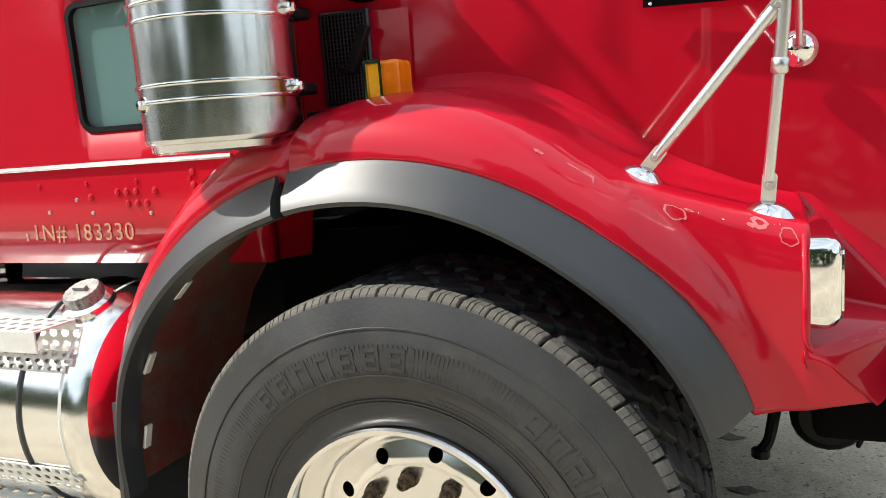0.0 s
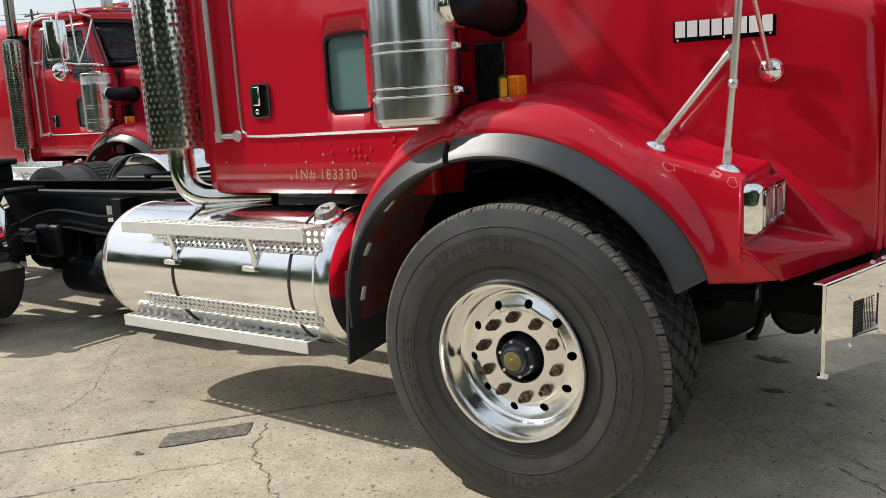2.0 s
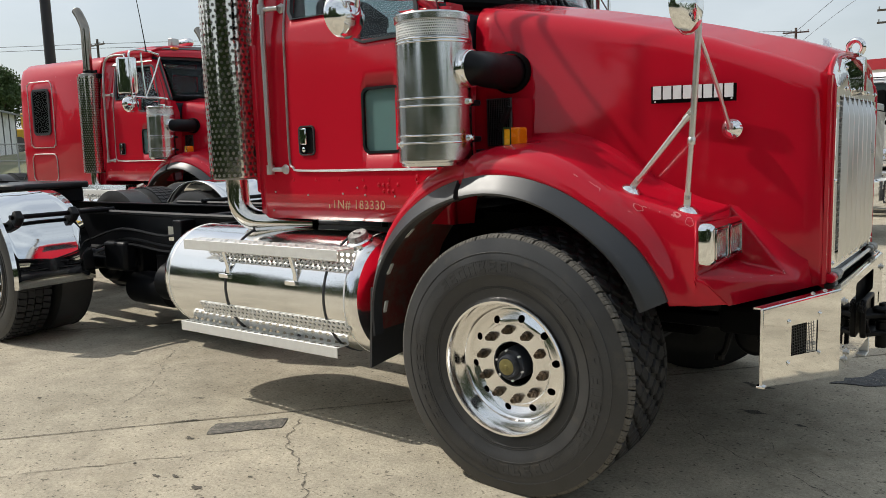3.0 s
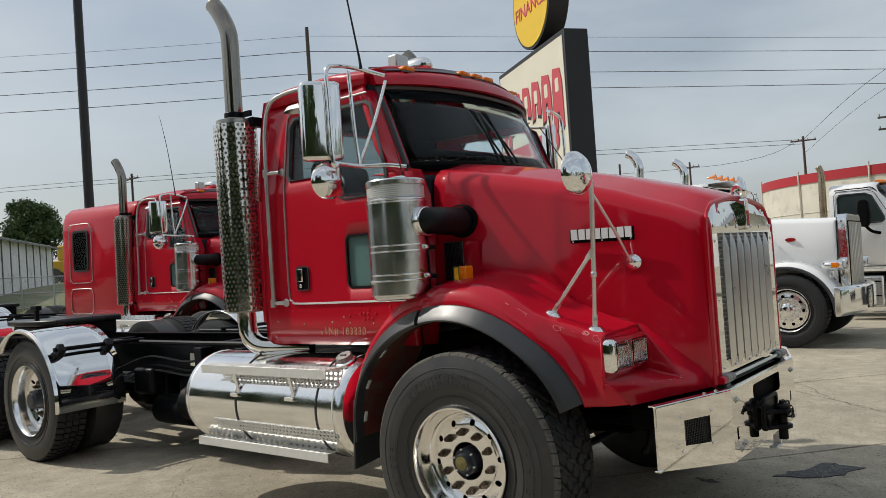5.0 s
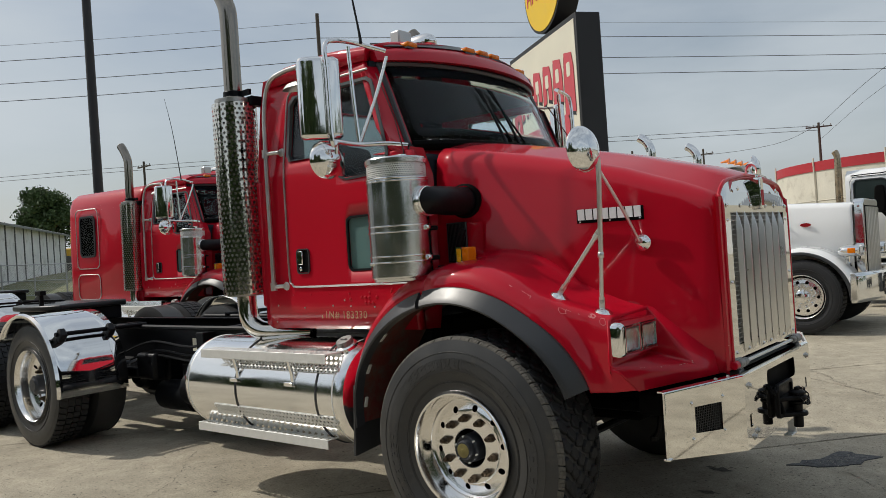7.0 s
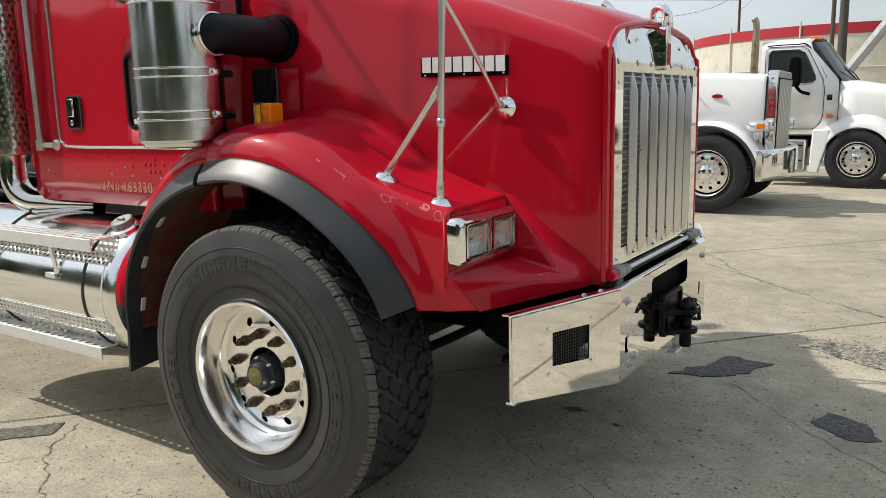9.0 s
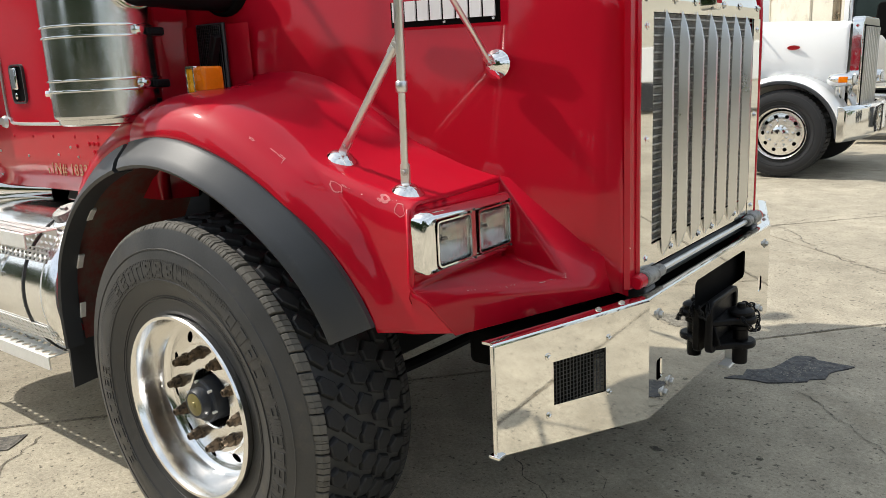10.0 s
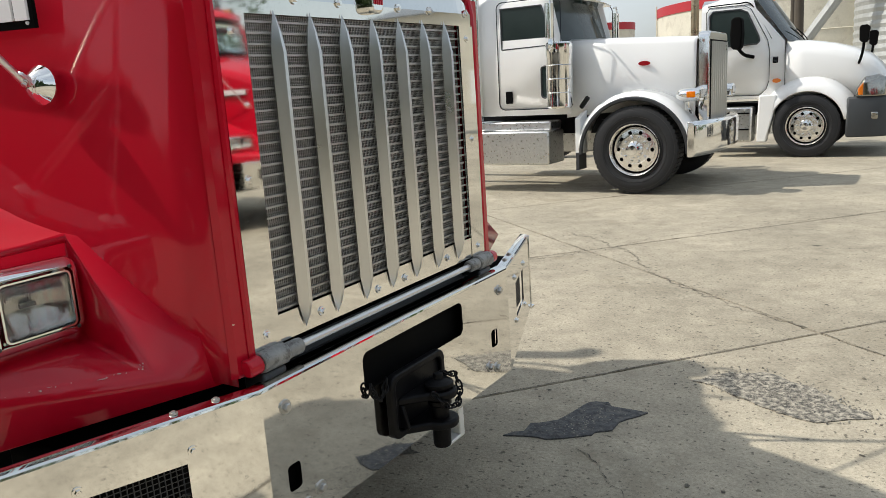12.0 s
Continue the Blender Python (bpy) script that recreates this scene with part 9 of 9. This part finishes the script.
# local x runs along the long wall
L, W, H, HR = 46.0, 12.0, 2.9, 4.2
m = Mesh().box(0, L, 0, W, -1.0, H)
m.add([(0, 0, H), (0, W, H), (0, W / 2, HR - 0.15)], [(0, 1, 2)])
m.add([(L, 0, H), (L, W, H), (L, W / 2, HR - 0.15)], [(0, 1, 2)])
part("wall", m, SHED, shed, "white board wall", smooth=0)
for y0, y1, z0, z1 in ((-0.5, W / 2, H - 0.15, HR), (W + 0.5, W / 2, H - 0.15, HR)):
    m = Mesh().add([(-0.5, y0, z0), (L + 0.5, y0, z0), (L + 0.5, y1, z1), (-0.5, y1, z1)], [(0, 1, 2, 3)])
    part("roof", m, ROOF, shed, "grey metal roof", solid=0.12, smooth=0)
for k in range(25):
    for y in (-0.05, W):
        part("batten", Mesh().box(0.2 + k * 1.9, 0.32 + k * 1.9, y, y + 0.05, -0.6, H), BATTEN, shed, smooth=0)
shed.matrix_world = Matrix.Translation((-57.5, 23.6, 2.05)) @ Matrix.Rotation(radians(-36.4), 4, "Z") @ Matrix.Translation((0, -12.0, 0))
fence = thing("chain_link_fence", "galvanised chain-link fence with a blue rail", "fence")
post = None
P0, P1 = Vector((-33.9, 14.1, 0.62)), Vector((-42.9, 0.45, 1.1))
n = 12
for k in range(n + 1):
    p = P0.lerp(P1, k / n)
    m = Mesh().cyl(p, p + Vector((0, 0, 1.6)), 0.035, 0.04, 6)
    part("post", m, GALV, fence)
for h in (0.12, 0.8, 1.55):
    m = Mesh().cyl(P0 + Vector((0, 0, h)), P1 + Vector((0, 0, h)), 0.025, 0.025, 5)
    part("rail", m, GALV, fence)
m = Mesh()
for k in range(150):
    a = P0.lerp(P1, k / 150)
    b = P0.lerp(P1, min(1, (k + 13) / 150))
    m.tube([a + Vector((0, 0, 0.1)), b + Vector((0, 0, 1.55))], 0.004, 3, 1, False)
    m.tube([a + Vector((0, 0, 1.55)), b + Vector((0, 0, 0.1))], 0.004, 3, 1, False)
part("wire_mesh", m, GALV, fence, smooth=0)
YELLOW = material("yellow_machine_paint", (0.55, 0.33, 0.02), 0.5, var=0.1)
loader = thing("loader", "yellow wheeled loader parked by the shed", "machine")
m = Mesh().box(-1.6, 1.6, -1.0, 1.0, 0.8, 1.8).box(-0.8, 0.7, -0.9, 0.9, 1.8, 3.0)
part("body", m, YELLOW, loader, bevel=0.1)
for e in (-1.0, 1.0):
    for s in (-1, 1):
        m = Mesh().cyl((e, s * 0.8, 0.6), (e, s * 1.15, 0.6), 0.6, 0.6, 18)
        part("wheel", m, RUBBER, loader, bevel=0.05)
loader.matrix_world = pose(-60.6, 26.6, 2.15, 0, 0, 40)

# ---- works across the yard ----
WALL_CREAM = material("cream_metal_cladding", (0.66, 0.62, 0.52), 0.6, var=0.12, scale=0.6, fine=8, dirt=(0.45, 0.40, 0.32), dirt_at=0.62)
RED_TRIM = material("red_roof_trim", (0.42, 0.02, 0.03), 0.5, var=0.1)
SILO = material("galvanised_silo", (0.42, 0.43, 0.42), 0.5, 0.3, var=0.15, scale=0.5)


def round_tank(x, y, r, h, band=0.75):
    t = thing("storage_tank", "cream round storage tank with a red rim", "tank", "storage tanks", at=(x, y, yard_z(x, y)))
    m = Mesh().lathe([(r, 0), (r, h - band), (r + 0.03, h - band), (r + 0.03, h), (r - 0.2, h), (0.01, h + r * 0.03)], 64)
    m2 = Mesh().lathe([(r, 0), (r, h)], 64)
    part("shell", m2, WALL_CREAM, t, "cream steel shell", smooth=30)
    m3 = Mesh().lathe([(r + 0.01, h - band), (r + 0.07, h - band), (r + 0.07, h), (r - 0.3, h + 0.02), (0.01, h + 0.3)], 64)
    part("rim", m3, RED_TRIM, t, "red rim", smooth=30)
    for z in (0.30, 0.55):
        m4 = Mesh().lathe([(r + 0.01, h * z - 0.03), (r + 0.06, h * z), (r + 0.01, h * z + 0.03)], 64)
        part("hoop", m4, WALL_CREAM, t, smooth=30)
    for a in (200, 235, 262, 290, 320):
        m5 = Mesh().cyl((math.cos(radians(a)) * (r + 0.1), math.sin(radians(a)) * (r + 0.1), 0), (math.cos(radians(a)) * (r + 0.1), math.sin(radians(a)) * (r + 0.1), h + 0.3), 0.07, 0.07, 8)
        part("pipe", m5, WALL_CREAM, t)
    return t


round_tank(-6.5, 73.0, 12.4, 6.9)
round_tank(-29.5, 84.0, 4.2, 6.9)
silo = thing("silo", "tall grey corrugated silo with a conveyor", "silo", at=(2.8, 60.0, yard_z(2.8, 60.0)))
prof = []
for k in range(60):
    prof.append((5.0 + (0.06 if k % 2 else 0.0), 0.25 * k))
prof.append((0.5, 18.0))
part("shell", Mesh().lathe(prof, 48), SILO, silo, "corrugated steel shell", smooth=0)
part("conveyor", Mesh().cyl((-9.0, -4.0, 1.0), (-1.0, -4.6, 12.0), 0.35, 0.35, 8), SILO, silo)
shed2 = thing("warehouse", "beige warehouse wall behind the silo", "building", at=(18.0, 64.0, yard_z(18.0, 64.0) - 0.15))
part("wall", Mesh().box(-12, 30, 0, 14, 0, 9.0), WALL_CREAM, shed2, smooth=0)
part("roof", Mesh().add([(-12.4, -0.4, 9.0), (30.4, -0.4, 9.0), (30.4, 7, 10.6), (-12.4, 7, 10.6), (30.4, 14.4, 9.0), (-12.4, 14.4, 9.0)], [(0, 1, 2, 3), (3, 2, 4, 5)]), ROOF, shed2, solid=0.1, smooth=0)
trailer = thing("box_trailer", "white box trailer parked behind the white trucks", "trailer", at=(4.6, 24.0, yard_z(4.6, 24.0)))
part("body", Mesh().box(0, 9.0, -1.2, 1.2, 1.0, 2.15), WHITE, trailer, bevel=0.03)
for x in (6.6, 7.9):
    for s in (-1, 1):
        part("wheel", Mesh().cyl((x, s * 0.85, 0.5), (x, s * 1.2, 0.5), 0.5, 0.5, 20), RUBBER, trailer, bevel=0.03)
part("landing_leg", Mesh().box(1.5, 1.62, -0.9, -0.78, 0, 1.0).box(1.5, 1.62, 0.78, 0.9, 0, 1.0), BLACK, trailer)

# far belt of woods along the horizon
m, r = Mesh(), random.Random(77)
v, f = [], []
for k in range(9000):
    a = r.uniform(0, 6.283)
    d = r.uniform(230, 300)
    h = (5.0 + 3.0 * math.sin(a * 9) + 2.0 * math.sin(a * 23 + 1)) * r.random() ** 0.6
    p, s = Vector((d * math.cos(a), d * math.sin(a), max(0.2, h))), r.uniform(1.0, 2.2)
    u = Vector((r.gauss(0, 1), r.gauss(0, 1), r.gauss(0, 1))).normalized()
    w = u.cross(Vector((r.gauss(0, 1), r.gauss(0, 1), r.gauss(0, 1)))).normalized()
    o = len(v)
    v += [tuple(p - u * s), tuple(p + w * s * 0.8), tuple(p + u * s), tuple(p - w * s * 0.8)]
    f.append((o, o + 1, o + 2, o + 3))
d = bpy.data.meshes.new("far_woods")
d.from_pydata(v, [], f)
d.materials.append(LEAF)
tagged(new("far_woods", d), "distant belt of green woods", "woods", kind="stuff")

# ---- concrete slabs ----
m = Mesh()
g, bv = 0.006, 0.006
hx, hy = SL / 2 - g, SW / 2 - g
m.loft([[(-hx, -hy, -0.012), (hx, -hy, -0.012), (hx, hy, -0.012), (-hx, hy, -0.012)], [(-hx, -hy, -bv), (hx, -hy, -bv), (hx, hy, -bv), (-hx, hy, -bv)],
        [(-hx + bv, -hy + bv, 0), (hx - bv, -hy + bv, 0), (hx - bv, hy - bv, 0), (-hx + bv, hy - bv, 0)]], True, True)
slab = part("concrete_slab", m, CONCRETE, pavement, smooth=0)
first = True
for i in range(-2, 2):
    for j in range(-7, 10):
        c = jd * (K0 + SL * (i + 0.5)) + jn * (J0 + SW * (j + 0.5))
        if first:
            ob, first = slab, False
        else:
            ob = bpy.data.objects.new("concrete_slab", slab.data)
            scene.collection.objects.link(ob)
            ob.parent = pavement
        ob.location, ob.rotation_euler = (c.x, c.y, 0), (0, 0, JOINT_DIR)
